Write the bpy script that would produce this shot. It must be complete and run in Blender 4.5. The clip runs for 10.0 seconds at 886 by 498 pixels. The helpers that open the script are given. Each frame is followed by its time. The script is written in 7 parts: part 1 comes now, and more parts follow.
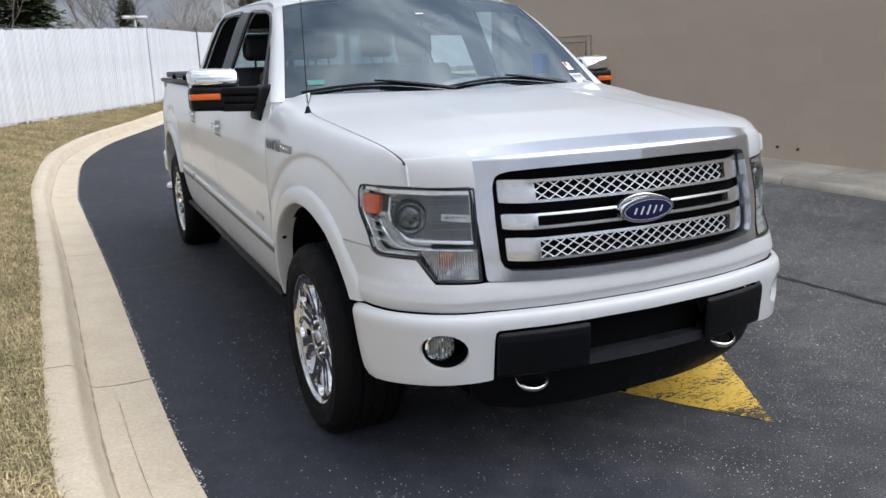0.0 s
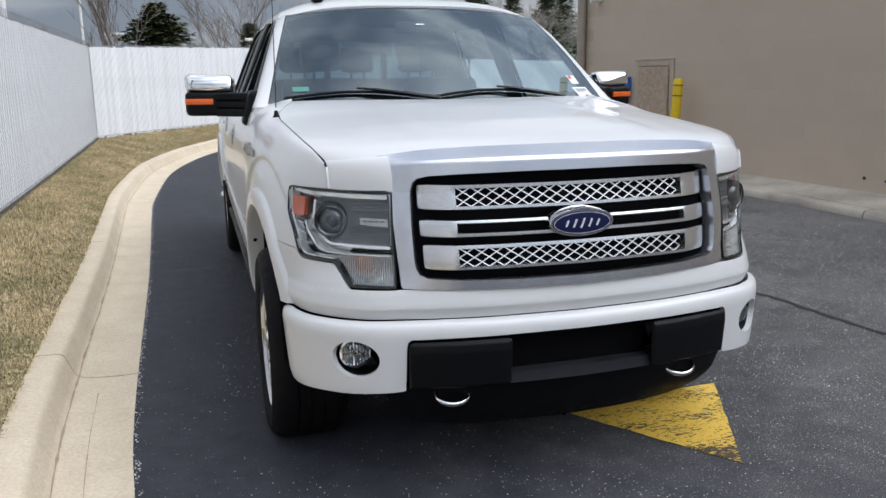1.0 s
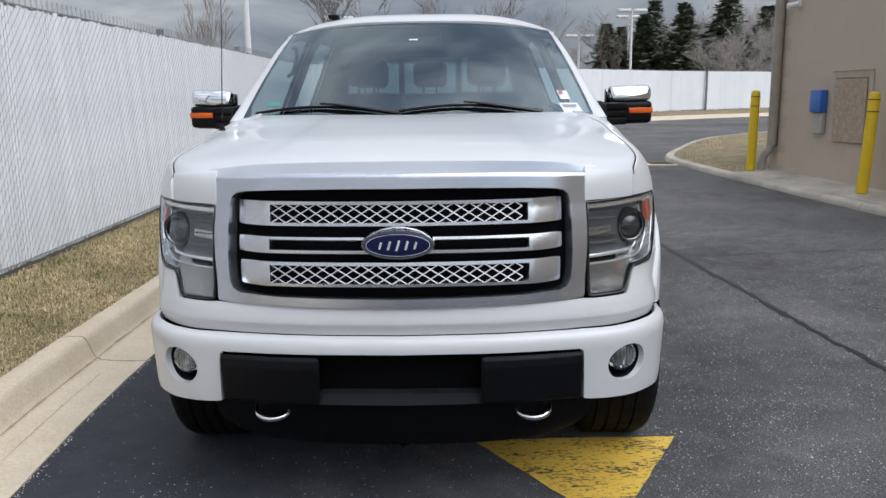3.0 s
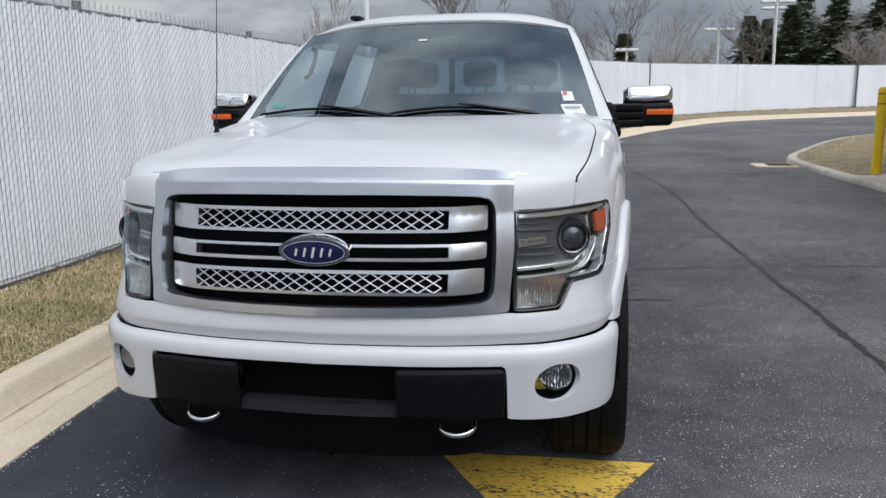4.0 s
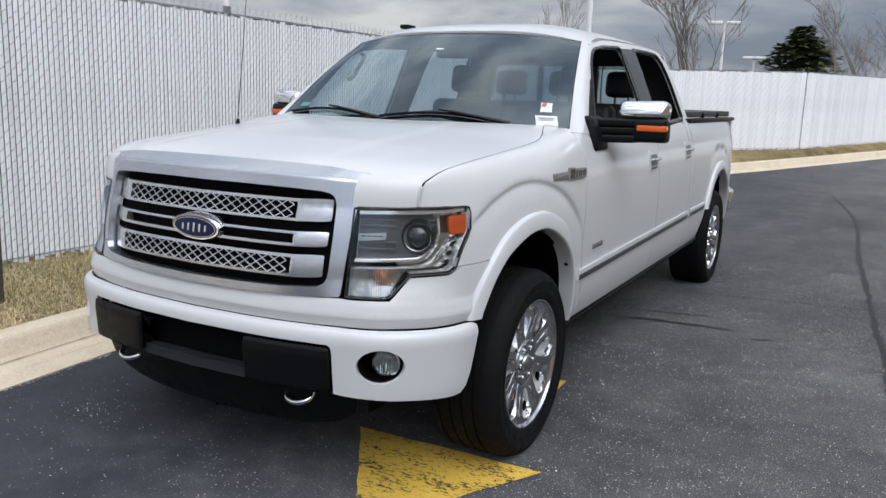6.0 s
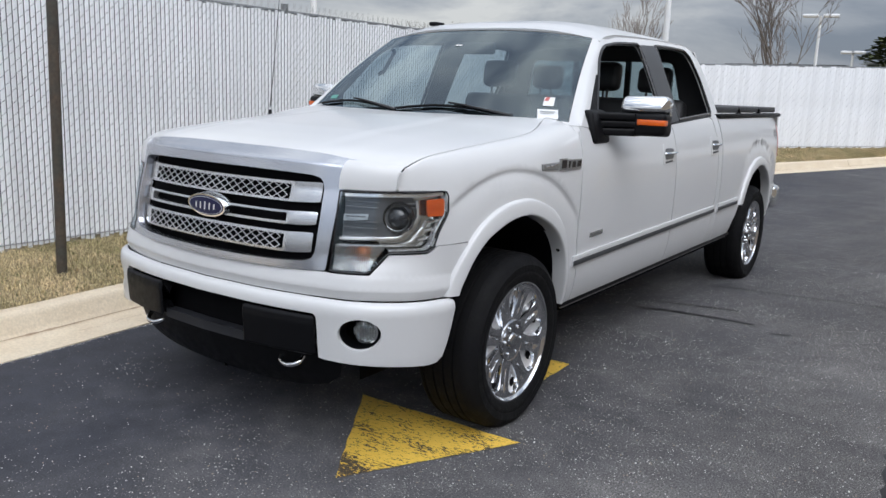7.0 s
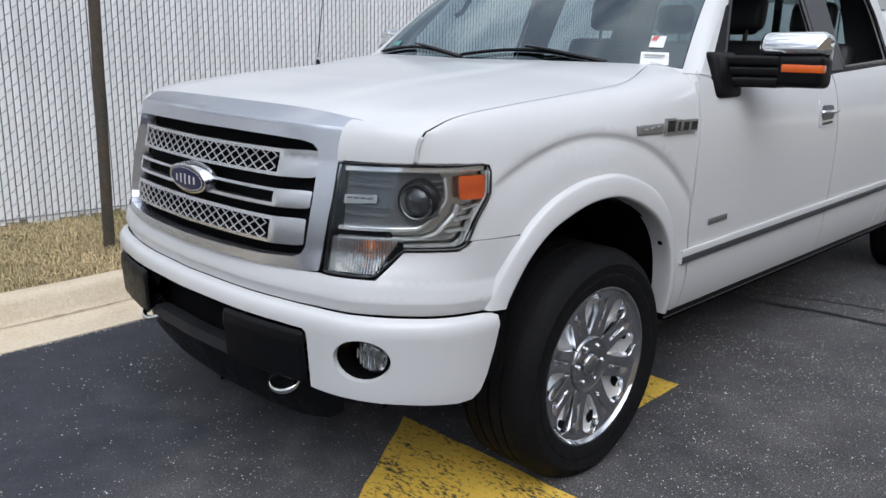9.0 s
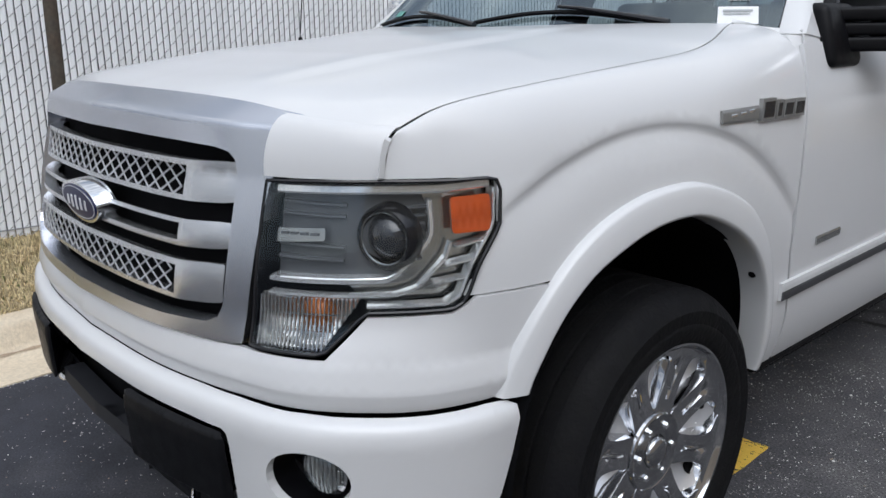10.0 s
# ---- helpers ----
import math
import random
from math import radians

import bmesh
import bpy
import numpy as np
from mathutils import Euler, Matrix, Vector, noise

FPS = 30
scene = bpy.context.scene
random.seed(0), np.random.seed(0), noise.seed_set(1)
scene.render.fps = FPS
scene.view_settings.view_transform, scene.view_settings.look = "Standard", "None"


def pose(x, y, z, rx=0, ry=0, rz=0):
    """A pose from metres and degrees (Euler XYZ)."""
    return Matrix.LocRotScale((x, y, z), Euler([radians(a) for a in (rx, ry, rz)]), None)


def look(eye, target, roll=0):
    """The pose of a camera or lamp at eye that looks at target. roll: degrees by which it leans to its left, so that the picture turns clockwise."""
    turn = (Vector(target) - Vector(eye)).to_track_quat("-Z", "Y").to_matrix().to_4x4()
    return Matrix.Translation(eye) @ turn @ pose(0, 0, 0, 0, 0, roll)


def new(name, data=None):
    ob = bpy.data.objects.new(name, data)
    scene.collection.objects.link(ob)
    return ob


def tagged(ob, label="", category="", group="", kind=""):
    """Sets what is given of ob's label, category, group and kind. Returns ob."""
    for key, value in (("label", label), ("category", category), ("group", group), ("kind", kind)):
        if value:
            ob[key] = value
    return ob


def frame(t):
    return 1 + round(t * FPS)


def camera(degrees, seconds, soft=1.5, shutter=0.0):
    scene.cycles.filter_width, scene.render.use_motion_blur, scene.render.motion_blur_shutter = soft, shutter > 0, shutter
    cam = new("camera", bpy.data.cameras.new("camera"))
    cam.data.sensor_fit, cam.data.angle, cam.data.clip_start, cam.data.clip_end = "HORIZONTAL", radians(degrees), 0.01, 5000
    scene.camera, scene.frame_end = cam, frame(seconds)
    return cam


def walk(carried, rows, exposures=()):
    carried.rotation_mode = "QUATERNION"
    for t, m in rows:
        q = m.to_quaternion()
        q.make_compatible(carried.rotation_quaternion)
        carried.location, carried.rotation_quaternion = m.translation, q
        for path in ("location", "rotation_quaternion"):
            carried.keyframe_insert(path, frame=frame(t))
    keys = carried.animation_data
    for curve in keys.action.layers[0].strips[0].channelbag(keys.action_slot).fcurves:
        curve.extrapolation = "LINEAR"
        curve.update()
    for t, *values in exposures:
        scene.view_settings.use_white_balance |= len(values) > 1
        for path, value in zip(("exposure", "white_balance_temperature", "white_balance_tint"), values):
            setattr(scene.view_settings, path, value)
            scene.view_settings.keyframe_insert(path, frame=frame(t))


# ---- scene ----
EXPOSURES = [(0.0, 0.12), (2.5, 0.0), (4.5, -0.04), (7.0, 0.05), (8.5, 0.03), (10.0, -0.05)]
cam = camera(58.15, 10.0)
PATH = [
    (0.0, -1.825, -3.123, 1.554, 76.14, 1.61, -25.50),
    (0.5, -1.605, -3.136, 1.513, 77.14, 1.02, -21.36),
    (1.0, -1.210, -3.301, 1.465, 78.07, 0.69, -17.17),
    (1.5, -0.886, -3.284, 1.459, 78.92, 0.38, -12.92),
    (2.0, -0.519, -3.412, 1.460, 79.24, 0.50, -8.41),
    (2.5, -0.160, -3.461, 1.454, 79.23, 0.62, -3.86),
    (4.0, 0.857, -3.270, 1.473, 79.10, 0.87, 10.60),
    (4.5, 1.198, -3.203, 1.465, 79.42, 0.74, 15.71),
    (5.0, 1.548, -3.105, 1.484, 79.58, -0.10, 20.52),
    (6.5, 2.461, -3.038, 1.502, 78.88, -2.20, 32.49),
    (7.0, 2.676, -3.054, 1.511, 78.56, -2.18, 35.25),
    (7.5, 2.813, -2.991, 1.505, 78.01, -2.18, 37.41),
    (8.0, 2.742, -2.845, 1.479, 77.12, -2.21, 39.84),
    (8.5, 2.553, -2.563, 1.469, 76.21, -1.84, 42.69),
    (9.0, 2.381, -2.152, 1.437, 75.54, -1.29, 45.18),
    (9.5, 2.128, -1.841, 1.390, 75.33, -0.37, 47.00),
    (10.0, 1.897, -1.511, 1.370, 74.62, 0.55, 48.10),
]
walk(cam, [(t, pose(*row)) for t, *row in PATH], exposures=EXPOSURES)

# ---- light: bright overcast spring day, soft sun high over the drive ----
world = bpy.data.worlds.new("overcast_sky")
scene.world = world
world.use_nodes = True
wt = world.node_tree
wt.nodes.clear()
w_out = wt.nodes.new("ShaderNodeOutputWorld")
w_bg = wt.nodes.new("ShaderNodeBackground")
w_sky = wt.nodes.new("ShaderNodeTexSky")
w_sky.sky_type = "NISHITA"
w_sky.sun_disc = False
SUN_EL, SUN_AZ = radians(48), radians(124)
w_sky.sun_elevation, w_sky.sun_rotation = SUN_EL, SUN_AZ
w_co = wt.nodes.new("ShaderNodeTexCoord")
w_map = wt.nodes.new("ShaderNodeMapping")
w_map.inputs["Scale"].default_value = (1.0, 1.0, 3.2)
w_map.inputs["Rotation"].default_value = (0.0, 0.0, 0.9)
w_n = wt.nodes.new("ShaderNodeTexNoise")
w_n.inputs["Scale"].default_value, w_n.inputs["Detail"].default_value = 2.6, 7.0
w_n.inputs["Roughness"].default_value, w_n.inputs["Distortion"].default_value = 0.56, 0.35
w_cl = wt.nodes.new("ShaderNodeValToRGB")
cr = w_cl.color_ramp
cr.elements[0].position, cr.elements[0].color = 0.37, (2.95, 3.45, 4.35, 1)
cr.elements[1].position, cr.elements[1].color = 0.64, (9.5, 9.7, 9.8, 1)
e = cr.elements.new(0.50)
e.color = (5.35, 5.75, 6.5, 1)
w_mix = wt.nodes.new("ShaderNodeMix")
w_mix.data_type = "RGBA"
w_mix.inputs["Factor"].default_value = 0.88
w_bg.inputs["Strength"].default_value = 0.114
# an overcast sky is dimmer near the horizon than overhead
w_sep = wt.nodes.new("ShaderNodeSeparateXYZ")
w_up = wt.nodes.new("ShaderNodeMapRange")
w_up.interpolation_type = "SMOOTHSTEP"
for k, v in (("From Min", 0.0), ("From Max", 0.9), ("To Min", 0.59), ("To Max", 1.31)):
    w_up.inputs[k].default_value = v
w_grad = wt.nodes.new("ShaderNodeMix")
w_grad.data_type, w_grad.blend_type = "RGBA", "MULTIPLY"
w_grad.inputs["Factor"].default_value = 1.0
wt.links.new(w_co.outputs["Generated"], w_sep.inputs["Vector"])
wt.links.new(w_sep.outputs["Z"], w_up.inputs["Value"])
wt.links.new(w_up.outputs["Result"], w_grad.inputs["B"])
wt.links.new(w_co.outputs["Generated"], w_map.inputs["Vector"])
wt.links.new(w_map.outputs["Vector"], w_n.inputs["Vector"])
wt.links.new(w_n.outputs["Fac"], w_cl.inputs["Fac"])
wt.links.new(w_sky.outputs["Color"], w_mix.inputs["A"])
wt.links.new(w_cl.outputs["Color"], w_mix.inputs["B"])
wt.links.new(w_mix.outputs["Result"], w_grad.inputs["A"])
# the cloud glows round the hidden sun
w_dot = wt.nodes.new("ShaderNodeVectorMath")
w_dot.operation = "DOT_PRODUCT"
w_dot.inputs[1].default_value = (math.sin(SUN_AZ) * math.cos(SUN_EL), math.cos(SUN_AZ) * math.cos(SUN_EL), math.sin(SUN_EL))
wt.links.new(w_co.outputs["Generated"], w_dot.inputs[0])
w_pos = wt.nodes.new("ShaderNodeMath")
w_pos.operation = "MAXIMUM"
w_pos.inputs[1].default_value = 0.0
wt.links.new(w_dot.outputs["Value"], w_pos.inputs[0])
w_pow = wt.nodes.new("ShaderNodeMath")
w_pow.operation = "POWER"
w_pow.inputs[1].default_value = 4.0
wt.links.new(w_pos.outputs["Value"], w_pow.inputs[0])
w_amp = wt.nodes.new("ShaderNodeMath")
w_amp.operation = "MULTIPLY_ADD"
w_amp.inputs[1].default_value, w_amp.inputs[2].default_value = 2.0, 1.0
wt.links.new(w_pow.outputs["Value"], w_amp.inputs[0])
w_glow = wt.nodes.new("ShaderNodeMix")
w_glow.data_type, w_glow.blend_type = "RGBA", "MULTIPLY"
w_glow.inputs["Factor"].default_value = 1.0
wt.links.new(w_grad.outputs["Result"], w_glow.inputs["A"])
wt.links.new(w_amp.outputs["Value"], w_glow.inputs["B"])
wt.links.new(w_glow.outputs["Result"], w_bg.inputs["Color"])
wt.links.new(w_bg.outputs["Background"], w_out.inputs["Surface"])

sun = new("sun", bpy.data.lights.new("sun", "SUN"))
sun.data.energy, sun.data.angle, sun.data.color = 0.95, radians(60), (1.0, 0.99, 0.98)
sun.matrix_world = look((math.sin(SUN_AZ) * math.cos(SUN_EL) * 30, math.cos(SUN_AZ) * math.cos(SUN_EL) * 30, math.sin(SUN_EL) * 30), (0, 0, 0))

# ---- materials ----
def socket(bsdf, key, value):
    bsdf.inputs[key].default_value = value


def material(name, color, rough=0.5, metal=0.0, var=0.0, scale=8.0, color2=None, bump=0.0, bump_scale=60.0,
             coat=0.0, rough_var=0.0, fine=0.0, fine_scale=120.0, spec=0.5, island=0.0, random_ob=0.0, distance=0.004):
    """Principled surface: a base colour mottled at two scales, fine relief and a patchy gloss."""
    m = bpy.data.materials.new(name)
    m.use_nodes = True
    nt = m.node_tree
    b = nt.nodes["Principled BSDF"]
    socket(b, "Base Color", (*color, 1))
    socket(b, "Roughness", rough)
    socket(b, "Metallic", metal)
    socket(b, "Specular IOR Level", spec)
    if coat:
        socket(b, "Coat Weight", coat)
        socket(b, "Coat Roughness", 0.04)
    m.diffuse_color = (*color, 1)
    co = nt.nodes.new("ShaderNodeTexCoord")
    last = None
    if var:
        n = nt.nodes.new("ShaderNodeTexNoise")
        n.inputs["Scale"].default_value, n.inputs["Detail"].default_value, n.inputs["Roughness"].default_value = scale, 6.0, 0.6
        nt.links.new(co.outputs["Object"], n.inputs["Vector"])
        r = nt.nodes.new("ShaderNodeValToRGB")
        c2 = color2 if color2 else tuple(c * (1 - var) for c in color)
        r.color_ramp.elements[0].position, r.color_ramp.elements[1].position = 0.5 - 0.2, 0.5 + 0.2
        r.color_ramp.elements[0].color, r.color_ramp.elements[1].color = (*c2, 1), (*color, 1)
        nt.links.new(n.outputs["Fac"], r.inputs["Fac"])
        last = r.outputs["Color"]
    if fine:
        n2 = nt.nodes.new("ShaderNodeTexNoise")
        n2.inputs["Scale"].default_value, n2.inputs["Detail"].default_value = fine_scale, 3.0
        nt.links.new(co.outputs["Object"], n2.inputs["Vector"])
        mr = nt.nodes.new("ShaderNodeMapRange")
        mr.inputs["From Min"].default_value, mr.inputs["From Max"].default_value = 0.3, 0.7
        mr.inputs["To Min"].default_value, mr.inputs["To Max"].default_value = 1 - fine, 1 + fine
        nt.links.new(n2.outputs["Fac"], mr.inputs["Value"])
        mx = nt.nodes.new("ShaderNodeMix")
        mx.data_type, mx.blend_type = "RGBA", "MULTIPLY"
        mx.inputs["Factor"].default_value = 1.0
        mx.inputs["A"].default_value = (*color, 1)
        if last:
            nt.links.new(last, mx.inputs["A"])
        nt.links.new(mr.outputs["Result"], mx.inputs["B"])
        last = mx.outputs["Result"]
    if island or random_ob:
        src = nt.nodes.new("ShaderNodeNewGeometry").outputs["Random Per Island"] if island else nt.nodes.new("ShaderNodeObjectInfo").outputs["Random"]
        k = island or random_ob
        mr = nt.nodes.new("ShaderNodeMapRange")
        mr.inputs["To Min"].default_value, mr.inputs["To Max"].default_value = 1 - k, 1 + k
        nt.links.new(src, mr.inputs["Value"])
        mx = nt.nodes.new("ShaderNodeMix")
        mx.data_type, mx.blend_type = "RGBA", "MULTIPLY"
        mx.inputs["Factor"].default_value = 1.0
        mx.inputs["A"].default_value = (*color, 1)
        if last:
            nt.links.new(last, mx.inputs["A"])
        nt.links.new(mr.outputs["Result"], mx.inputs["B"])
        last = mx.outputs["Result"]
    if last:
        nt.links.new(last, b.inputs["Base Color"])
    if rough_var:
        n3 = nt.nodes.new("ShaderNodeTexNoise")
        n3.inputs["Scale"].default_value, n3.inputs["Detail"].default_value = scale * 2.3, 4.0
        nt.links.new(co.outputs["Object"], n3.inputs["Vector"])
        mr = nt.nodes.new("ShaderNodeMapRange")
        mr.inputs["From Min"].default_value, mr.inputs["From Max"].default_value = 0.3, 0.7
        mr.inputs["To Min"].default_value, mr.inputs["To Max"].default_value = max(0.0, rough - rough_var), min(1.0, rough + rough_var)
        nt.links.new(n3.outputs["Fac"], mr.inputs["Value"])
        nt.links.new(mr.outputs["Result"], b.inputs["Roughness"])
    if bump:
        n4 = nt.nodes.new("ShaderNodeTexNoise")
        n4.inputs["Scale"].default_value, n4.inputs["Detail"].default_value = bump_scale, 4.0
        nt.links.new(co.outputs["Object"], n4.inputs["Vector"])
        bp = nt.nodes.new("ShaderNodeBump")
        bp.inputs["Strength"].default_value, bp.inputs["Distance"].default_value = bump, distance
        nt.links.new(n4.outputs["Fac"], bp.inputs["Height"])
        nt.links.new(bp.outputs["Normal"], b.inputs["Normal"])
    return m


def glass(name, tint, rough=0.0, base=0.06, power=4.0, gain=0.9):
    """Thin clear sheet: tinted, with a gloss that grows at glancing angles."""
    m = bpy.data.materials.new(name)
    m.use_nodes = True
    nt = m.node_tree
    nt.nodes.clear()
    out = nt.nodes.new("ShaderNodeOutputMaterial")
    tr = nt.nodes.new("ShaderNodeBsdfTransparent")
    gl = nt.nodes.new("ShaderNodeBsdfGlossy")
    lw = nt.nodes.new("ShaderNodeLayerWeight")
    lw.inputs["Blend"].default_value = 0.5
    pw = nt.nodes.new("ShaderNodeMath")
    pw.operation = "POWER"
    pw.inputs[1].default_value = power
    ma = nt.nodes.new("ShaderNodeMath")
    ma.operation = "MULTIPLY_ADD"
    ma.inputs[1].default_value, ma.inputs[2].default_value = gain, base
    mx = nt.nodes.new("ShaderNodeMixShader")
    tr.inputs["Color"].default_value = (*tint, 1)
    gl.inputs["Roughness"].default_value = rough
    gl.inputs["Color"].default_value = (0.70, 0.82, 0.90, 1)
    nt.links.new(lw.outputs["Facing"], pw.inputs[0])
    nt.links.new(pw.outputs["Value"], ma.inputs[0])
    nt.links.new(ma.outputs["Value"], mx.inputs["Fac"])
    nt.links.new(tr.outputs["BSDF"], mx.inputs[1])
    nt.links.new(gl.outputs["BSDF"], mx.inputs[2])
    nt.links.new(mx.outputs["Shader"], out.inputs["Surface"])
    return m


def asphalt_material():
    """Blacktop: smooth dark sealed lane by the kerb, worn surface with pale stone chips towards the building."""
    m = bpy.data.materials.new("asphalt")
    m.use_nodes = True
    nt = m.node_tree
    b = nt.nodes["Principled BSDF"]
    co = nt.nodes.new("ShaderNodeTexCoord")

    def noise(scale, detail, rough=0.55):
        n = nt.nodes.new("ShaderNodeTexNoise")
        n.inputs["Scale"].default_value, n.inputs["Detail"].default_value, n.inputs["Roughness"].default_value = scale, detail, rough
        nt.links.new(co.outputs["Object"], n.inputs["Vector"])
        return n.outputs["Fac"]

    def span(src, lo, hi, to_lo, to_hi):
        r = nt.nodes.new("ShaderNodeMapRange")
        for k, v in (("From Min", lo), ("From Max", hi), ("To Min", to_lo), ("To Max", to_hi)):
            r.inputs[k].default_value = v
        nt.links.new(src, r.inputs["Value"])
        return r.outputs["Result"]

    def mth(op, x, y):
        n = nt.nodes.new("ShaderNodeMath")
        n.operation = op
        for i, v in enumerate((x, y)):
            if isinstance(v, (int, float)):
                n.inputs[i].default_value = v
            else:
                nt.links.new(v, n.inputs[i])
        return n.outputs["Value"]

    def mix(f, x, y, blend="MIX"):
        n = nt.nodes.new("ShaderNodeMix")
        n.data_type, n.blend_type = "RGBA", blend
        for s, v in (("Factor", f), ("A", x), ("B", y)):
            if isinstance(v, (int, float, tuple)):
                n.inputs[s].default_value = v
            else:
                nt.links.new(v, n.inputs[s])
        return n.outputs["Result"]

    big, patch = noise(0.45, 5.0, 0.6), noise(1.7, 5.0, 0.65)
    sep = nt.nodes.new("ShaderNodeSeparateXYZ")
    nt.links.new(co.outputs["Object"], sep.inputs["Vector"])
    edge = mth("ADD", sep.outputs["X"], span(patch, 0.3, 0.7, -0.7, 0.7))
    side = span(edge, -0.7, 2.5, 0.0, 1.0)
    sealed = mix(span(big, 0.35, 0.68, 0.0, 1.0), (0.035, 0.037, 0.046, 1), (0.046, 0.048, 0.058, 1))
    worn = mix(span(big, 0.35, 0.68, 0.0, 1.0), (0.077, 0.074, 0.074, 1), (0.150, 0.144, 0.141, 1))
    base = mix(side, sealed, worn)
    grain = noise(140.0, 4.0)
    base = mix(span(side, 0.0, 1.0, 0.25, 1.0), base, mix(1.0, base, span(grain, 0.3, 0.7, 0.12, 2.15), "MULTIPLY"))
    base = mix(1.0, base, span(noise(7.0, 6.0, 0.7), 0.3, 0.7, 0.80, 1.2), "MULTIPLY")
    for scale, low, high, tint in ((190.0, 0.985, 0.45, (0.33, 0.32, 0.31, 1)), (110.0, 0.994, 0.84, (0.55, 0.53, 0.51, 1)), (95.0, 0.990, 0.94, (0.34, 0.27, 0.21, 1))):
        vo = nt.nodes.new("ShaderNodeTexVoronoi")
        vo.inputs["Scale"].default_value = scale
        nt.links.new(co.outputs["Object"], vo.inputs["Vector"])
        sp = nt.nodes.new("ShaderNodeSeparateColor")
        nt.links.new(vo.outputs["Color"], sp.inputs["Color"])
        dens = mth("MULTIPLY", side, span(noise(2.6, 4.0, 0.65), 0.32, 0.66, 0.0, 1.0))
        gt = mth("GREATER_THAN", sp.outputs["Red"], span(dens, 0.0, 1.0, low, high))
        near = mth("LESS_THAN", vo.outputs["Distance"], span(sp.outputs["Green"], 0.0, 1.0, 0.22, 0.46))
        base = mix(mth("MULTIPLY", mth("MULTIPLY", gt, near), span(sp.outputs["Blue"], 0.0, 1.0, 0.35, 1.0)), base, tint)
    nt.links.new(base, b.inputs["Base Color"])
    nt.links.new(span(side, 0.0, 1.0, 0.72, 0.88), b.inputs["Roughness"])
    socket(b, "Specular IOR Level", 0.2)
    socket(b, "Diffuse Roughness", 1.0)
    bp = nt.nodes.new("ShaderNodeBump")
    bp.inputs["Distance"].default_value = 0.006
    nt.links.new(span(side, 0.0, 1.0, 0.3, 0.9), bp.inputs["Strength"])
    nt.links.new(grain, bp.inputs["Height"])
    nt.links.new(bp.outputs["Normal"], b.inputs["Normal"])
    m.diffuse_color = (0.05, 0.05, 0.055, 1)
    return m


def worn_paint_material():
    """Yellow road paint, flaked off in short cracks that let the blacktop through."""
    m = bpy.data.materials.new("road_paint_yellow")
    m.use_nodes = True
    nt = m.node_tree
    b = nt.nodes["Principled BSDF"]
    co = nt.nodes.new("ShaderNodeTexCoord")
    mp = nt.nodes.new("ShaderNodeMapping")
    mp.inputs["Scale"].default_value = (1.0, 2.1, 1.0)
    nt.links.new(co.outputs["Object"], mp.inputs["Vector"])
    n = nt.nodes.new("ShaderNodeTexNoise")
    n.inputs["Scale"].default_value, n.inputs["Detail"].default_value, n.inputs["Roughness"].default_value = 34.0, 9.0, 0.78
    nt.links.new(mp.outputs["Vector"], n.inputs["Vector"])
    r = nt.nodes.new("ShaderNodeValToRGB")
    r.color_ramp.elements[0].position, r.color_ramp.elements[0].color = 0.440, (0.060, 0.046, 0.034, 1)
    r.color_ramp.elements[1].position, r.color_ramp.elements[1].color = 0.456, (0.78, 0.50, 0.07, 1)
    e2 = r.color_ramp.elements.new(0.7)
    e2.color = (0.86, 0.58, 0.11, 1)
    wide = nt.nodes.new("ShaderNodeTexNoise")
    wide.inputs["Scale"].default_value, wide.inputs["Detail"].default_value = 4.5, 3.0
    nt.links.new(mp.outputs["Vector"], wide.inputs["Vector"])
    ad = nt.nodes.new("ShaderNodeMath")
    ad.operation = "MULTIPLY_ADD"
    ad.inputs[1].default_value, ad.inputs[2].default_value = 0.34, -0.165
    nt.links.new(wide.outputs["Fac"], ad.inputs[0])
    sm = nt.nodes.new("ShaderNodeMath")
    sm.operation = "ADD"
    nt.links.new(n.outputs["Fac"], sm.inputs[0])
    nt.links.new(ad.outputs["Value"], sm.inputs[1])
    # the tip of the arrow is scuffed almost bare
    sx = nt.nodes.new("ShaderNodeSeparateXYZ")
    nt.links.new(co.outputs["Object"], sx.inputs["Vector"])
    tip = nt.nodes.new("ShaderNodeMapRange")
    for k, v in (("From Min", -0.95), ("From Max", -0.60), ("To Min", -0.13), ("To Max", 0.0)):
        tip.inputs[k].default_value = v
    nt.links.new(sx.outputs["Y"], tip.inputs["Value"])
    worn = nt.nodes.new("ShaderNodeMath")
    worn.operation = "ADD"
    nt.links.new(sm.outputs["Value"], worn.inputs[0])
    nt.links.new(tip.outputs["Result"], worn.inputs[1])
    nt.links.new(worn.outputs["Value"], r.inputs["Fac"])
    nt.links.new(r.outputs["Color"], b.inputs["Base Color"])
    socket(b, "Roughness", 0.7)
    bp = nt.nodes.new("ShaderNodeBump")
    bp.inputs["Strength"].default_value, bp.inputs["Distance"].default_value = 0.6, 0.003
    nt.links.new(n.outputs["Fac"], bp.inputs["Height"])
    nt.links.new(bp.outputs["Normal"], b.inputs["Normal"])
    return m


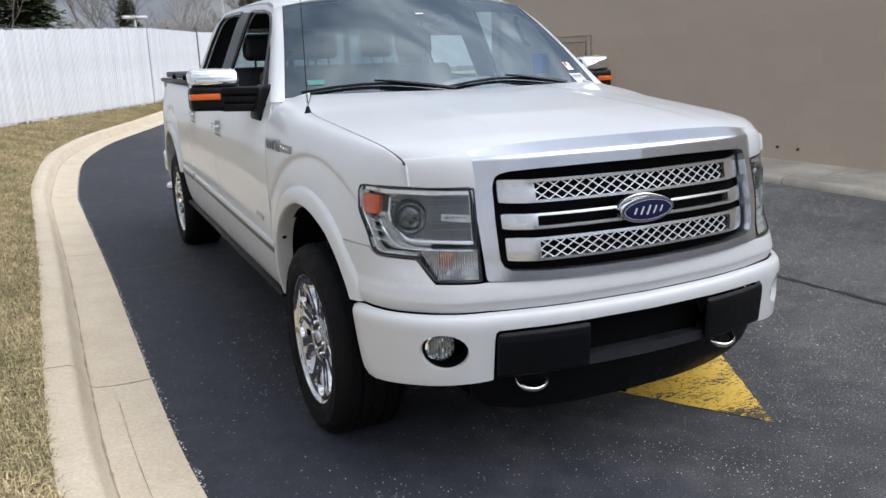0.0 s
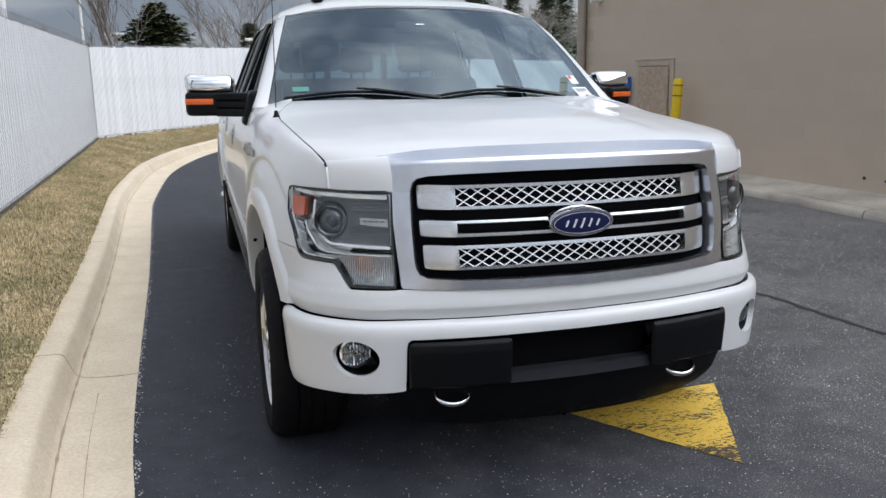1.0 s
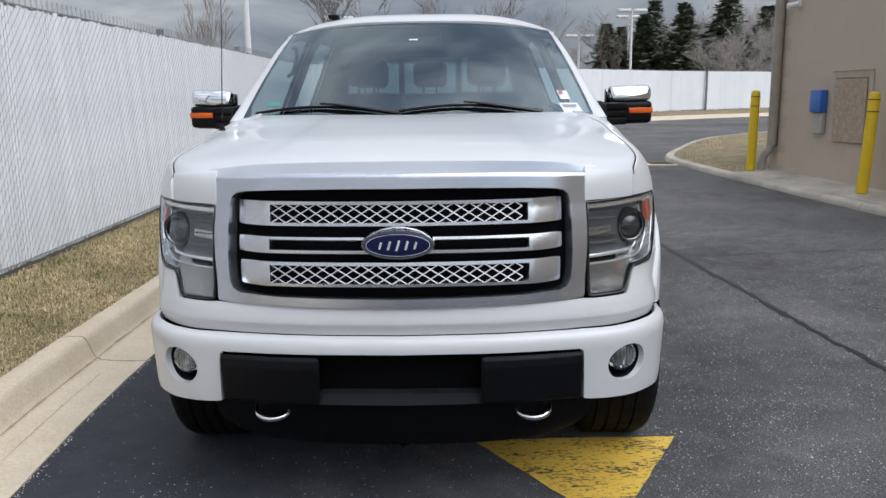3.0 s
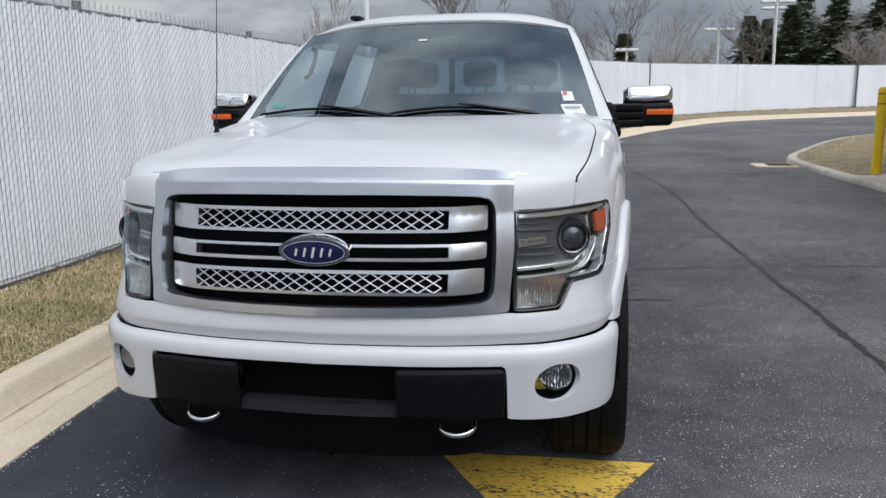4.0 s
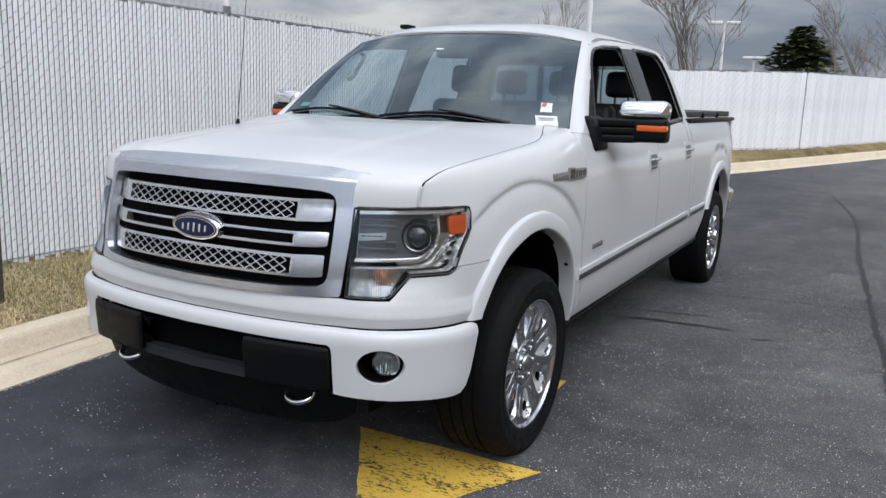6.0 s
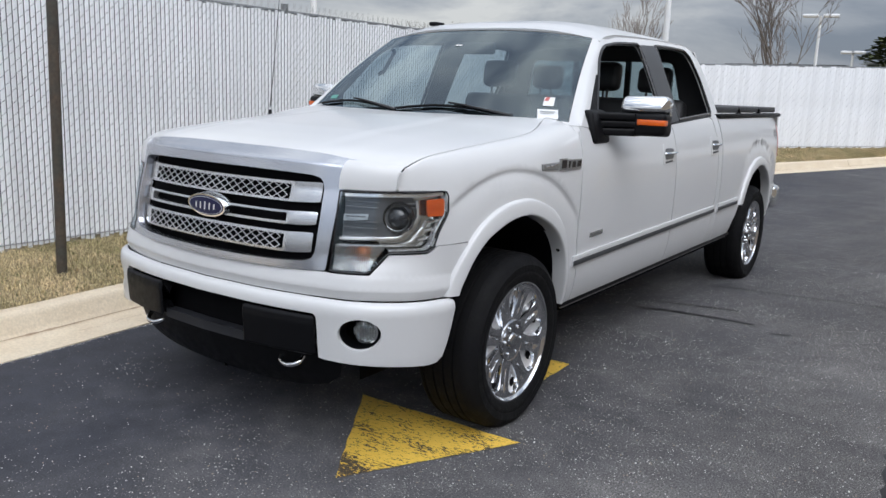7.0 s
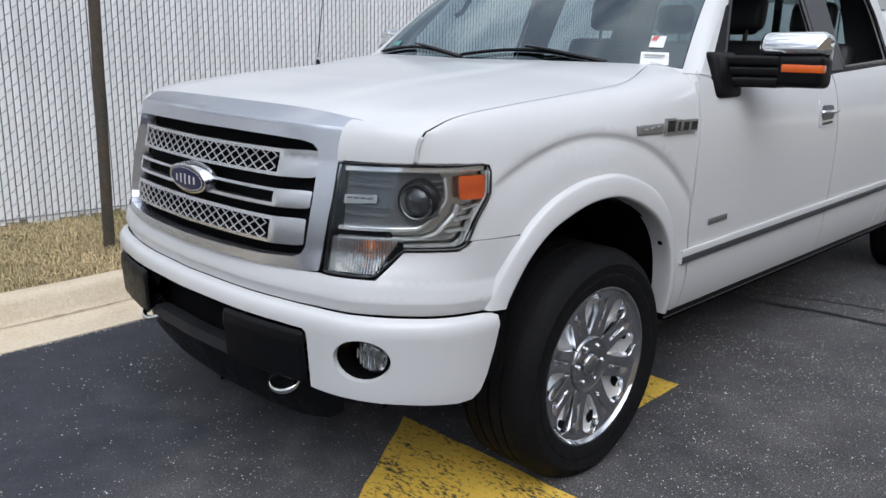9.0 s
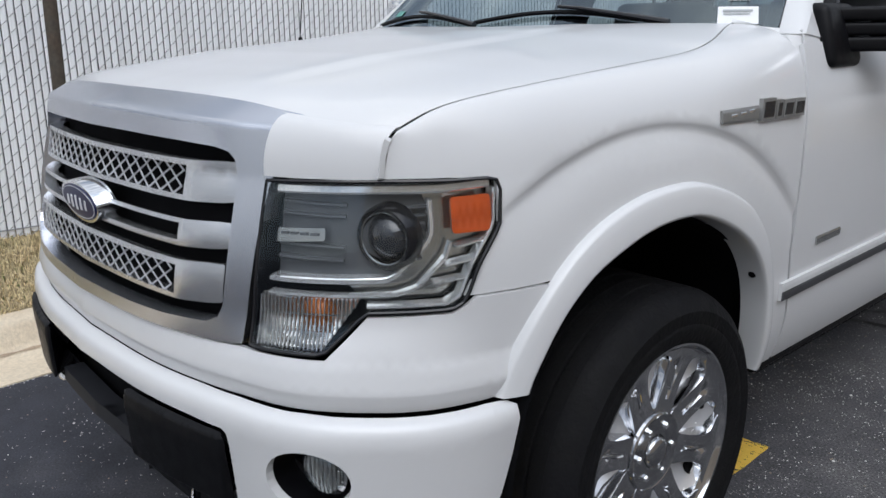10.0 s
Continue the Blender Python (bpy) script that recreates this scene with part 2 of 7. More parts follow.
M = {
    "asphalt": asphalt_material(),
    "road_paint": worn_paint_material(),
    "crack": material("crack_sealant", (0.012, 0.012, 0.013), 0.6, var=0.3, scale=12),
    "chip": material("stone_chip", (0.48, 0.47, 0.45), 0.7, island=0.6),
    "concrete": material("kerb_concrete", (0.68, 0.585, 0.445), 0.85, var=0.2, scale=3.5, color2=(0.60, 0.495, 0.36), fine=0.10, fine_scale=70, bump=0.35, bump_scale=140),
    "walk": material("walk_concrete", (0.58, 0.53, 0.45), 0.88, var=0.3, scale=1.6, color2=(0.30, 0.27, 0.23), fine=0.10, fine_scale=60, bump=0.35, bump_scale=120),
    "soil": material("lawn_soil", (0.34, 0.26, 0.155), 0.95, var=0.4, scale=2.4, color2=(0.17, 0.14, 0.08), fine=0.35, fine_scale=60, bump=0.9, bump_scale=60, distance=0.02),
    "grass_dry": material("grass_dry", (0.72, 0.57, 0.35), 0.9, var=0.5, scale=2.2, color2=(0.34, 0.30, 0.15), island=0.55, spec=0.2),
    "grass_green": material("grass_green", (0.12, 0.16, 0.045), 0.85, var=0.4, scale=1.5, island=0.4, spec=0.2),
    "slat": material("fence_slat_white", (0.93, 0.94, 0.96), 0.45, var=0.12, scale=2.5, rough_var=0.1, random_ob=0.06),
    "slat_far": material("fence_slat_far", (0.90, 0.91, 0.93), 0.45, var=0.08, scale=0.8, island=0.02),
    "wire": material("galvanised_wire", (0.36, 0.365, 0.375), 0.55, 0.4, var=0.25, scale=20),
    "post": material("fence_post_steel", (0.22, 0.23, 0.235), 0.5, 0.5, var=0.3, scale=9),
    "post_dark": material("rusty_dark_post", (0.050, 0.052, 0.044), 0.75, 0.1, var=0.45, scale=7, color2=(0.075, 0.052, 0.035), fine=0.2, fine_scale=50, bump=0.3),
    "block": material("tan_painted_block", (0.53, 0.440, 0.350), 0.72, var=0.14, scale=1.3, color2=(0.50, 0.412, 0.327), fine=0.06, fine_scale=90, bump=0.35, bump_scale=110, random_ob=0.025, rough_var=0.08),
    "block_far": material("tan_painted_block_far", (0.53, 0.440, 0.350), 0.72, var=0.14, scale=1.3, color2=(0.50, 0.412, 0.327), fine=0.06, fine_scale=90, bump=0.35, bump_scale=110, island=0.025),
    "joint": material("painted_mortar", (0.525, 0.435, 0.345), 0.85, var=0.2, scale=4),
    "pipe": material("tan_painted_pipe", (0.38, 0.325, 0.262), 0.55, var=0.2, scale=6),
    "pipe_grey": material("grey_drain_pipe", (0.42, 0.40, 0.37), 0.55, var=0.25, scale=12),
    "bollard": material("bollard_yellow", (0.80, 0.54, 0.012), 0.42, var=0.12, scale=5, rough_var=0.1),
    "band": material("bollard_band", (0.08, 0.06, 0.03), 0.6, var=0.2, scale=10),
    "box_blue": material("box_blue", (0.035, 0.15, 0.50), 0.4, var=0.12, scale=9),
    "box_grey": material("box_grey", (0.50, 0.46, 0.41), 0.6, var=0.25, scale=9),
    "panel": material("weathered_panel", (0.50, 0.395, 0.30), 0.8, var=0.45, scale=16, color2=(0.34, 0.255, 0.185), fine=0.25, fine_scale=60, bump=0.6, bump_scale=45),
    "white_plain": material("white_enamel", (0.78, 0.79, 0.80), 0.4, var=0.08, scale=6),
    "silt": material("rusty_silt", (0.48, 0.37, 0.26), 0.9, var=0.5, scale=14, color2=(0.33, 0.25, 0.18), fine=0.2),
    # added sheets behind the slats: gap shade as near-black colour, pale for far runs
    "backing": material("gap_shade_sheet", (0.035, 0.037, 0.041), 0.7, var=0.25, scale=6),
    "backing_far": material("gap_pale_sheet", (0.80, 0.81, 0.83), 0.6, var=0.1, scale=6),
    "bark": material("bark", (0.23, 0.20, 0.18), 0.9, var=0.4, scale=6, bump=0.6, bump_scale=30),
    "bark_pale": material("bark_pale", (0.42, 0.385, 0.36), 0.9, var=0.3, scale=6),
    "needles": material("conifer_needles", (0.24, 0.27, 0.19), 0.85, var=0.5, scale=1.4, color2=(0.14, 0.17, 0.115), island=0.45, spec=0.2),
    "needles_warm": material("pine_needles", (0.12, 0.14, 0.06), 0.85, var=0.5, scale=1.2, color2=(0.05, 0.065, 0.032), island=0.45, spec=0.2),
    "roof_far": material("shed_roof", (0.06, 0.06, 0.065), 0.8, var=0.25, scale=1.5),
    "wall_far": material("shed_wall", (0.35, 0.30, 0.25), 0.85, var=0.2, scale=1.0),
}


# ---- mesh tools ----
def link_mesh(name, verts, faces, mat, parent=None, label="", smooth=False, normals=None):
    me = bpy.data.meshes.new(name)
    me.from_pydata([tuple(v) for v in verts], [], faces)
    me.materials.append(mat)
    if smooth:
        me.polygons.foreach_set("use_smooth", [True] * len(me.polygons))
    me.update()
    if normals is not None:
        me.normals_split_custom_set_from_vertices([tuple(n) for n in normals])
    ob = new(name, me)
    ob.parent = parent
    if label:
        tagged(ob, label)
    return ob


def part(name, bm, mat, parent=None, label="", smooth=False):
    me = bpy.data.meshes.new(name)
    bmesh.ops.recalc_face_normals(bm, faces=bm.faces)
    bm.to_mesh(me)
    bm.free()
    me.materials.append(mat)
    if smooth:
        me.polygons.foreach_set("use_smooth", [True] * len(me.polygons))
        me.set_sharp_from_angle(angle=radians(38))
    ob = new(name, me)
    ob.parent = parent
    if label:
        tagged(ob, label)
    return ob


def thing(name, label, category, group="", at=(0, 0, 0)):
    ob = new(name)
    ob.location = at
    ob.empty_display_size = 0.1
    return tagged(ob, label, category, group)


def box(bm, lo, hi, bevel=0.0, seg=2, m=None):
    """A box from corner to corner, with rounded edges, added to bm."""
    vs = [bm.verts.new((x, y, z)) for x in (lo[0], hi[0]) for y in (lo[1], hi[1]) for z in (lo[2], hi[2])]
    fs = [bm.faces.new([vs[i] for i in q]) for q in ((0, 1, 3, 2), (4, 6, 7, 5), (0, 4, 5, 1), (2, 3, 7, 6), (0, 2, 6, 4), (1, 5, 7, 3))]
    if bevel:
        es = {e for f in fs for e in f.edges}
        r = bmesh.ops.bevel(bm, geom=list(es), offset=bevel, segments=seg, profile=0.5, affect="EDGES")
        vs = list({v for f in r["faces"] for v in f.verts} | {v for v in vs if v.is_valid})
    if m is not None:
        bmesh.ops.transform(bm, matrix=m, verts=[v for v in vs if v.is_valid])
    return vs


def tube(bm, pts, radius, sides=8, caps=True, squash=None):
    """A round bar along pts; radius a number or one for each point."""
    n = len(pts)
    pts = [Vector(p) for p in pts]
    rad = radius if isinstance(radius, (list, tuple)) else [radius] * n
    rings, up = [], None
    for i in range(n):
        d = (pts[min(i + 1, n - 1)] - pts[max(i - 1, 0)]).normalized()
        if up is None:
            up = Vector((0, 0, 1)) if abs(d.z) < 0.9 else Vector((1, 0, 0))
        a = d.cross(up).normalized()
        b = a.cross(d).normalized()
        up = b
        sa, sb = squash if squash else (1, 1)
        rings.append([bm.verts.new(pts[i] + (a * math.cos(2 * math.pi * k / sides) * sa + b * math.sin(2 * math.pi * k / sides) * sb) * rad[i]) for k in range(sides)])
    for i in range(n - 1):
        for k in range(sides):
            bm.faces.new((rings[i][k], rings[i][(k + 1) % sides], rings[i + 1][(k + 1) % sides], rings[i + 1][k]))
    if caps:
        bm.faces.new(rings[0][::-1])
        bm.faces.new(rings[-1])
    return rings


def lathe(bm, profile, sides=48, axis="x", start=0.0, sweep=2 * math.pi):
    """Turns (radius, along) points about the axis through the origin."""
    full = abs(sweep - 2 * math.pi) < 1e-6
    cols = []
    for k in range(sides if full else sides + 1):
        a = start + sweep * k / sides
        c, s = math.cos(a), math.sin(a)
        cols.append([bm.verts.new((l, r * c, r * s) if axis == "x" else ((r * c, l, r * s) if axis == "y" else (r * c, r * s, l))) for r, l in profile])
    m = len(cols)
    for k in range(m if full else m - 1):
        p, q = cols[k], cols[(k + 1) % m]
        for i in range(len(profile) - 1):
            bm.faces.new((p[i], p[i + 1], q[i + 1], q[i]))
    return cols


def catmull(pts, per=6, closed=False):
    """A smooth line through pts."""
    pts = [np.array(p, float) for p in pts]
    n, out = len(pts), []
    for i in range(n if closed else n - 1):
        p1, p2 = pts[i], pts[(i + 1) % n]
        p0 = pts[i - 1] if (closed or i > 0) else 2 * p1 - p2
        p3 = pts[(i + 2) % n] if (closed or i + 2 < n) else 2 * p2 - p1
        for k in range(per):
            t = k / per
            out.append(0.5 * (2 * p1 + (p2 - p0) * t + (2 * p0 - 5 * p1 + 4 * p2 - p3) * t * t + (3 * p1 - p0 - 3 * p2 + p3) * t ** 3))
    if not closed:
        out.append(pts[-1])
    return out


def even(pts, step):
    """The same line with points at even steps."""
    pts = [np.array(p, float) for p in pts]
    cum = [0.0]
    for a, b in zip(pts, pts[1:]):
        cum.append(cum[-1] + float(np.linalg.norm(b - a)))
    n = max(1, round(cum[-1] / step))
    return [np.array([np.interp(cum[-1] * i / n, cum, [p[k] for p in pts]) for k in range(len(pts[0]))]) for i in range(n + 1)]


def rounded(poly, r, seg=4):
    """A closed outline with its corners rounded; r a number or one for each corner."""
    out, n = [], len(poly)
    for i in range(n):
        p, a, b = (np.array(poly[j % n], float) for j in (i, i - 1, i + 1))
        rr = r[i] if isinstance(r, (list, tuple)) else r
        la, lb = np.linalg.norm(a - p), np.linalg.norm(b - p)
        k = min(rr, la * 0.48, lb * 0.48)
        if k < 1e-5:
            out.append(p)
            continue
        s, e_ = p + (a - p) / la * k, p + (b - p) / lb * k
        for j in range(seg + 1):
            t = j / seg
            out.append((1 - t) ** 2 * s + 2 * t * (1 - t) * p + t * t * e_)
    return out


def inside(p, poly):
    x, y = p[0], p[1]
    c, n = False, len(poly)
    for i in range(n):
        x1, y1 = poly[i][0], poly[i][1]
        x2, y2 = poly[i - 1][0], poly[i - 1][1]
        if (y1 > y) != (y2 > y) and x < (x2 - x1) * (y - y1) / (y2 - y1) + x1:
            c = not c
    return c


def ground_z(y):
    """The drive rises gently behind the truck."""
    k = max(0.0, y - 3.0)
    return min(0.36, 0.016 * k * k / (k + 2.0))


# ---- ground ----
def sheet(name, xs, ys, zf, mat):
    verts = [(x, y, zf(x, y)) for y in ys for x in xs]
    nx = len(xs)
    faces = [(j * nx + i, j * nx + i + 1, (j + 1) * nx + i + 1, (j + 1) * nx + i) for j in range(len(ys) - 1) for i in range(nx - 1)]
    return link_mesh(name, verts, faces, mat, smooth=True)


gx = [-900, -300, -100, -40, -15] + [-8 + 0.8 * i for i in range(26)] + [20, 40, 100, 300, 900]
gy = [-900, -300, -100, -40, -15] + [-8 + 1.0 * i for i in range(40)] + [36, 45, 60, 100, 300, 900]
tagged(sheet("road", gx, gy, lambda x, y: ground_z(y), M["asphalt"]), "worn dark asphalt drive with pale stone chips", "road", kind="structure")

# yellow turn arrow: head and stem, painted flat on the blacktop
bm = bmesh.new()
def ragged(poly, n=10):
    out = []
    for p, q in zip(poly, poly[1:] + poly[:1]):
        out += [Vector((p[0] + (q[0] - p[0]) * k / n + random.uniform(-0.004, 0.004), p[1] + (q[1] - p[1]) * k / n + random.uniform(-0.004, 0.004), 0.004)) for k in range(n)]
    return out


for poly in ([(0.72, -0.92), (1.125, -0.175), (0.245, -0.20)], [(0.555, 0.26), (0.838, 0.27), (0.828, 0.905), (0.545, 0.905)]):
    bm.faces.new([bm.verts.new(p) for p in ragged(poly)])
tagged(part("painted_arrow", bm, M["road_paint"]), "flaking yellow painted arrow on the asphalt", "road marking", kind="structure")


def ribbon(name, pts, width, lift, mat, label, jag=0.012):
    """A crack or sealed joint: an uneven strip on the drive."""
    bm = bmesh.new()
    line = even(catmull([(*p, 0) for p in pts], 8), 0.06)
    last = None
    for i, p in enumerate(line):
        d = line[min(i + 1, len(line) - 1)] - line[max(i - 1, 0)]
        nrm = np.array([-d[1], d[0], 0]) / max(1e-6, np.hypot(d[0], d[1]))
        w = width * random.uniform(0.45, 1.25)
        c = p + nrm * random.uniform(-jag, jag)
        z = ground_z(p[1]) + lift
        row = [bm.verts.new((c[0] + nrm[0] * s * w, c[1] + nrm[1] * s * w, z)) for s in (-0.5, 0.5)]
        if last:
            bm.faces.new((last[0], last[1], row[1], row[0]))
        last = row
    return tagged(part(name, bm, mat), label, "road crack", kind="structure")


ribbon("road_crack", [(2.60, -1.6), (2.51, 0.1), (2.47, 0.7), (2.39, 1.6), (2.345, 2.4), (2.29, 3.0), (2.21, 4.2), (2.07, 6.2), (1.96, 8.6), (1.5, 11.5)], 0.052, 0.003, M["crack"], "dark tarred lengthwise crack in the asphalt")
ribbon("road_crack", [(-1.55, 3.25), (-0.6, 3.35), (0.85, 3.47), (2.2, 3.70), (3.6, 3.9), (5.0, 4.05)], 0.03, 0.003, M["crack"], "dark tarred crosswise crack in the asphalt")
ribbon("road_crack", [(0.1, 2.30), (0.5, 2.36), (0.9, 2.44), (1.44, 2.50)], 0.05, 0.003, M["crack"], "short dark crack in the asphalt")
ribbon("road_crack", [(1.92, 9.1), (2.3, 9.9), (2.9, 10.3), (3.8, 10.6)], 0.03, 0.003, M["crack"], "dark branching crack in the asphalt")

ribbon("road_crack", [(0.35, 2.47), (0.8, 2.68), (1.25, 2.78)], 0.022, 0.003, M["crack"], "short dark crack in the asphalt")
ribbon("road_crack", [(1.58, 2.34), (1.70, 2.40)], 0.03, 0.003, M["crack"], "short dark crack in the asphalt")

# loose chips along the gutter and on the drive
verts, faces = [], []


def chip(x, y, r):
    z = ground_z(y)
    o = len(verts)
    a0 = random.uniform(0, 6.28)
    for k in range(4):
        a = a0 + k * 1.57 + random.uniform(-0.4, 0.4)
        verts.append((x + math.cos(a) * r, y + math.sin(a) * r, z))
    verts.append((x, y, z + r * 0.9))
    for k in range(4):
        faces.append((o + k, o + (k + 1) % 4, o + 4))


KERB_L = [(-1.47, -9), (-1.47, -4), (-1.475, -1.2), (-1.55, 0), (-1.585, 1), (-1.64, 3.3), (-1.74, 6), (-1.76, 7.2), (-1.63, 9.8), (-1.28, 11.7), (-0.85, 13.1), (0.12, 15.5), (1.15, 18.3), (3.2, 23.6), (6.4, 28.9), (11, 32.8), (15.2, 35.4), (25, 40), (60, 52)]
KERB_R = [(6.2, -9), (5.75, -3), (5.45, 2.0), (5.3, 4.9), (4.98, 7.2), (4.66, 9.9), (4.52, 11.2), (4.44, 12.3), (4.56, 13.3), (5.2, 14.9), (6.8, 18.1), (9.0, 20.3), (14, 23.6), (30, 30), (60, 38)]
left_line = even(catmull(KERB_L, 8), 0.25)
for _ in range(1500):
    i = random.randrange(20, 75)
    p = left_line[i]
    chip(p[0] + abs(random.gauss(0, 0.011)) + 0.001, p[1] + random.uniform(-0.13, 0.13), random.uniform(0.0015, 0.0055))
scattered = 0
while scattered < 26000:
    x, y = random.uniform(-1.2, 5.2), random.uniform(-3.0, 5.0)
    thick_ = noise.noise((x * 1.6, y * 1.6, 7)) + 0.7 * noise.noise((x * 5.0, y * 5.0, 2)) + 0.17 * x
    if thick_ > random.uniform(-0.15, 0.75):
        chip(x, y, random.uniform(0.0013, 0.0037) * (1.0 if random.random() < 0.97 else 1.7))
        scattered += 1
tagged(link_mesh("loose_gravel", verts, faces, M["chip"]), "pale loose stone chips scattered on the asphalt", "gravel", kind="stuff")


def kerb(name, line, profile, side, mat, label, joint_at, length=3.05, gap=0.013):
    """A kerb with its gutter: the profile (offset from the road's edge, height) swept along the line, cast in lengths."""
    root = thing(name, label, "kerb")
    root["kind"] = "structure"
    line = even(line, 0.15)
    cum = [0.0]
    for a, b in zip(line, line[1:]):
        cum.append(cum[-1] + float(np.linalg.norm(b - a)))
    s0 = min(range(len(line)), key=lambda i: abs(line[i][1] - joint_at))
    start = cum[s0] % length

    def at(s):
        p = np.array([np.interp(s, cum, [q[k] for q in line]) for k in (0, 1)])
        q = np.array([np.interp(min(s + 0.3, cum[-1]), cum, [q[k] for q in line]) for k in (0, 1)])
        o = np.array([np.interp(max(s - 0.3, 0), cum, [q[k] for q in line]) for k in (0, 1)])
        d = (q - o) / np.linalg.norm(q - o)
        return p, np.array([-d[1], d[0]]) * side

    edges = [0.0] + [start + length * k for k in range(int((cum[-1] - start) / length) + 1)] + [cum[-1]]
    for a, b in zip(edges, edges[1:]):
        if b - a < 0.2:
            continue
        a, b = a + gap / 2, b - gap / 2
        n = max(2, int((b - a) / 0.25))
        bm = bmesh.new()
        rows = []
        for i in range(n + 1):
            p, nn = at(a + (b - a) * i / n)
            z = ground_z(p[1])
            rows.append([bm.verts.new((p[0] + nn[0] * o, p[1] + nn[1] * o, z + h + noise.noise((p[0] * 3, p[1] * 3, o * 9)) * 0.002)) for o, h in profile])
        for r, q in zip(rows, rows[1:]):
            for i in range(len(profile) - 1):
                bm.faces.new((r[i], r[i + 1], q[i + 1], q[i]))
        bm.faces.new(rows[0])
        bm.faces.new(rows[-1][::-1])
        part("kerb_length", bm, mat, root, smooth=True)
    return root


gutter = [(0.0, -0.05), (0.0, 0.006), (0.09, 0.004), (0.19, 0.007), (0.255, 0.014), (0.286, 0.028), (0.302, 0.055), (0.328, 0.122), (0.340, 0.143), (0.358, 0.152), (0.452, 0.156), (0.472, 0.150), (0.476, 0.03)]
kerb("kerb_and_gutter", catmull(KERB_L, 8), gutter, 1, M["concrete"], "tan concrete kerb and gutter with cast joints", 0.85)
barrier = [(0.0, -0.05), (0.0, 0.02), (0.012, 0.060), (0.026, 0.078), (0.05, 0.084), (0.17, 0.088), (0.175, 0.02)]
kerb("walk_kerb", catmull(KERB_R, 8), barrier, -1, M["walk"], "weathered pale concrete kerb beside the walk", 3.3)

# silt and rust washed along the foot of the kerb
verts, faces = [], []
for lo, hi, span_, wid in ((0.268, 0.288, (0.0, 30.0), 1.0), (0.165, 0.178, (8.4, 9.7), 0.7), (0.11, 0.122, (6.9, 7.8), 0.7)):
    line = even(catmull(KERB_L, 8), 0.06)
    s_, prev = 0.0, None
    for i in range(1, len(line) - 1):
        s_ += float(np.linalg.norm(line[i] - line[i - 1]))
        if not span_[0] <= s_ <= span_[1]:
            prev = None
            continue
        t = line[i + 1] - line[i - 1]
        nn = np.array((-t[1], t[0])) / np.linalg.norm(t)
        w = (0.4 + 0.6 * abs(noise.noise((s_ * 1.9, lo * 40, 1)))) * wid * (0.15 + 1.1 * abs(noise.noise((s_ * 7, 2, 4))))
        m_ = (lo + hi) / 2 + 0.006 * noise.noise((s_ * 2.3, 5, 1))
        row = []
        for o in (m_ - (hi - lo) * w, m_ + (hi - lo) * w):
            h = float(np.interp(o, [q[0] for q in gutter[1:]], [q[1] for q in gutter[1:]])) + 0.004
            verts.append((line[i][0] + nn[0] * o, line[i][1] + nn[1] * o, ground_z(line[i][1]) + h))
            row.append(len(verts) - 1)
        if prev:
            faces.append((prev[0], row[0], row[1], prev[1]))
        prev = row
tagged(link_mesh("kerb_silt", verts, faces, M["silt"], smooth=True), "rusty brown silt line along the kerb foot", "dirt", kind="stuff")

# ---- lawns ----
FENCE = [(-3.02, -9), (-3.0, 2), (-2.97, 8), (-2.95, 12.75), (0.35, 18.2), (2.75, 26.0), (6.6, 31.8), (10.6, 35.6), (20, 41.5), (60, 62)]


def fence_z(y):
    return float(np.interp(y, [-9, 2, 7.7, 12.8, 18, 26, 40], [0.235, 0.25, 0.36, 0.47, 0.50, 0.60, 0.66]))


def lawn(name, inner, outer, zi, zo, label, cols=7, lift=0.02):
    n = len(inner)
    verts, faces = [], []
    for i in range(n):
        for k in range(cols):
            t = k / (cols - 1)
            x, y = inner[i][0] * (1 - t) + outer[i][0] * t, inner[i][1] * (1 - t) + outer[i][1] * t
            z = zi(inner[i][1]) * (1 - t) + zo(outer[i][1]) * t + lift * math.sin(math.pi * t) + noise.noise((x * 1.7, y * 1.7, 3)) * 0.02 * math.sin(math.pi * t)
            verts.append((x, y, z))
    for i in range(n - 1):
        for k in range(cols - 1):
            a = i * cols + k
            faces.append((a, a + 1, a + cols + 1, a + cols))
    ob = tagged(link_mesh(name, verts, faces, M["soil"], smooth=True), label, "lawn", kind="structure")
    return ob


def offset(line, d, side):
    out = []
    for i, p in enumerate(line):
        t = line[min(i + 1, len(line) - 1)] - line[max(i - 1, 0)]
        t = t / np.linalg.norm(t)
        out.append(p + np.array([-t[1], t[0]]) * side * d)
    return out


# the strip between kerb and fence: match each kerb point with the fence
kl = even(catmull(KERB_L, 8), 0.3)
kb = offset(kl, 0.462, 1)
klen = np.cumsum([0] + [float(np.linalg.norm(b - a)) for a, b in zip(kl, kl[1:])])
k_keys = [float(klen[min(range(len(kl)), key=lambda i: abs(kl[i][0] - q[0]) + abs(kl[i][1] - q[1]))]) for q in ((-1.47, -9), (-1.6, 2), (-1.75, 7.6), (-1.35, 11.5), (0.9, 17.6), (3.6, 24.4), (7.5, 30), (11, 32.8), (20, 37.7), (60, 52))]
back = [np.array([np.interp(s, k_keys, [f[0] for f in FENCE]), np.interp(s, k_keys, [f[1] for f in FENCE])]) for s in klen]
lawn("lawn", kb, [b + (b - a) / max(0.1, np.linalg.norm(b - a)) * 0.25 for a, b in zip(kb, back)], lambda y: ground_z(y) + 0.145, lambda y: fence_z(y) + 0.01, "dormant straw-coloured grass strip between kerb and fence")
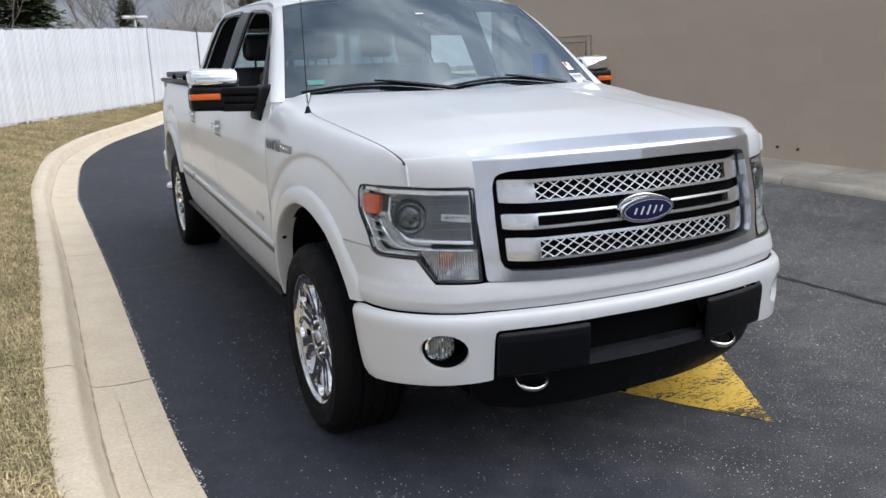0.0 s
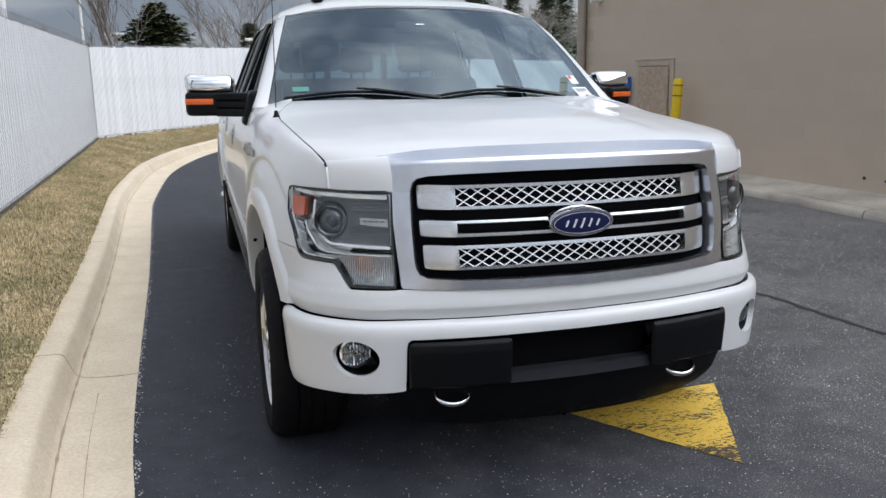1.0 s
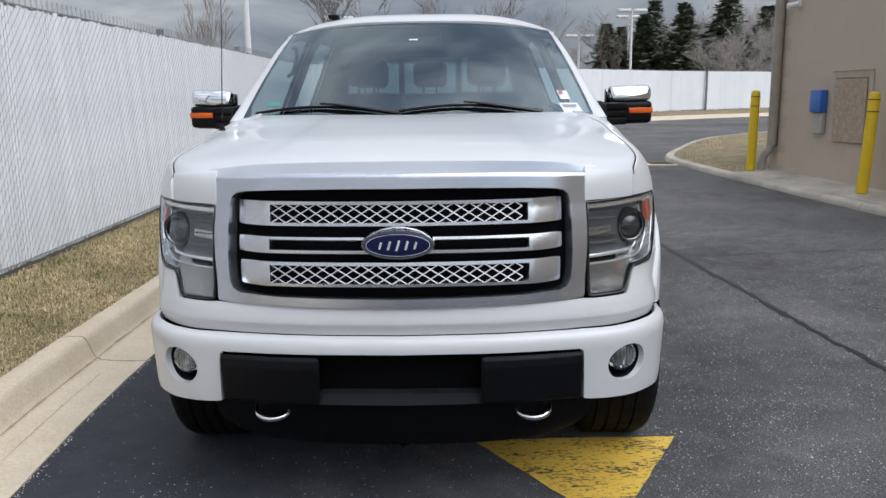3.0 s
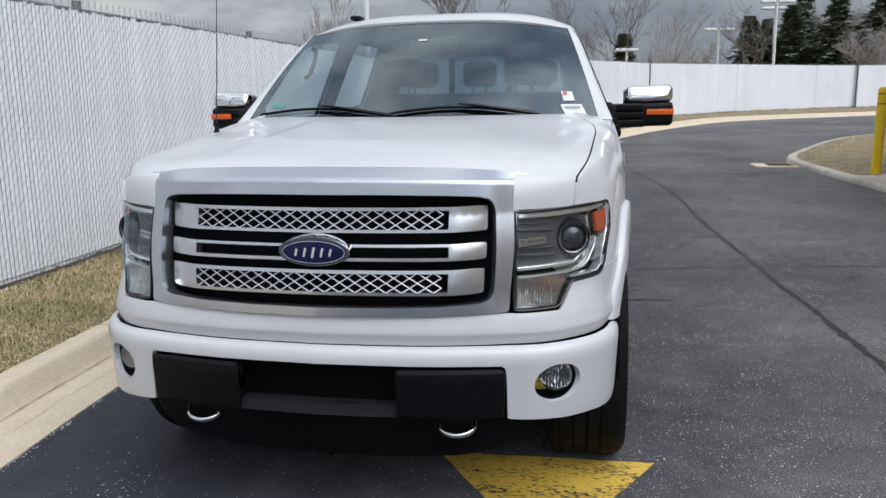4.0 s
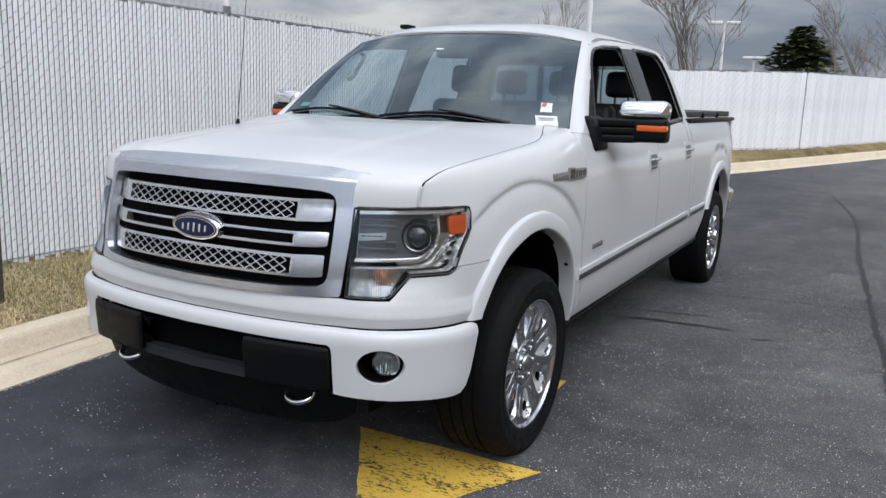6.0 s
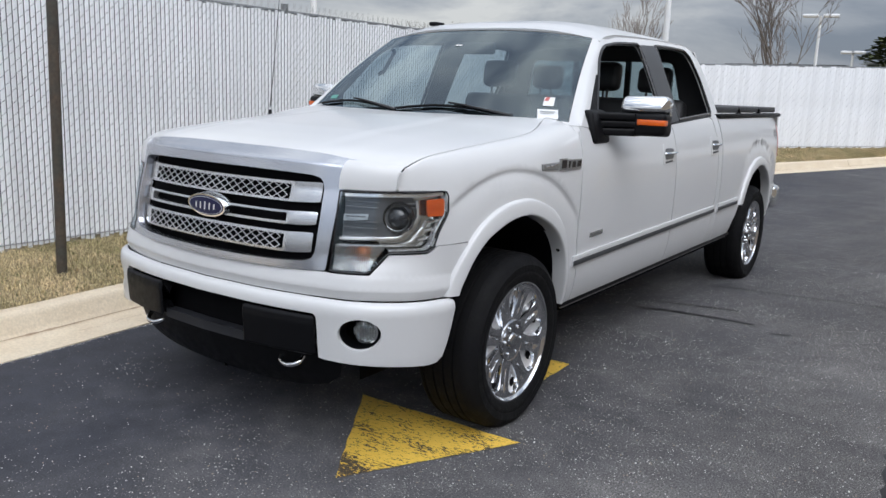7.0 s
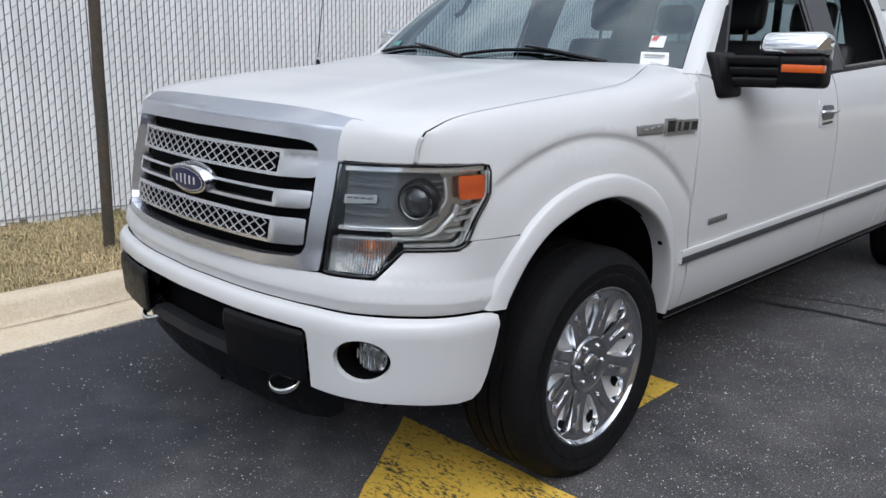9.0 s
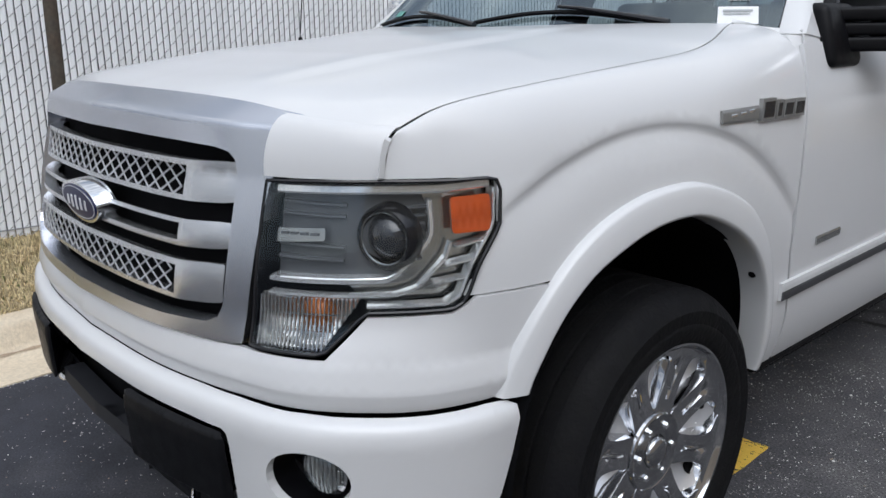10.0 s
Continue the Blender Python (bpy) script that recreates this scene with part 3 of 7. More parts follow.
# beyond the fence
lawn("field", back, [b + np.array((-60.0 if b[1] < 12.8 else -40.0, 0.0 if b[1] < 12 else 60.0)) for b in back], lambda y: fence_z(y), lambda y: fence_z(y) + 0.2, "dormant field beyond the fence", cols=4)


def blades(name, patches, count, mat, hmin, hmax, lean, label):
    verts, faces = [], []
    for _ in range(count):
        x, y, z = patches()
        a = random.uniform(0, 6.28)
        h, w, l = random.uniform(hmin, hmax), random.uniform(0.0015, 0.0035), random.uniform(0.2, lean)
        dx, dy = math.cos(a), math.sin(a)
        o = len(verts)
        verts += [(x - dy * w, y + dx * w, z - 0.01), (x + dy * w, y - dx * w, z - 0.01),
                  (x + dx * h * l * 0.5 + dy * w * 0.7, y + dy * h * l * 0.5 - dx * w * 0.7, z + h * 0.7),
                  (x + dx * h * l * 0.5 - dy * w * 0.7, y + dy * h * l * 0.5 + dx * w * 0.7, z + h * 0.7),
                  (x + dx * h * l * 1.5, y + dy * h * l * 1.5, z + h * (0.9 - 0.3 * l))]
        faces += [(o, o + 1, o + 2, o + 3), (o + 3, o + 2, o + 4)]
    return tagged(link_mesh(name, verts, faces, mat), label, "grass", kind="stuff")


def strip_point():
    lo, hi = 22, 108
    i = min(lo + int((hi - lo) * random.random() ** 1.25), len(kb) - 2)
    f = random.random()
    a, b = kb[i] * (1 - f) + kb[i + 1] * f, back[i] * (1 - f) + back[i + 1] * f
    t = random.uniform(0.0, 1.03)
    x, y = a * (1 - t) + b * t
    z = (ground_z(a[1]) + 0.145) * (1 - t) + (fence_z(b[1]) + 0.01) * t + 0.02 * math.sin(math.pi * min(1, t))
    return x, y, z


blades("grass_blades", strip_point, 150000, M["grass_dry"], 0.012, 0.034, 2.2, "dormant straw-coloured turf blades")
blades("green_grass_blades", strip_point, 7000, M["grass_green"], 0.012, 0.035, 0.9, "sparse green turf blades")

# ---- island lawn, walk and building ----
kr = even(catmull(KERB_R, 8), 0.3)
krb = offset(kr, 0.17, -1)
WALL_A, WALL_B = np.array((7.78, -10.0)), np.array((5.40, 9.93))
wd = (WALL_B - WALL_A) / np.linalg.norm(WALL_B - WALL_A)
wn = np.array((-wd[1], wd[0]))


def wall_x(y):
    return WALL_A[0] + (WALL_B[0] - WALL_A[0]) * (y - WALL_A[1]) / (WALL_B[1] - WALL_A[1])


# walk slabs between kerb and wall, cut every 1.5 m
walkway = thing("walk", "weathered pale concrete walk along the building", "pavement")
walkway["kind"] = "structure"
ys = [-9 + 1.5 * k for k in range(13)] + [9.95]
line_x = lambda y: float(np.interp(y, [p[1] for p in krb if p[1] < 12], [p[0] for p in krb if p[1] < 12]))
for a, b in zip(ys, ys[1:]):
    bm = bmesh.new()
    q = [(line_x(a) + 0.008, a + 0.005), (wall_x(a) + 0.05, a + 0.005), (wall_x(b) + 0.05, b - 0.005), (line_x(b) + 0.008, b - 0.005)]
    top = [bm.verts.new((x, y, ground_z(y) + h)) for (x, y), h in zip(q, (0.088, 0.158, 0.158, 0.088))]
    bot = [bm.verts.new((x, y, ground_z(y) - 0.02)) for x, y in q]
    bm.faces.new(top)
    for i in range(4):
        bm.faces.new((top[i], bot[i], bot[(i + 1) % 4], top[(i + 1) % 4]))
    part("walk_slab", bm, M["walk"], walkway)
# island
isl = [p for p in krb if p[1] >= 9.8 and p[0] < 32]
lawn("island_lawn", isl, [np.array((6.2 + max(0, p[1] - 12) * 0.9, 9.95 + max(0, p[1] - 13) * 0.15)) for p in isl], lambda y: ground_z(y) + 0.085, lambda y: ground_z(y) + 0.22, "dormant brown grass island by the building corner")


def island_point():
    while True:
        x, y = random.uniform(4.4, 9), random.uniform(10, 18)
        near = min(isl, key=lambda p: abs(p[1] - y))
        if near[0] + 0.05 < x:
            return x, y, ground_z(y) + 0.11


blades("grass_blades", island_point, 5000, M["grass_dry"], 0.02, 0.06, 1.3, "dormant brown turf blades on the island")

# drain inlet by the island
bm = bmesh.new()
box(bm, (3.75, 11.9, ground_z(12) - 0.02), (4.55, 12.6, ground_z(12.4) + 0.012), 0.01)
inlet = tagged(part("drain_inlet", bm, M["concrete"]), "pale concrete drain apron at the island kerb", "drain", kind="structure")
bm = bmesh.new()
for k in range(5):
    box(bm, (3.98, 12.03 + 0.09 * k, ground_z(12.4) + 0.013), (4.40, 12.07 + 0.09 * k, ground_z(12.4) + 0.022))
part("grate", bm, M["post_dark"], inlet, "rusty iron grate")

# building: backing wall with painted blocks laid proud of the joints
bm = bmesh.new()
H_WALL = 4.3
far_dir = wn * -16
c = [WALL_A, WALL_B, WALL_B + far_dir, WALL_A + far_dir]
lo = [bm.verts.new((p[0], p[1], -0.1)) for p in c]
hi = [bm.verts.new((p[0], p[1], H_WALL)) for p in c]
bm.faces.new(hi)
for i in range(4):
    bm.faces.new((lo[i], lo[(i + 1) % 4], hi[(i + 1) % 4], hi[i]))
building = part("wall_building", bm, M["joint"])
tagged(building, "tan painted concrete block building wall", "wall", kind="structure")


def tree_bare(name, x, y, z, h, seed, mat, label, spread=1.0, stems=1, droop=0.0):
    """A leafless tree: trunk and limbs that fork four times into fine twigs."""
    rnd = random.Random(seed)
    root = thing(name, label, "tree", at=(x, y, z))
    bt, bw = bmesh.new(), bmesh.new()

    def grow(p, d, ln, r, depth):
        q = p
        pts, rad = [p], [r]
        for k in range(3):
            d = (d + Vector((rnd.uniform(-1, 1), rnd.uniform(-1, 1), rnd.uniform(-0.25, 0.6) - droop)) * 0.16).normalized()
            q = q + d * ln / 3
            pts.append(q)
            rad.append(r * (1 - 0.15 * (k + 1)))
        tube(bt if depth < 2 else bw, pts, rad, 6 if depth < 2 else 3, caps=False)
        if depth >= 5 or ln < 0.16:
            return
        for k in range(rnd.choice((3, 3, 4)) if depth else rnd.choice((6, 7))):
            s = pts[rnd.choice((1, 2, 3, 3))] if depth else pts[rnd.choice((1, 2, 3, 3))]
            a = rnd.uniform(0, 6.28)
            side = Vector((math.cos(a), math.sin(a), 0))
            nd = (d * rnd.uniform(0.7, 1.1) + side * rnd.uniform(0.25, 0.62) * spread).normalized()
            grow(s, nd, ln * rnd.uniform(0.55, 0.8), max(0.007, r * rnd.uniform(0.38, 0.55)), depth + 1)

    for s in range(stems):
        a = rnd.uniform(0, 6.28)
        grow(Vector((math.cos(a), math.sin(a), 0)) * (0.0 if stems == 1 else rnd.uniform(0.1, 0.8)), Vector((math.cos(a) * 0.18 * (stems > 1), math.sin(a) * 0.18 * (stems > 1), 1)), h * (0.36 if stems == 1 else 0.3), h * (0.011 if stems == 1 else 0.007), 0)
    part("trunk", bt, mat, root)
    part("crown", bw, mat, root)
    return root


def tree_conifer(name, x, y, z, h, seed, label, width=0.24, mat=None, round_top=False):
    """A conifer: trunk and whorls of drooping boughs set with small needle sprays."""
    rnd = random.Random(seed)
    root = thing(name, label, "tree", at=(x, y, z))
    bm = bmesh.new()
    tube(bm, [(0, 0, 0), (0.02, 0, h * 0.5), (0, 0, h * 0.97)], [h * 0.02, h * 0.013, h * 0.003], 7)
    part("trunk", bm, M["bark"], root)
    vs, fs = [], []
    tiers = 30
    for i in range(tiers):
        t = i / (tiers - 1)
        zc = h * (0.06 + 0.93 * t)
        reach = h * width * ((1 - t) ** 0.85 + 0.03) if not round_top else h * width * math.sqrt(max(0.05, 1 - (2 * max(0.28, t) - 0.95) ** 2))
        for k in range(rnd.randint(10, 13)):
            a = rnd.uniform(0, 6.28)
            ln = reach * rnd.uniform(0.62, 1.08)
            steps = max(3, int(ln / 0.22))
            for s in range(steps):
                f = (s + 0.6) / steps
                px, py = math.cos(a) * ln * f, math.sin(a) * ln * f
                pz = zc - ln * 0.25 * f + rnd.uniform(-0.08, 0.08)
                for _ in range(4):
                    b = a + rnd.uniform(-1.5, 1.5)
                    l2, w2 = rnd.uniform(0.3, 0.65), rnd.uniform(0.09, 0.18)
                    dx, dy, dz = math.cos(b) * l2, math.sin(b) * l2, rnd.uniform(-0.18, 0.14)
                    o = len(vs)
                    vs.extend([(px, py, pz), (px + dx * 0.5 - dy / l2 * w2, py + dy * 0.5 + dx / l2 * w2, pz + dz * 0.5), (px + dx, py + dy, pz + dz), (px + dx * 0.5 + dy / l2 * w2, py + dy * 0.5 - dx / l2 * w2, pz + dz * 0.5 - 0.03)])
                    fs.append((o, o + 1, o + 2, o + 3))
    link_mesh("crown", vs, fs, mat or M["needles"], root)
    return root


def lamp_mast(x, y, z, h, label="white twin-head parking lot lamp mast", arm=1.0, r=0.09, heads=True, yaw=0.0):
    root = thing("street_lamp", label, "street lamp", "lot lamps", at=(x, y, z))
    bm = bmesh.new()
    tube(bm, [(0, 0, 0), (0, 0, h)], [r, r * 0.75], 10)
    part("pole", bm, M["white_plain"], root)
    if heads:
        c, s = math.cos(yaw), math.sin(yaw)
        for sgn in (-1, 1):
            bm = bmesh.new()
            box(bm, (-0.42, -0.2, -0.09), (0.42, 0.2, 0.09), 0.07, 2, Matrix.Translation((sgn * arm * 0.55 * c, sgn * arm * 0.55 * s, h + 0.02)) @ Matrix.Rotation(yaw, 4, "Z"))
            part("lamp_head", bm, M["white_plain"], root, smooth=True)
    return root


for i, (x, y, top, wid, st) in enumerate([(4.2, 42, 6.2, 1.0, 1), (3.1, 51.5, 9.0, 0.9, 1), (0.9, 42, 8.2, 0.9, 1), (7.4, 56.5, 5.9, 1.3, 4),
                                      (10.8, 51, 7.0, 1.0, 1), (-31, 40.5, 7.2, 1.2, 2), (-7.5, 22.2, 4.7, 0.4, 1), (-3.28, 22.3, 6.8, 0.85, 1), (23.9, 62, 9.5, 1.1, 3), (20.5, 47.5, 7.5, 1.0, 3), (16.5, 45, 6.4, 1.2, 5), (25.5, 54, 8.5, 1.1, 4), (6.0, 60, 6.5, 1.2, 3), (17.5, 60, 9.2, 1.0, 5), (21.5, 61, 9.8, 1.0, 5), (25.5, 63, 10.0, 1.0, 5), (13.0, 62, 7.4, 1.1, 4)]):
    tree_bare("bare_tree", x, y, 0.3, top * 0.98, 40 + i, M["bark_pale" if i % 3 == 0 or x > 13 else "bark"], "leafless grey-brown tree behind the fence", wid, st)
for i, (x, y, top) in enumerate([(2.7, 51.7, 5.2), (19.0, 53.3, 8.6), (23.7, 51.5, 7.8), (15.5, 59.6, 8.4), (16.3, 54.2, 7.6), (21.4, 52.5, 7.2), (14.1, 65, 6.9), (11.3, 56, 6.4), (13.8, 55.4, 7.0), (27, 56, 8.5)]):
    tree_conifer("conifer", x, y, 0.3, top - 0.3, 90 + i, "dark green conifer behind the fence", width=0.44 if i else 0.3)
tree_conifer("pine_tree", -3.0, 52, 0.3, 6.2, 7, "broad dark green pine behind the fence", 0.42, M["needles_warm"], True)
for x, y, top in [(2.67, 46.7, 3.95), (-6.8, 46.4, 6.2), (12.6, 55.2, 6.85), (8.5, 51.3, 5.3), (10.8, 45.9, 6.35), (-5.7, 51.3, 4.5), (-4.4, 52.5, 3.9)]:
    lamp_mast(x, y, 0.3, top - 0.3, yaw=0.2, arm=0.95 if top > 5 else 0.5)
for x, y, r in ((-5.43, 18.93, 0.085), (-28.8, 29.2, 0.2)):
    lamp_mast(x, y, 0.3, 9.5, "tall white parking lot lamp mast", heads=True, r=r, arm=1.6)

# low dark-roofed shed beyond the fence
shed = thing("shed", "low dark-roofed shed far behind the fence", "building", at=(-10.5, 57, 0))
bm = bmesh.new()
box(bm, (-3.6, -1.5, 0.3), (3.6, 1.5, 3.3))
part("wall", bm, M["wall_far"], shed)
bm = bmesh.new()
box(bm, (-3.9, -1.8, 3.302), (3.9, 1.8, 3.95), 0.05)
part("roof", bm, M["roof_far"], shed)


def bollard(x, y, lean):
    z = ground_z(y) + 0.140
    root = thing("bollard", "yellow sleeved steel bollard with two dark bands", "bollard", "bollards by the wall", at=(x, y, z))
    bm = bmesh.new()
    lathe(bm, [(0.0, -0.02), (0.072, -0.02), (0.072, 1.21), (0.068, 1.25), (0.050, 1.272), (0.0, 1.28)], 20, "z")
    bmesh.ops.remove_doubles(bm, verts=bm.verts, dist=1e-5)
    part("sleeve", bm, M["bollard"], root, smooth=True)
    for zz in (1.02, 1.17):
        bm = bmesh.new()
        lathe(bm, [(0.066, zz), (0.0735, zz), (0.0735, zz + 0.014), (0.066, zz + 0.014)], 20, "z")
        part("band", bm, M["band"], root, "dark reflective band")
    root.rotation_euler = (0, lean, 0)


bollard(5.48, 6.98, 0.05)
bollard(5.08, 9.86, 0.012)


def on_wall(y, z, off=0.0):
    p = WALL_A + wd * (y - WALL_A[1]) / wd[1] + wn * off
    return Vector((p[0], p[1], z))


WALL_M = Matrix(((wd[0], wn[0], 0, 0), (wd[1], wn[1], 0, 0), (0, 0, 1, 0), (0, 0, 0, 1)))


def wall_thing(y, z):
    return Matrix.Translation(on_wall(y, z)) @ WALL_M


# blue meter box with grey base
root = thing("meter_box", "blue wall box above a grey base on tan blocks", "utility box")
bm = bmesh.new()
box(bm, (-0.14, 0.01, 0.30), (0.14, 0.12, 0.62), 0.012, 2, wall_thing(8.50, 0.87))
part("lid", bm, M["box_blue"], root, "blue lid", True)
bm = bmesh.new()
box(bm, (-0.125, 0.01, 0.0), (0.125, 0.075, 0.298), 0.01, 2, wall_thing(8.50, 0.87))
part("base", bm, M["box_grey"], root, "grey base", True)
root = thing("wall_panel", "weathered tan wood panel in a painted frame", "panel")
bm = bmesh.new()
box(bm, (-0.36, 0.018, 0.0), (0.36, 0.045, 0.86), 0.006, 1, wall_thing(7.80, 0.77))
part("board", bm, M["panel"], root, "weathered board with peeling marks")
bm = bmesh.new()
for lo, hi in (((-0.46, 0.010, 0.20), (-0.37, 0.022, 0.97)), ((0.37, 0.010, 0.20), (0.46, 0.022, 0.97)), ((-0.369, 0.010, 0.88), (0.369, 0.022, 0.97)), ((-0.46, 0.010, 0.971), (0.46, 0.035, 0.985))):
    box(bm, lo, hi, 0.004, 1, wall_thing(7.80, 0.77))
part("frame", bm, M["joint"], root)
root = thing("downpipe", "tan painted downpipe with a grey elbow at the corner", "downpipe")
bm = bmesh.new()
tube(bm, [on_wall(9.72, 0.62, 0.08), on_wall(9.72, 4.25, 0.08)], 0.075, 10)
part("pipe", bm, M["pipe"], root, smooth=True)
bm = bmesh.new()
tube(bm, [on_wall(9.72, 0.66, 0.08), on_wall(9.74, 0.55, 0.10), on_wall(9.82, 0.46, 0.14), on_wall(9.86, 0.36, 0.15), on_wall(9.86, 0.2, 0.15)], 0.062, 10)
part("elbow", bm, M["pipe_grey"], root, "grey elbow", True)
root = thing("security_camera", "small white wall camera under the eaves", "camera")
bm = bmesh.new()
tube(bm, [on_wall(9.26, 2.78, 0.05), on_wall(9.30, 2.75, 0.20)], 0.045, 10)
part("housing", bm, M["white_plain"], root, smooth=True)
bm = bmesh.new()
box(bm, (-0.05, 0.0, -0.05), (0.05, 0.06, 0.05), 0.01, 1, wall_thing(9.28, 2.78))
part("bracket", bm, M["white_plain"], root)
for y, z in ((4.0, 0.31), (3.72, 0.30)):
    bm = bmesh.new()
    tube(bm, [on_wall(y, z, 0.002), on_wall(y, z, 0.015)], 0.018, 8)
    tagged(part("weep_pipe", bm, M["post_dark"]), "short dark weep pipe stub in the block wall", "pipe")


# ---- fence: chain link with white upright slats ----
def fence_run(name, a, b, label, pitch, slat_parts, posts, wires=True, top=2.2, top_b=None):
    a, b = np.array(a, float), np.array(b, float)
    ln = float(np.linalg.norm(b - a))
    d = (b - a) / ln
    nrm = np.array((d[1], -d[0]))
    root = thing(name, label, "fence")
    root["kind"] = "structure"
    top_b = top if top_b is None else top_b
    base = lambda s: fence_z((a + d * s)[1]) + 0.03
    head = lambda s: top + (top_b - top) * s / ln
    n = int(ln / pitch)
    w = pitch * (0.85 if wires and pitch < 0.08 else 0.97)
    shared = bpy.data.meshes.new("slat")
    vs = [(x, y, z) for z in (0, 1) for x, y in ((-w / 2, 0.002), (-w / 3.2, -0.004), (w / 3.2, -0.004), (w / 2, 0.002))]
    shared.from_pydata(vs, [], [(0, 1, 5, 4), (1, 2, 6, 5), (2, 3, 7, 6), (0, 4, 7, 3)])
    shared.materials.append(M["slat"])
    jv, jf = [], []
    for i in range(n):
        s = (i + 0.5) * pitch
        p = a + d * s
        zb, zt = base(s) + random.uniform(-0.02, 0.02), head(s) - 0.06 + random.uniform(-0.012, 0.012)
        m = Matrix(((d[0], -nrm[0], 0, p[0]), (d[1], -nrm[1], 0, p[1]), (0, 0, zt - zb, zb), (0, 0, 0, 1))) @ Matrix.Rotation(random.uniform(-0.05, 0.05), 4, "Z")
        if i < slat_parts:
            ob = new("slat", shared)
            ob.parent = root
            ob.matrix_basis = m
        else:
            o = len(jv)
            jv.extend([m @ Vector(v) for v in vs])
            jf.extend([tuple(k + o for k in f) for f in ((0, 1, 5, 4), (1, 2, 6, 5), (2, 3, 7, 6), (0, 4, 7, 3))])
    if jv:
        tagged(link_mesh("slats", jv, jf, M["slat_far"], root), kind="stuff")
    if wires:
        wr = 0.0019 if pitch < 0.06 else 0.0012
        wv, wf = [], []

        def seg(p, q):
            o = len(wv)
            t = (q - p).normalized()
            u = t.cross(Vector((nrm[0], nrm[1], 0))).normalized() * wr
            v = Vector((nrm[0], nrm[1], 0)) * wr
            for c in (p, q):
                wv.extend([c + u, c + v, c - u, c - v])
            wf.extend([(o + k, o + (k + 1) % 4, o + 4 + (k + 1) % 4, o + 4 + k) for k in (0, 1, 3)])

        # each slat is crossed by rising wires; at the gaps they turn up a little and dip behind the next slat
        rise, period = pitch * 0.82, pitch * 2.04
        for i in range(n):
            z = base(i * pitch) - 0.06 + (i * period / 2) % period
            pa, pb = a + d * (i * pitch), a + d * ((i + 1) * pitch)
            while z < head(i * pitch) - 0.01:
                j = random.uniform(-0.0015, 0.0015)
                p0, p1 = Vector((*(pa + nrm * 0.004), z + j)), Vector((*(pb + nrm * 0.004), z + rise + j))
                mid = (p0 + p1) / 2 + Vector((nrm[0], nrm[1], 0)) * 0.005
                seg(p0, mid)
                seg(mid, p1)
                seg(p1, p1 + Vector((d[0] * 0.001, d[1] * 0.001, period / 2 - rise)))
                z += period
            # twisted barbs over the top rail
            if i % 2 == 0:
                pt = pa + nrm * 0.007
                hz = head(i * pitch)
                seg(Vector((*pt, hz - 0.06)), Vector((pt[0] + d[0] * 0.012, pt[1] + d[1] * 0.012, hz + 0.035)))
                seg(Vector((*pt, hz - 0.06)), Vector((pt[0] - d[0] * 0.014, pt[1] - d[1] * 0.014, hz + 0.03)))
        tagged(link_mesh("chain_link", wv, wf, M["wire"], root, "galvanised chain link mesh with twisted top ends"), kind="stuff")
    # opaque sheet added behind the slats: near-black paints the gaps' shade, pale hides far gaps
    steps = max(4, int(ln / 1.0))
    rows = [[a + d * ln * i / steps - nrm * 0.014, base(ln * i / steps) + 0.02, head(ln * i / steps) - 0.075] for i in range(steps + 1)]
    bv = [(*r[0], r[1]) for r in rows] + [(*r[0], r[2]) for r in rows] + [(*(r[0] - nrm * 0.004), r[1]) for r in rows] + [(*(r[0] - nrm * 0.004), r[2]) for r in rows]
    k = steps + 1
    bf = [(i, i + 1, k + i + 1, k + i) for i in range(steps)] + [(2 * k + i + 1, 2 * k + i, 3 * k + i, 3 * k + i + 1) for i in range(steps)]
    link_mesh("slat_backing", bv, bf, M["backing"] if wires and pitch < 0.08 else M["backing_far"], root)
    # rails and posts behind the fabric
    bm = bmesh.new()
    steps = max(2, int(ln / 2))
    tube(bm, [(*(a + d * ln * i / steps - nrm * 0.035), head(ln * i / steps) - 0.055) for i in range(steps + 1)], 0.022, 8)
    part("top_rail", bm, M["post"], root, smooth=True)
    bm = bmesh.new()
    tube(bm, [(*(a + d * ln * i / steps + nrm * 0.010), base(ln * i / steps) + 0.03) for i in range(steps + 1)], 0.004, 6)
    part("tension_wire", bm, M["wire"], root)
    for s in posts:
        p = a + d * s - nrm * 0.045
        bm = bmesh.new()
        tube(bm, [(p[0], p[1], base(s) - 0.25), (p[0], p[1], head(s) + 0.02)], 0.035, 10)
        part("post", bm, M["post"], root, smooth=True)
    return root


fence_run("fence_near", (-3.0, -4.0), (-2.95, 12.75), "chain link fence with white privacy slats", 0.0405, 300, [0.2, 3.3, 6.4, 9.5, 12.6, 15.7, 17.7])
edge_bm = bmesh.new()
tube(edge_bm, [(-2.972 + 0.003 * y, y, fence_z(y) + 0.012) for y in np.linspace(0.9, 12.7, 30)], 0.026, 6)
tagged(part("fence_edging", edge_bm, M["post_dark"], smooth=True), "dark edging pipe along the foot of the fence", "edging", kind="structure")
fence_run("fence_near", (-3.02, -14.0), (-3.0, -4.02), "chain link fence with white privacy slats", 0.085, 0, [0.2, 3.3, 6.4, 9.5], wires=False)
fence_run("fence_back", (-2.94, 12.80), (0.35, 18.2), "chain link fence with white privacy slats behind the drive", 0.085, 76, [0.05, 3.1, 6.2], top=2.20, top_b=2.40)
fence_run("fence_back", (0.36, 18.22), (2.75, 26.0), "chain link fence with white privacy slats behind the drive", 0.10, 82, [3.0, 8.1], top=2.40, top_b=2.52)
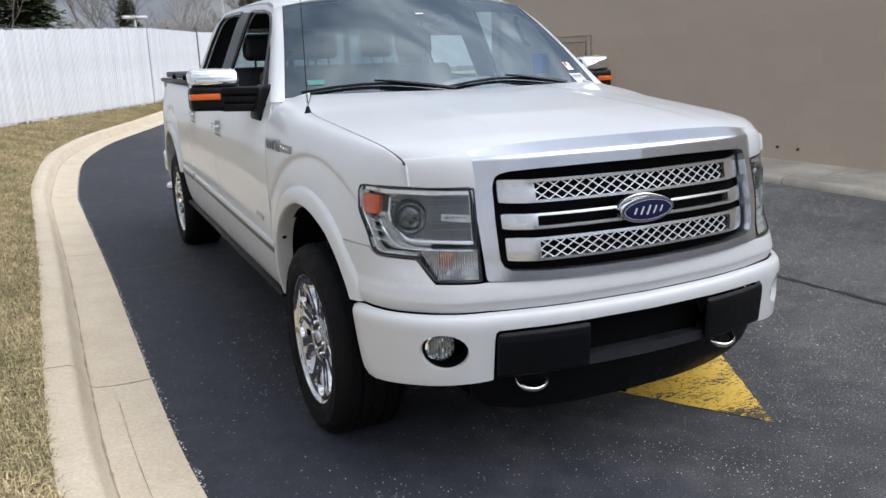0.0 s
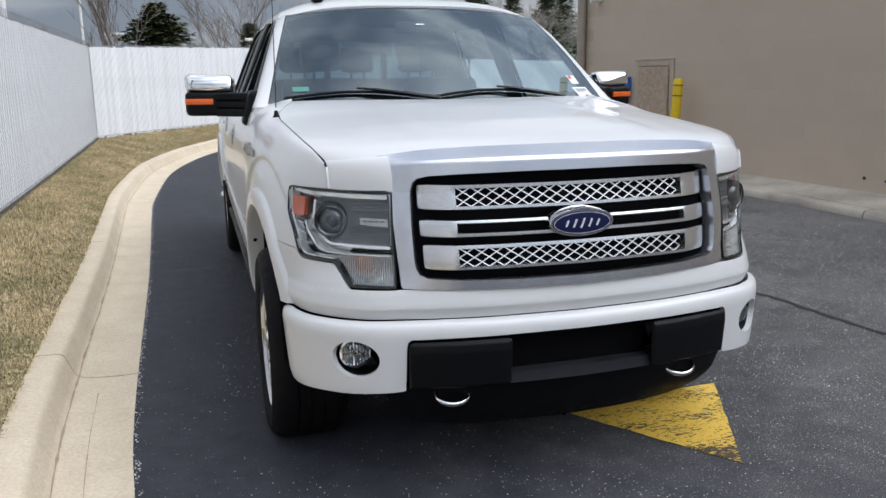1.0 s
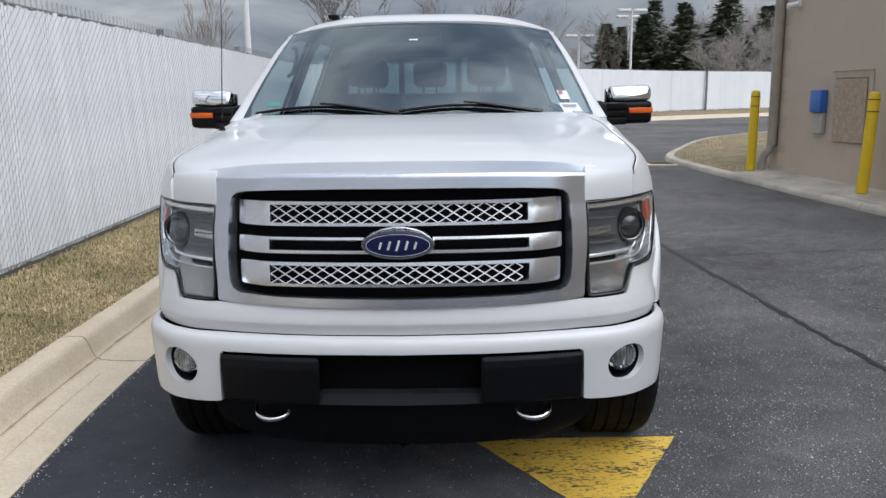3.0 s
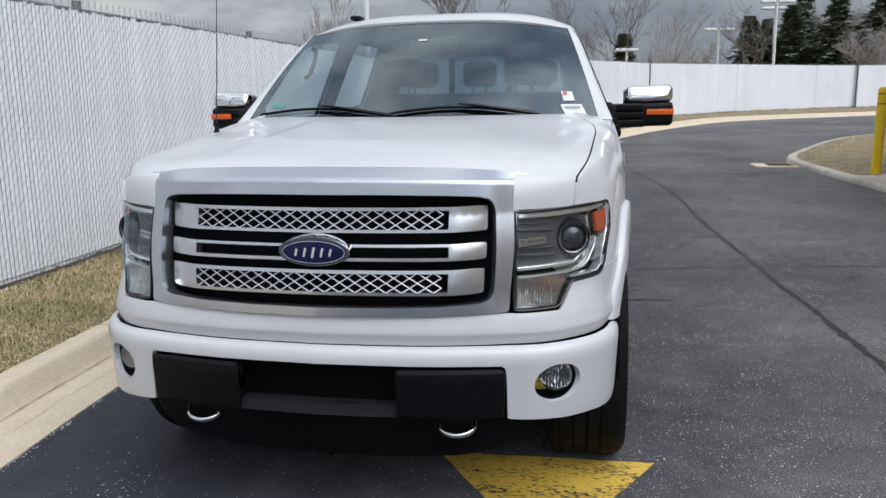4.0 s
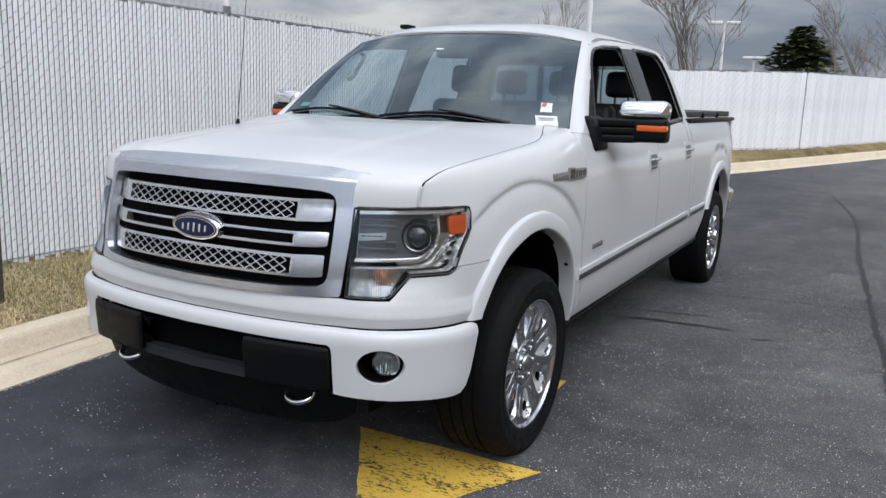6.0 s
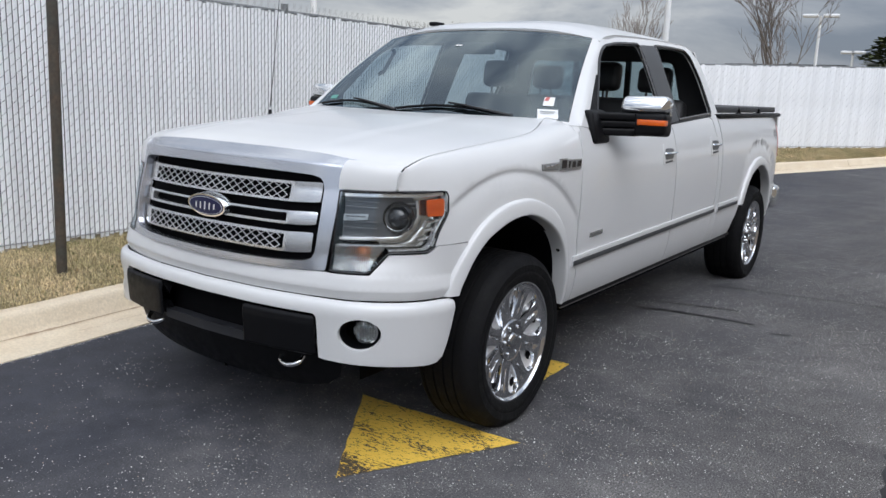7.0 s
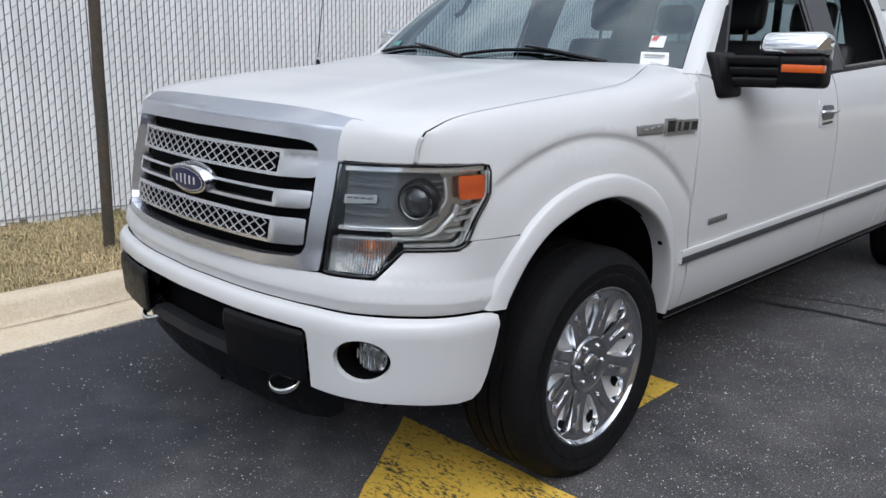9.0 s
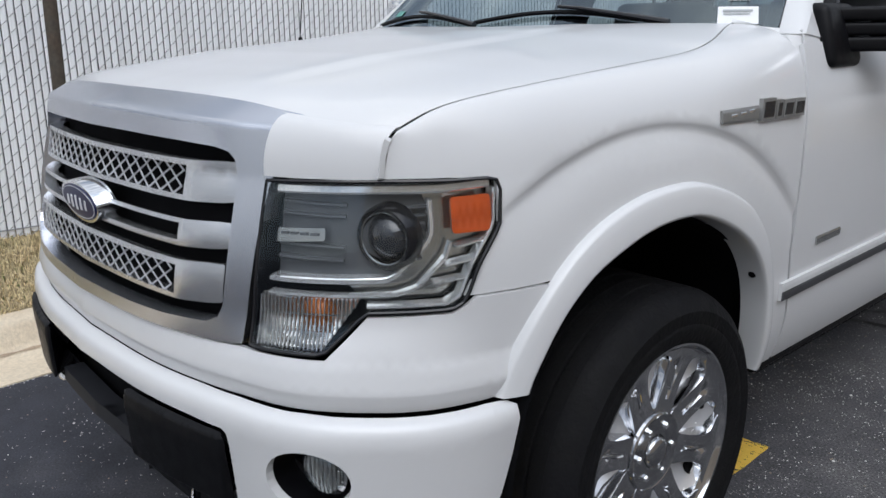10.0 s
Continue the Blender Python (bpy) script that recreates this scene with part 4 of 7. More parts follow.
fence_run("fence_far", (2.76, 26.02), (6.6, 31.8), "distant chain link fence with white privacy slats", 0.12, 0, [0.1, 3.4], wires=False, top=2.52, top_b=2.60)
fence_run("fence_far", (6.6, 31.82), (10.6, 35.6), "distant chain link fence with white privacy slats", 0.12, 0, [0.1, 3.4], wires=False, top=2.60)
fence_run("fence_far", (10.6, 35.62), (20, 41.5), "distant chain link fence with white privacy slats", 0.14, 0, [0.1, 3.6, 7.2], wires=False, top=2.60)
fence_run("fence_far", (20, 41.52), (60, 62), "distant chain link fence with white privacy slats", 0.2, 0, [0.1, 5, 10, 15, 20], wires=False, top=2.60)
# visible posts on the drive side of the back run
for (x, y, h0, h1) in ((2.70, 25.85, 0.55, 2.62), (12.6, 36.75, 0.6, 2.62)):
    bm = bmesh.new()
    tube(bm, [(x, y, h0 - 0.1), (x, y, h1)], 0.05, 10)
    tagged(part("gate_post", bm, M["post"], smooth=True), "grey steel fence post before white slats", "post", "fence posts")
bm = bmesh.new()
tube(bm, [(-2.335, -0.275, 0.0), (-2.34, -0.25, 1.2), (-2.345, -0.215, 2.75)], 0.033, 12)
post = part("sign_post", bm, M["post_dark"], smooth=True)
tagged(post, "dark rusty steel post standing in the grass", "post")


# ---- pickup truck: body surfaces. Front axle at y = 0, nose towards -y, left side at +x ----
def lerp_table(t, xs, ys):
    return float(np.interp(t, xs, ys))


NOSE_LOW = [(0.0, -0.945), (0.30, -0.930), (0.50, -0.897), (0.609, -0.855), (0.70, -0.805), (0.78, -0.735), (0.86, -0.625), (0.915, -0.50), (0.945, -0.40), (0.965, -0.28), (0.985, 0.0)]
NOSE_TOP = [(0.0, -0.885), (0.30, -0.870), (0.50, -0.842), (0.605, -0.803), (0.69, -0.762), (0.775, -0.700), (0.852, -0.605), (0.911, -0.488), (0.935, -0.38), (0.950, -0.26), (0.972, 0.0)]
_nl = np.array(catmull(NOSE_LOW, 60))
_nt = np.array(catmull(NOSE_TOP, 60))
_ns = np.concatenate([[0.0], np.cumsum(np.linalg.norm(np.diff(_nl, axis=0), axis=1))])


def nose(s, z, out=0.0):
    """The skin round the nose: s metres round from the middle, z up; out: proud of it."""
    sg = 1.0 if s >= 0 else -1.0
    s = abs(s)
    a = np.array([np.interp(s, _ns, _nl[:, 0]), np.interp(s, _ns, _nl[:, 1])])
    b = np.array([np.interp(s, _ns, _nt[:, 0]), np.interp(s, _ns, _nt[:, 1])])
    t = min(1.0, max(0.0, (z - 0.78) / 0.33))
    p = a * (1 - t) + b * t
    a2 = np.array([np.interp(s + 0.02, _ns, _nl[:, 0]), np.interp(s + 0.02, _ns, _nl[:, 1])])
    a1 = np.array([np.interp(max(0, s - 0.02), _ns, _nl[:, 0]), np.interp(max(0, s - 0.02), _ns, _nl[:, 1])])
    d = (a2 - a1) / np.linalg.norm(a2 - a1)
    n = np.array([d[1], -d[0]])
    bulge = 0.012 * math.sin(math.pi * t)
    # the lower corners swell outwards below the headlights
    k = min(1.0, max(0.0, (0.875 - z) / 0.10)) * (1.0 if s < 0.9 else min(1.0, max(0.0, (1.17 - s) / 0.27)))
    c = min(1.0, max(0.0, (s - 0.48) / 0.30))
    bulge += 0.027 * k * k * (3 - 2 * k) * c * c * (3 - 2 * c)
    p = p + n * (bulge + out)
    return Vector((sg * p[0], p[1], z))


SIDE_Z = [0.38, 0.46, 0.52, 0.60, 0.70, 0.85, 1.00, 1.10, 1.18, 1.26, 1.34, 1.40]
SIDE_X = [0.925, 0.955, 0.975, 0.990, 0.996, 1.002, 1.002, 0.998, 0.990, 0.972, 0.945, 0.915]
_sz = np.array(catmull(list(zip(SIDE_Z, SIDE_X)), 40))
AXLE_R = 3.985


ARCH_RINGS = (0.783, 0.775, 0.767, 0.756, 0.735, 0.705, 0.675)


def arch_bulge(y, z, yc=0.0):
    """The crease round a wheel arch: the flank steps in along a ring and swells out again to the lip."""
    r = math.hypot(y - yc + 0.07, z - 0.40)
    f = min(1.0, max(0.0, (y - yc + 0.60) / 0.25)) * min(1.0, max(0.0, (z - 0.74) / 0.28))
    return lerp_table(r, [0.60, 0.675, 0.705, 0.735, 0.756, 0.767, 0.775, 0.783], [0.0, 0.0, -0.0014, -0.0055, -0.0105, -0.0108, -0.0045, 0.0]) * f * f * (3 - 2 * f)


def side_x(y, z):
    """Half width of the body side."""
    x = float(np.interp(z, _sz[:, 0], _sz[:, 1]))
    if y < 0.55:
        t = (0.55 - y) / 1.05
        x -= 0.075 * t ** 2.2 * lerp_table(z, [0.4, 0.7, 1.1], [0.55, 0.62, 1.0])
    if y > 4.3:
        x -= 0.05 * (y - 4.3) ** 2 / 0.2
    return x + (arch_bulge(y, z, AXLE_R) if y > 2.0 else 0.0)


def flank(y, z, out=0.0):
    return Vector((side_x(y, z) + out, y, z))


def cab_x(z):
    """Tumblehome of the cab above the belt."""
    return 0.945 - (z - 1.34) * 0.42 - max(0.0, z - 1.72) ** 2 * 1.6


def cab(y, z, out=0.0):
    return Vector((cab_x(z) - 0.03 * max(0.0, (y - 2.5)) ** 2 + out, y, z))


_lo_y, _lo_x = _nl[:, 1], _nl[:, 0]
_to_y, _to_x = _nt[:, 1], _nt[:, 0]


def fender_x(y, z):
    """Fender side: the nose skin runs smoothly into the flank."""
    t = min(1.0, max(0.0, (z - 0.78) / 0.33))
    nx = float(np.interp(y, _lo_y, _lo_x)) * (1 - t) + float(np.interp(y, _to_y, _to_x)) * t + 0.008 * math.sin(math.pi * t)
    w = min(1.0, max(0.0, (y + 0.58) / 0.46))
    w = w * w * (3 - 2 * w)
    return nx * (1 - w) + side_x(y, z) * w


def mirror_x(fn):
    def other(*a, **k):
        p = fn(*a, **k)
        return Vector((-p[0], p[1], p[2]))
    return other


def panel(name, outline, fn, mat, parent, holes=(), step=0.035, thick=0.012, label="", back=None, flip=False, lines=()):
    """A shaped sheet: a flat outline with holes, cut into small triangles and laid on a surface fn(u, v), with a turned-in rim."""
    from mathutils.geometry import delaunay_2d_cdt
    rings = []
    for ring in [outline, *holes]:
        ring = [np.array(p[:2], float) for p in ring]
        line = []
        for a, b in zip(ring, ring[1:] + ring[:1]):
            n = max(1, int(math.ceil(np.linalg.norm(b - a) / step)))
            line += [a + (b - a) * k / n for k in range(n)]
        rings.append(line)
    pts, edges = [], []
    for line in rings:
        o = len(pts)
        pts += line
        edges += [(o + i, o + (i + 1) % len(line)) for i in range(len(line))]
    for ln in lines:
        ln = [q for q in even([np.array(q, float) for q in ln], step) if inside(q, rings[0])]
        o = len(pts)
        pts += ln
        edges += [(o + i, o + i + 1) for i in range(len(ln) - 1)]
    bnd = np.array(pts)
    lo, hi = bnd.min(0), bnd.max(0)
    hole_lines = rings[1:]
    u = lo[0] + step * 0.5
    row = 0
    while u < hi[0]:
        v = lo[1] + step * (0.5 if row % 2 else 0.25)
        while v < hi[1]:
            q = (u, v)
            if inside(q, rings[0]) and not any(inside(q, h) for h in hole_lines) and np.min(np.sum((bnd - q) ** 2, axis=1)) > (0.45 * step) ** 2:
                pts.append(np.array(q))
            v += step
        u += step * 0.9
        row += 1
    vs, _, fs, *_ = delaunay_2d_cdt([Vector((float(p[0]), float(p[1]))) for p in pts], edges, [], 0, 1e-6)
    faces = []
    for f in fs:
        c = sum((vs[i] for i in f), Vector((0, 0))) / len(f)
        if inside(c, rings[0]) and not any(inside(c, h) for h in hole_lines):
            faces.append(tuple(f))
    P3 = [fn(p[0], p[1]) for p in vs]
    nr = []
    h = 0.004
    for p in vs:
        du, dv = fn(p[0] + h, p[1]) - fn(p[0] - h, p[1]), fn(p[0], p[1] + h) - fn(p[0], p[1] - h)
        n = du.cross(dv)
        n = n.normalized() if n.length > 1e-12 else Vector((0, 0, 1))
        nr.append(-n if flip else n)
    if flip:
        faces = [f[::-1] for f in faces]
    n0 = len(P3)
    if thick <= 0:
        return link_mesh(name, P3, faces, mat, parent, label, True, nr)
    verts = list(P3) + [p - n * thick for p, n in zip(P3, nr)]
    norms = list(nr) + [-n for n in nr]
    allf = list(faces) + [tuple(i + n0 for i in f[::-1]) for f in faces]
    count = {}
    for f in faces:
        for a, b in zip(f, f[1:] + f[:1]):
            count[(a, b)] = True
    for a, b in list(count):
        if (b, a) not in count:
            o = len(verts)
            quad = [P3[b], P3[a], P3[a] - nr[a] * thick, P3[b] - nr[b] * thick]
            nn = (quad[1] - quad[0]).cross(quad[2] - quad[0])
            nn = nn.normalized() if nn.length > 1e-14 else Vector((0, 0, 1))
            verts += quad
            norms += [nn] * 4
            allf.append((o, o + 1, o + 2, o + 3))
    ob = link_mesh(name, verts, allf, mat, parent, label, True, norms)
    if back is not None:
        ob.data.materials.append(back)
        ob.data.polygons.foreach_set("material_index", [1 if len(faces) <= i < 2 * len(faces) else 0 for i in range(len(allf))])
    return ob


def both(name, outline, fn, mat, parent, **k):
    """The left panel and its mirror image."""
    f = k.pop("flip", False)
    panel(name, outline, fn, mat, parent, flip=f, **k)
    panel(name, outline, mirror_x(fn), mat, parent, flip=not f, **k)


def grid_mesh(name, rows, mat, parent, label="", thick=0.0, flip=False, back=None):
    """A smooth sheet through rows of points, with a rim turned in by thick."""
    ny, nx = len(rows), len(rows[0])
    A = np.array([[tuple(p) for p in r] for r in rows], float)
    du, dv = np.gradient(A, axis=1), np.gradient(A, axis=0)
    N_ = np.cross(du, dv)
    ln = np.linalg.norm(N_, axis=2, keepdims=True)
    N_ = N_ / np.maximum(ln, 1e-12) * (-1.0 if flip else 1.0)
    P3 = [Vector(p) for r in A for p in r]
    nr = [Vector(p) for r in N_ for p in r]
    faces = [(j * nx + i, j * nx + i + 1, (j + 1) * nx + i + 1, (j + 1) * nx + i) for j in range(ny - 1) for i in range(nx - 1)]
    if flip:
        faces = [f[::-1] for f in faces]
    if thick <= 0:
        return link_mesh(name, P3, faces, mat, parent, label, True, nr)
    n0 = len(P3)
    verts, norms = P3 + [p - n * thick for p, n in zip(P3, nr)], nr + [-n for n in nr]
    allf = faces + [tuple(i + n0 for i in f[::-1]) for f in faces]
    used = {(a, b) for f in faces for a, b in zip(f, f[1:] + f[:1])}
    for a, b in sorted(used):
        if (b, a) not in used:
            o = len(verts)
            quad = [P3[b], P3[a], P3[a] - nr[a] * thick, P3[b] - nr[b] * thick]
            nn = (quad[1] - quad[0]).cross(quad[2] - quad[0])
            nn = nn.normalized() if nn.length > 1e-14 else Vector((0, 0, 1))
            verts += quad
            norms += [nn] * 4
            allf.append((o, o + 1, o + 2, o + 3))
    ob = link_mesh(name, verts, allf, mat, parent, label, True, norms)
    if back is not None:
        ob.data.materials.append(back)
        ob.data.polygons.foreach_set("material_index", [1 if len(faces) <= i < 2 * len(faces) else 0 for i in range(len(allf))])
    return ob


M.update({
    "paint": material("pearl_white_paint", (0.665, 0.668, 0.672), 0.38, 0.0, coat=0.6, var=0.03, scale=1.2, bump=0.04, bump_scale=900, distance=0.0005),
    "satin": material("satin_silver", (0.62, 0.64, 0.69), 0.25, 0.95, var=0.03, scale=5),
    "satin_bar": material("satin_silver_bar", (0.68, 0.69, 0.71), 0.27, 0.92, var=0.03, scale=5),
    "turn_amber": material("turn_lamp_amber", (0.72, 0.20, 0.035), 0.15, 0.2, var=0.3, scale=45, coat=0.6),
    "mesh_silver": material("mesh_silver", (0.72, 0.73, 0.75), 0.38, 0.8, var=0.06, scale=9),
    "chrome": material("bright_chrome", (0.86, 0.87, 0.88), 0.05, 1.0, var=0.04, scale=9, rough_var=0.02),
    "chrome_soft": material("polished_aluminium", (0.80, 0.81, 0.83), 0.16, 1.0, var=0.08, scale=12, rough_var=0.05),
    "plastic": material("black_textured_plastic", (0.0045, 0.0047, 0.006), 0.45, spec=0.17, var=0.2, scale=14, bump=0.25, bump_scale=420, distance=0.001, rough_var=0.08),
    "gloss_black": material("gloss_black", (0.012, 0.012, 0.014), 0.18, var=0.15, scale=9),
    "void": material("matt_black", (0.004, 0.004, 0.005), 0.9, spec=0.1, var=0.2, scale=9),
    "rubber": material("tyre_rubber", (0.0085, 0.0085, 0.0100), 0.68, spec=0.10, var=0.35, scale=9, color2=(0.011, 0.011, 0.011), bump=0.8, bump_scale=95, distance=0.004, rough_var=0.1),
    "grey_trim": material("grey_moulding", (0.06, 0.063, 0.068), 0.4, 0.2, var=0.1, scale=10),
    "badge_plate": material("badge_plate", (0.30, 0.30, 0.29), 0.35, 0.6, var=0.15, scale=30),
    "skid": material("grey_lower_strip", (0.022, 0.023, 0.027), 0.55, spec=0.2, var=0.15, scale=10),
    "lamp_bright": material("lamp_bright_trim", (0.90, 0.91, 0.92), 0.10, 0.75, var=0.05, scale=20),
    "lamp_dark": material("lamp_dark_liner", (0.13, 0.136, 0.145), 0.30, 0.4, var=0.15, scale=20),
    "lamp_silver": material("lamp_silver_liner", (0.54, 0.55, 0.54), 0.16, 0.92, var=0.1, scale=16),
    "amber": material("amber_reflector", (0.58, 0.085, 0.010), 0.2, var=0.15, scale=40, coat=0.6),
    "mirror_amber": material("amber_marker", (0.80, 0.13, 0.010), 0.25, var=0.1, scale=40, coat=0.6),
    "turn": material("turn_lamp_liner", (0.74, 0.74, 0.73), 0.09, 0.9, var=0.15, scale=10),
    "cabin": material("cabin_trim", (0.018, 0.018, 0.020), 0.65, var=0.25, scale=8, bump=0.2, bump_scale=200),
    "leather": material("seat_leather", (0.032, 0.032, 0.034), 0.5, var=0.25, scale=10, bump=0.2, bump_scale=120),
    "emblem_blue": material("emblem_blue", (0.014, 0.018, 0.075), 0.35, 0.0, var=0.1, scale=30, spec=0.3),
    "label_white": material("label_white", (0.78, 0.79, 0.80), 0.6, var=0.05, scale=30),
    "label_dark": material("label_print", (0.36, 0.38, 0.38), 0.6, var=0.1, scale=30),
    "label_red": material("label_red", (0.55, 0.16, 0.15), 0.6, var=0.1, scale=30),
    "label_teal": material("label_teal", (0.10, 0.30, 0.26), 0.6, var=0.1, scale=30),
    "glass": glass("windscreen_glass", (0.28, 0.37, 0.39), 0.0, 0.14, 3.4, 0.68),
    "lens": glass("clear_lens", (0.96, 0.97, 0.97), 0.0, 0.06, 4.5, 0.8),
    "projector": material("projector_glass", (0.03, 0.033, 0.04), 0.04, 0.0, var=0.3, scale=30, coat=1.0),
    "tonneau": material("tonneau_vinyl", (0.05, 0.052, 0.056), 0.6, var=0.2, scale=9, bump=0.3, bump_scale=300),
})

truck = thing("pickup_truck", "pearl white crew cab pickup truck with chrome grille on the drive", "pickup truck")

# ---- hood and fender crowns ----
BROW_LO, BROW_HI = nose(0.868, 1.1175), Vector((0.803, -0.630, 1.208))
BROW_EDGE = [(BROW_LO[0] + (BROW_HI[0] - BROW_LO[0]) * (1 - math.cos(f)) + 0.007, BROW_LO[1] + (BROW_HI[1] - BROW_LO[1]) * (1 - math.cos(f)) + 0.003, BROW_LO[2] + (BROW_HI[2] - BROW_LO[2]) * math.sin(f)) for f in (0.0, 0.5, 1.0, math.pi / 2)]
HOOD_CUT = BROW_EDGE + [(0.833, -0.555, 1.240), (0.847, -0.40, 1.262), (0.858, -0.1, 1.290), (0.865, 0.168, 1.315), (0.852, 0.30, 1.339), (0.800, 0.444, 1.366), (0.765, 0.540, 1.379)]
cut_l = catmull(HOOD_CUT, 8)
_cut = np.array(cut_l)
_cy = np.maximum.accumulate(_cut[:, 1] + np.arange(len(_cut)) * 1e-6)
V_BELT, V_RISE = 1.05, 0.32


def cut_at(y):
    return [float(np.interp(y, _cy, _cut[:, i])) for i in range(3)]


def fender_skin(y, v, out=0.0):
    """Fender in one sheet: the flank up to V_BELT, from there rolled over to the hood's shut line."""
    if v <= V_BELT:
        return Vector((fender_x(y, v) + arch_bulge(y, v) + out, y, v))
    k = min(1.0, (v - V_BELT) / V_RISE)
    q = min(1.0, max(0.0, y / 0.45))
    q = q * q * (3 - 2 * q)
    yt = y + 0.060 * k * q * (1 - 0.6 * max(0.0, (k - 0.66) / 0.34))
    cx, _, cz = cut_at(yt)
    f = k * math.pi / 2
    x0, z = fender_x(y, V_BELT), V_BELT + (cz - V_BELT) * math.sin(f) ** 0.92
    x1 = (fender_x(y, min(z, 1.112)) - 0.10 * max(0.0, z - 1.10)) * (1 - q) + side_x(yt, z) * q
    w = min(1.0, max(0.0, (z - 1.10) / max(0.02, cz - 1.10)))
    e_ = 2.3 + 5.0 * q
    x = x1 + (cx - x1) * (1 - math.sqrt(max(0.0, 1 - w ** e_)))
    bul = arch_bulge(y, z)
    return Vector((x + bul + out, yt, z))


def v_of(y, z):
    """Sheet height at which the fender reaches z."""
    return V_BELT + V_RISE * math.asin(min(1.0, max(0.0, (z - V_BELT) / (cut_at(y)[2] - V_BELT)) ** (1 / 0.92))) * 2 / math.pi


HOOD_FRONT = [(0.0, -0.797, 1.249), (0.30, -0.787, 1.247), (0.50, -0.768, 1.240), (0.622, -0.744, 1.226), (0.70, -0.717, 1.219), (0.765, -0.672, 1.212), (0.803, -0.630, 1.208)]
hf = np.array(even(catmull(HOOD_FRONT, 8), 0.03))
side_cut = np.array(even([p - np.array((0.004, 0, 0)) for p in cut_l[24:]], 0.03))
back_edge = np.array(even(catmull([(0.0, 0.362, 1.376), (0.25, 0.375, 1.379), (0.50, 0.42, 1.382), (0.68, 0.49, 1.381), (0.761, 0.540, 1.379)], 8), 0.03))
NU, NW = 34, 44


def along(line, t):
    x = t * (len(line) - 1)
    i = min(int(x), len(line) - 2)
    return line[i] + (line[i + 1] - line[i]) * (x - i)


hood_rows = []
for j in range(NW + 1):
    w = j / NW
    r = []
    s = along(side_cut, w)
    s0, s1 = side_cut[0], side_cut[-1]
    c_y = -0.797 + (0.362 + 0.797) * w
    c_z = float(np.interp(c_y, [-0.797, -0.70, -0.4, 0.0, 0.362], [1.249, 1.268, 1.312, 1.350, 1.376]))
    for i in range(NU + 1):
        u = i / NU
        f, b = along(hf, u), along(back_edge, u)
        p = f * (1 - w) + b * w
        corr = s - (s0 * (1 - w) + s1 * w)
        p = p + corr * u ** 1.5
        centre = np.array([0.0, c_y, c_z])
        lin = np.array([0, f[1] * 0 + (-0.797 * (1 - w) + 0.362 * w), 1.249 * (1 - w) + 1.376 * w])
        p = p + (centre - lin) * (1 - u ** 2.2)
        k = min(1.0, max(0.0, (0.47 - 0.05 * w - abs(p[0])) / 0.05))
        p[2] += 0.006 * k * k * (3 - 2 * k) * min(1.0, 5 * w) * min(1.0, 4 * (1 - w) + 0.3)
        r.append(tuple(p))
    hood_rows.append(r)
full_rows = [[(-p[0], p[1], p[2]) for p in r[:0:-1]] + r for r in hood_rows]
grid_mesh("hood", full_rows, M["paint"], truck, "wide pearl white hood", thick=0.012)
# brow of the hood above each headlight
for sg in (1, -1):
    rows = []
    for k in range(9):
        ph = math.pi / 2 * k / 8
        r = []
        for i in range(19):
            t = i / 18
            s = 0.630 + (0.868 - 0.630) * t
            lo_p = nose(s, 1.1175)
            hi_p = along(hf, 0.735 + (1.0 - 0.735) * t)
            r.append((sg * (lo_p[0] + (hi_p[0] - lo_p[0]) * (1 - math.cos(ph))), lo_p[1] + (hi_p[1] - lo_p[1]) * (1 - math.cos(ph)), lo_p[2] + (hi_p[2] - lo_p[2]) * math.sin(ph)))
        rows.append(r)
    grid_mesh("hood_brow", rows, M["paint"], truck, thick=0.008, flip=sg < 0)

# ---- flanks ----
ARCH_IN = [(-0.452, 0.692), (-0.446, 0.712), (-0.430, 0.745), (-0.375, 0.836), (-0.303, 0.900), (-0.223, 0.937), (-0.135, 0.966), (-0.045, 0.978), (0.050, 0.972), (0.165, 0.930), (0.262, 0.872), (0.332, 0.798), (0.374, 0.715), (0.396, 0.620), (0.410, 0.530), (0.412, 0.488)]
ARCH_OUT = [(-0.506, 0.690), (-0.500, 0.708), (-0.482, 0.760), (-0.427, 0.856), (-0.361, 0.932), (-0.285, 0.985), (-0.205, 1.018), (-0.119, 1.039), (-0.006, 1.046), (0.077, 1.035), (0.193, 0.996), (0.280, 0.944), (0.345, 0.870), (0.392, 0.775), (0.424, 0.660), (0.440, 0.550), (0.444, 0.482)]
SHIFT = AXLE_R - 0.035
arch_in, arch_out = even(catmull(ARCH_IN, 8), 0.03), even(catmull(ARCH_OUT, 8), 0.03)


def arch_cut(dy, a=0.35):
    """The line half way across the lip, along which the flank is cut."""
    n = 40
    return [tuple(along(np.array(arch_out), i / n) * (1 - a) + along(np.array(arch_in), i / n) * a + np.array((dy, 0))) for i in range(n + 1)]


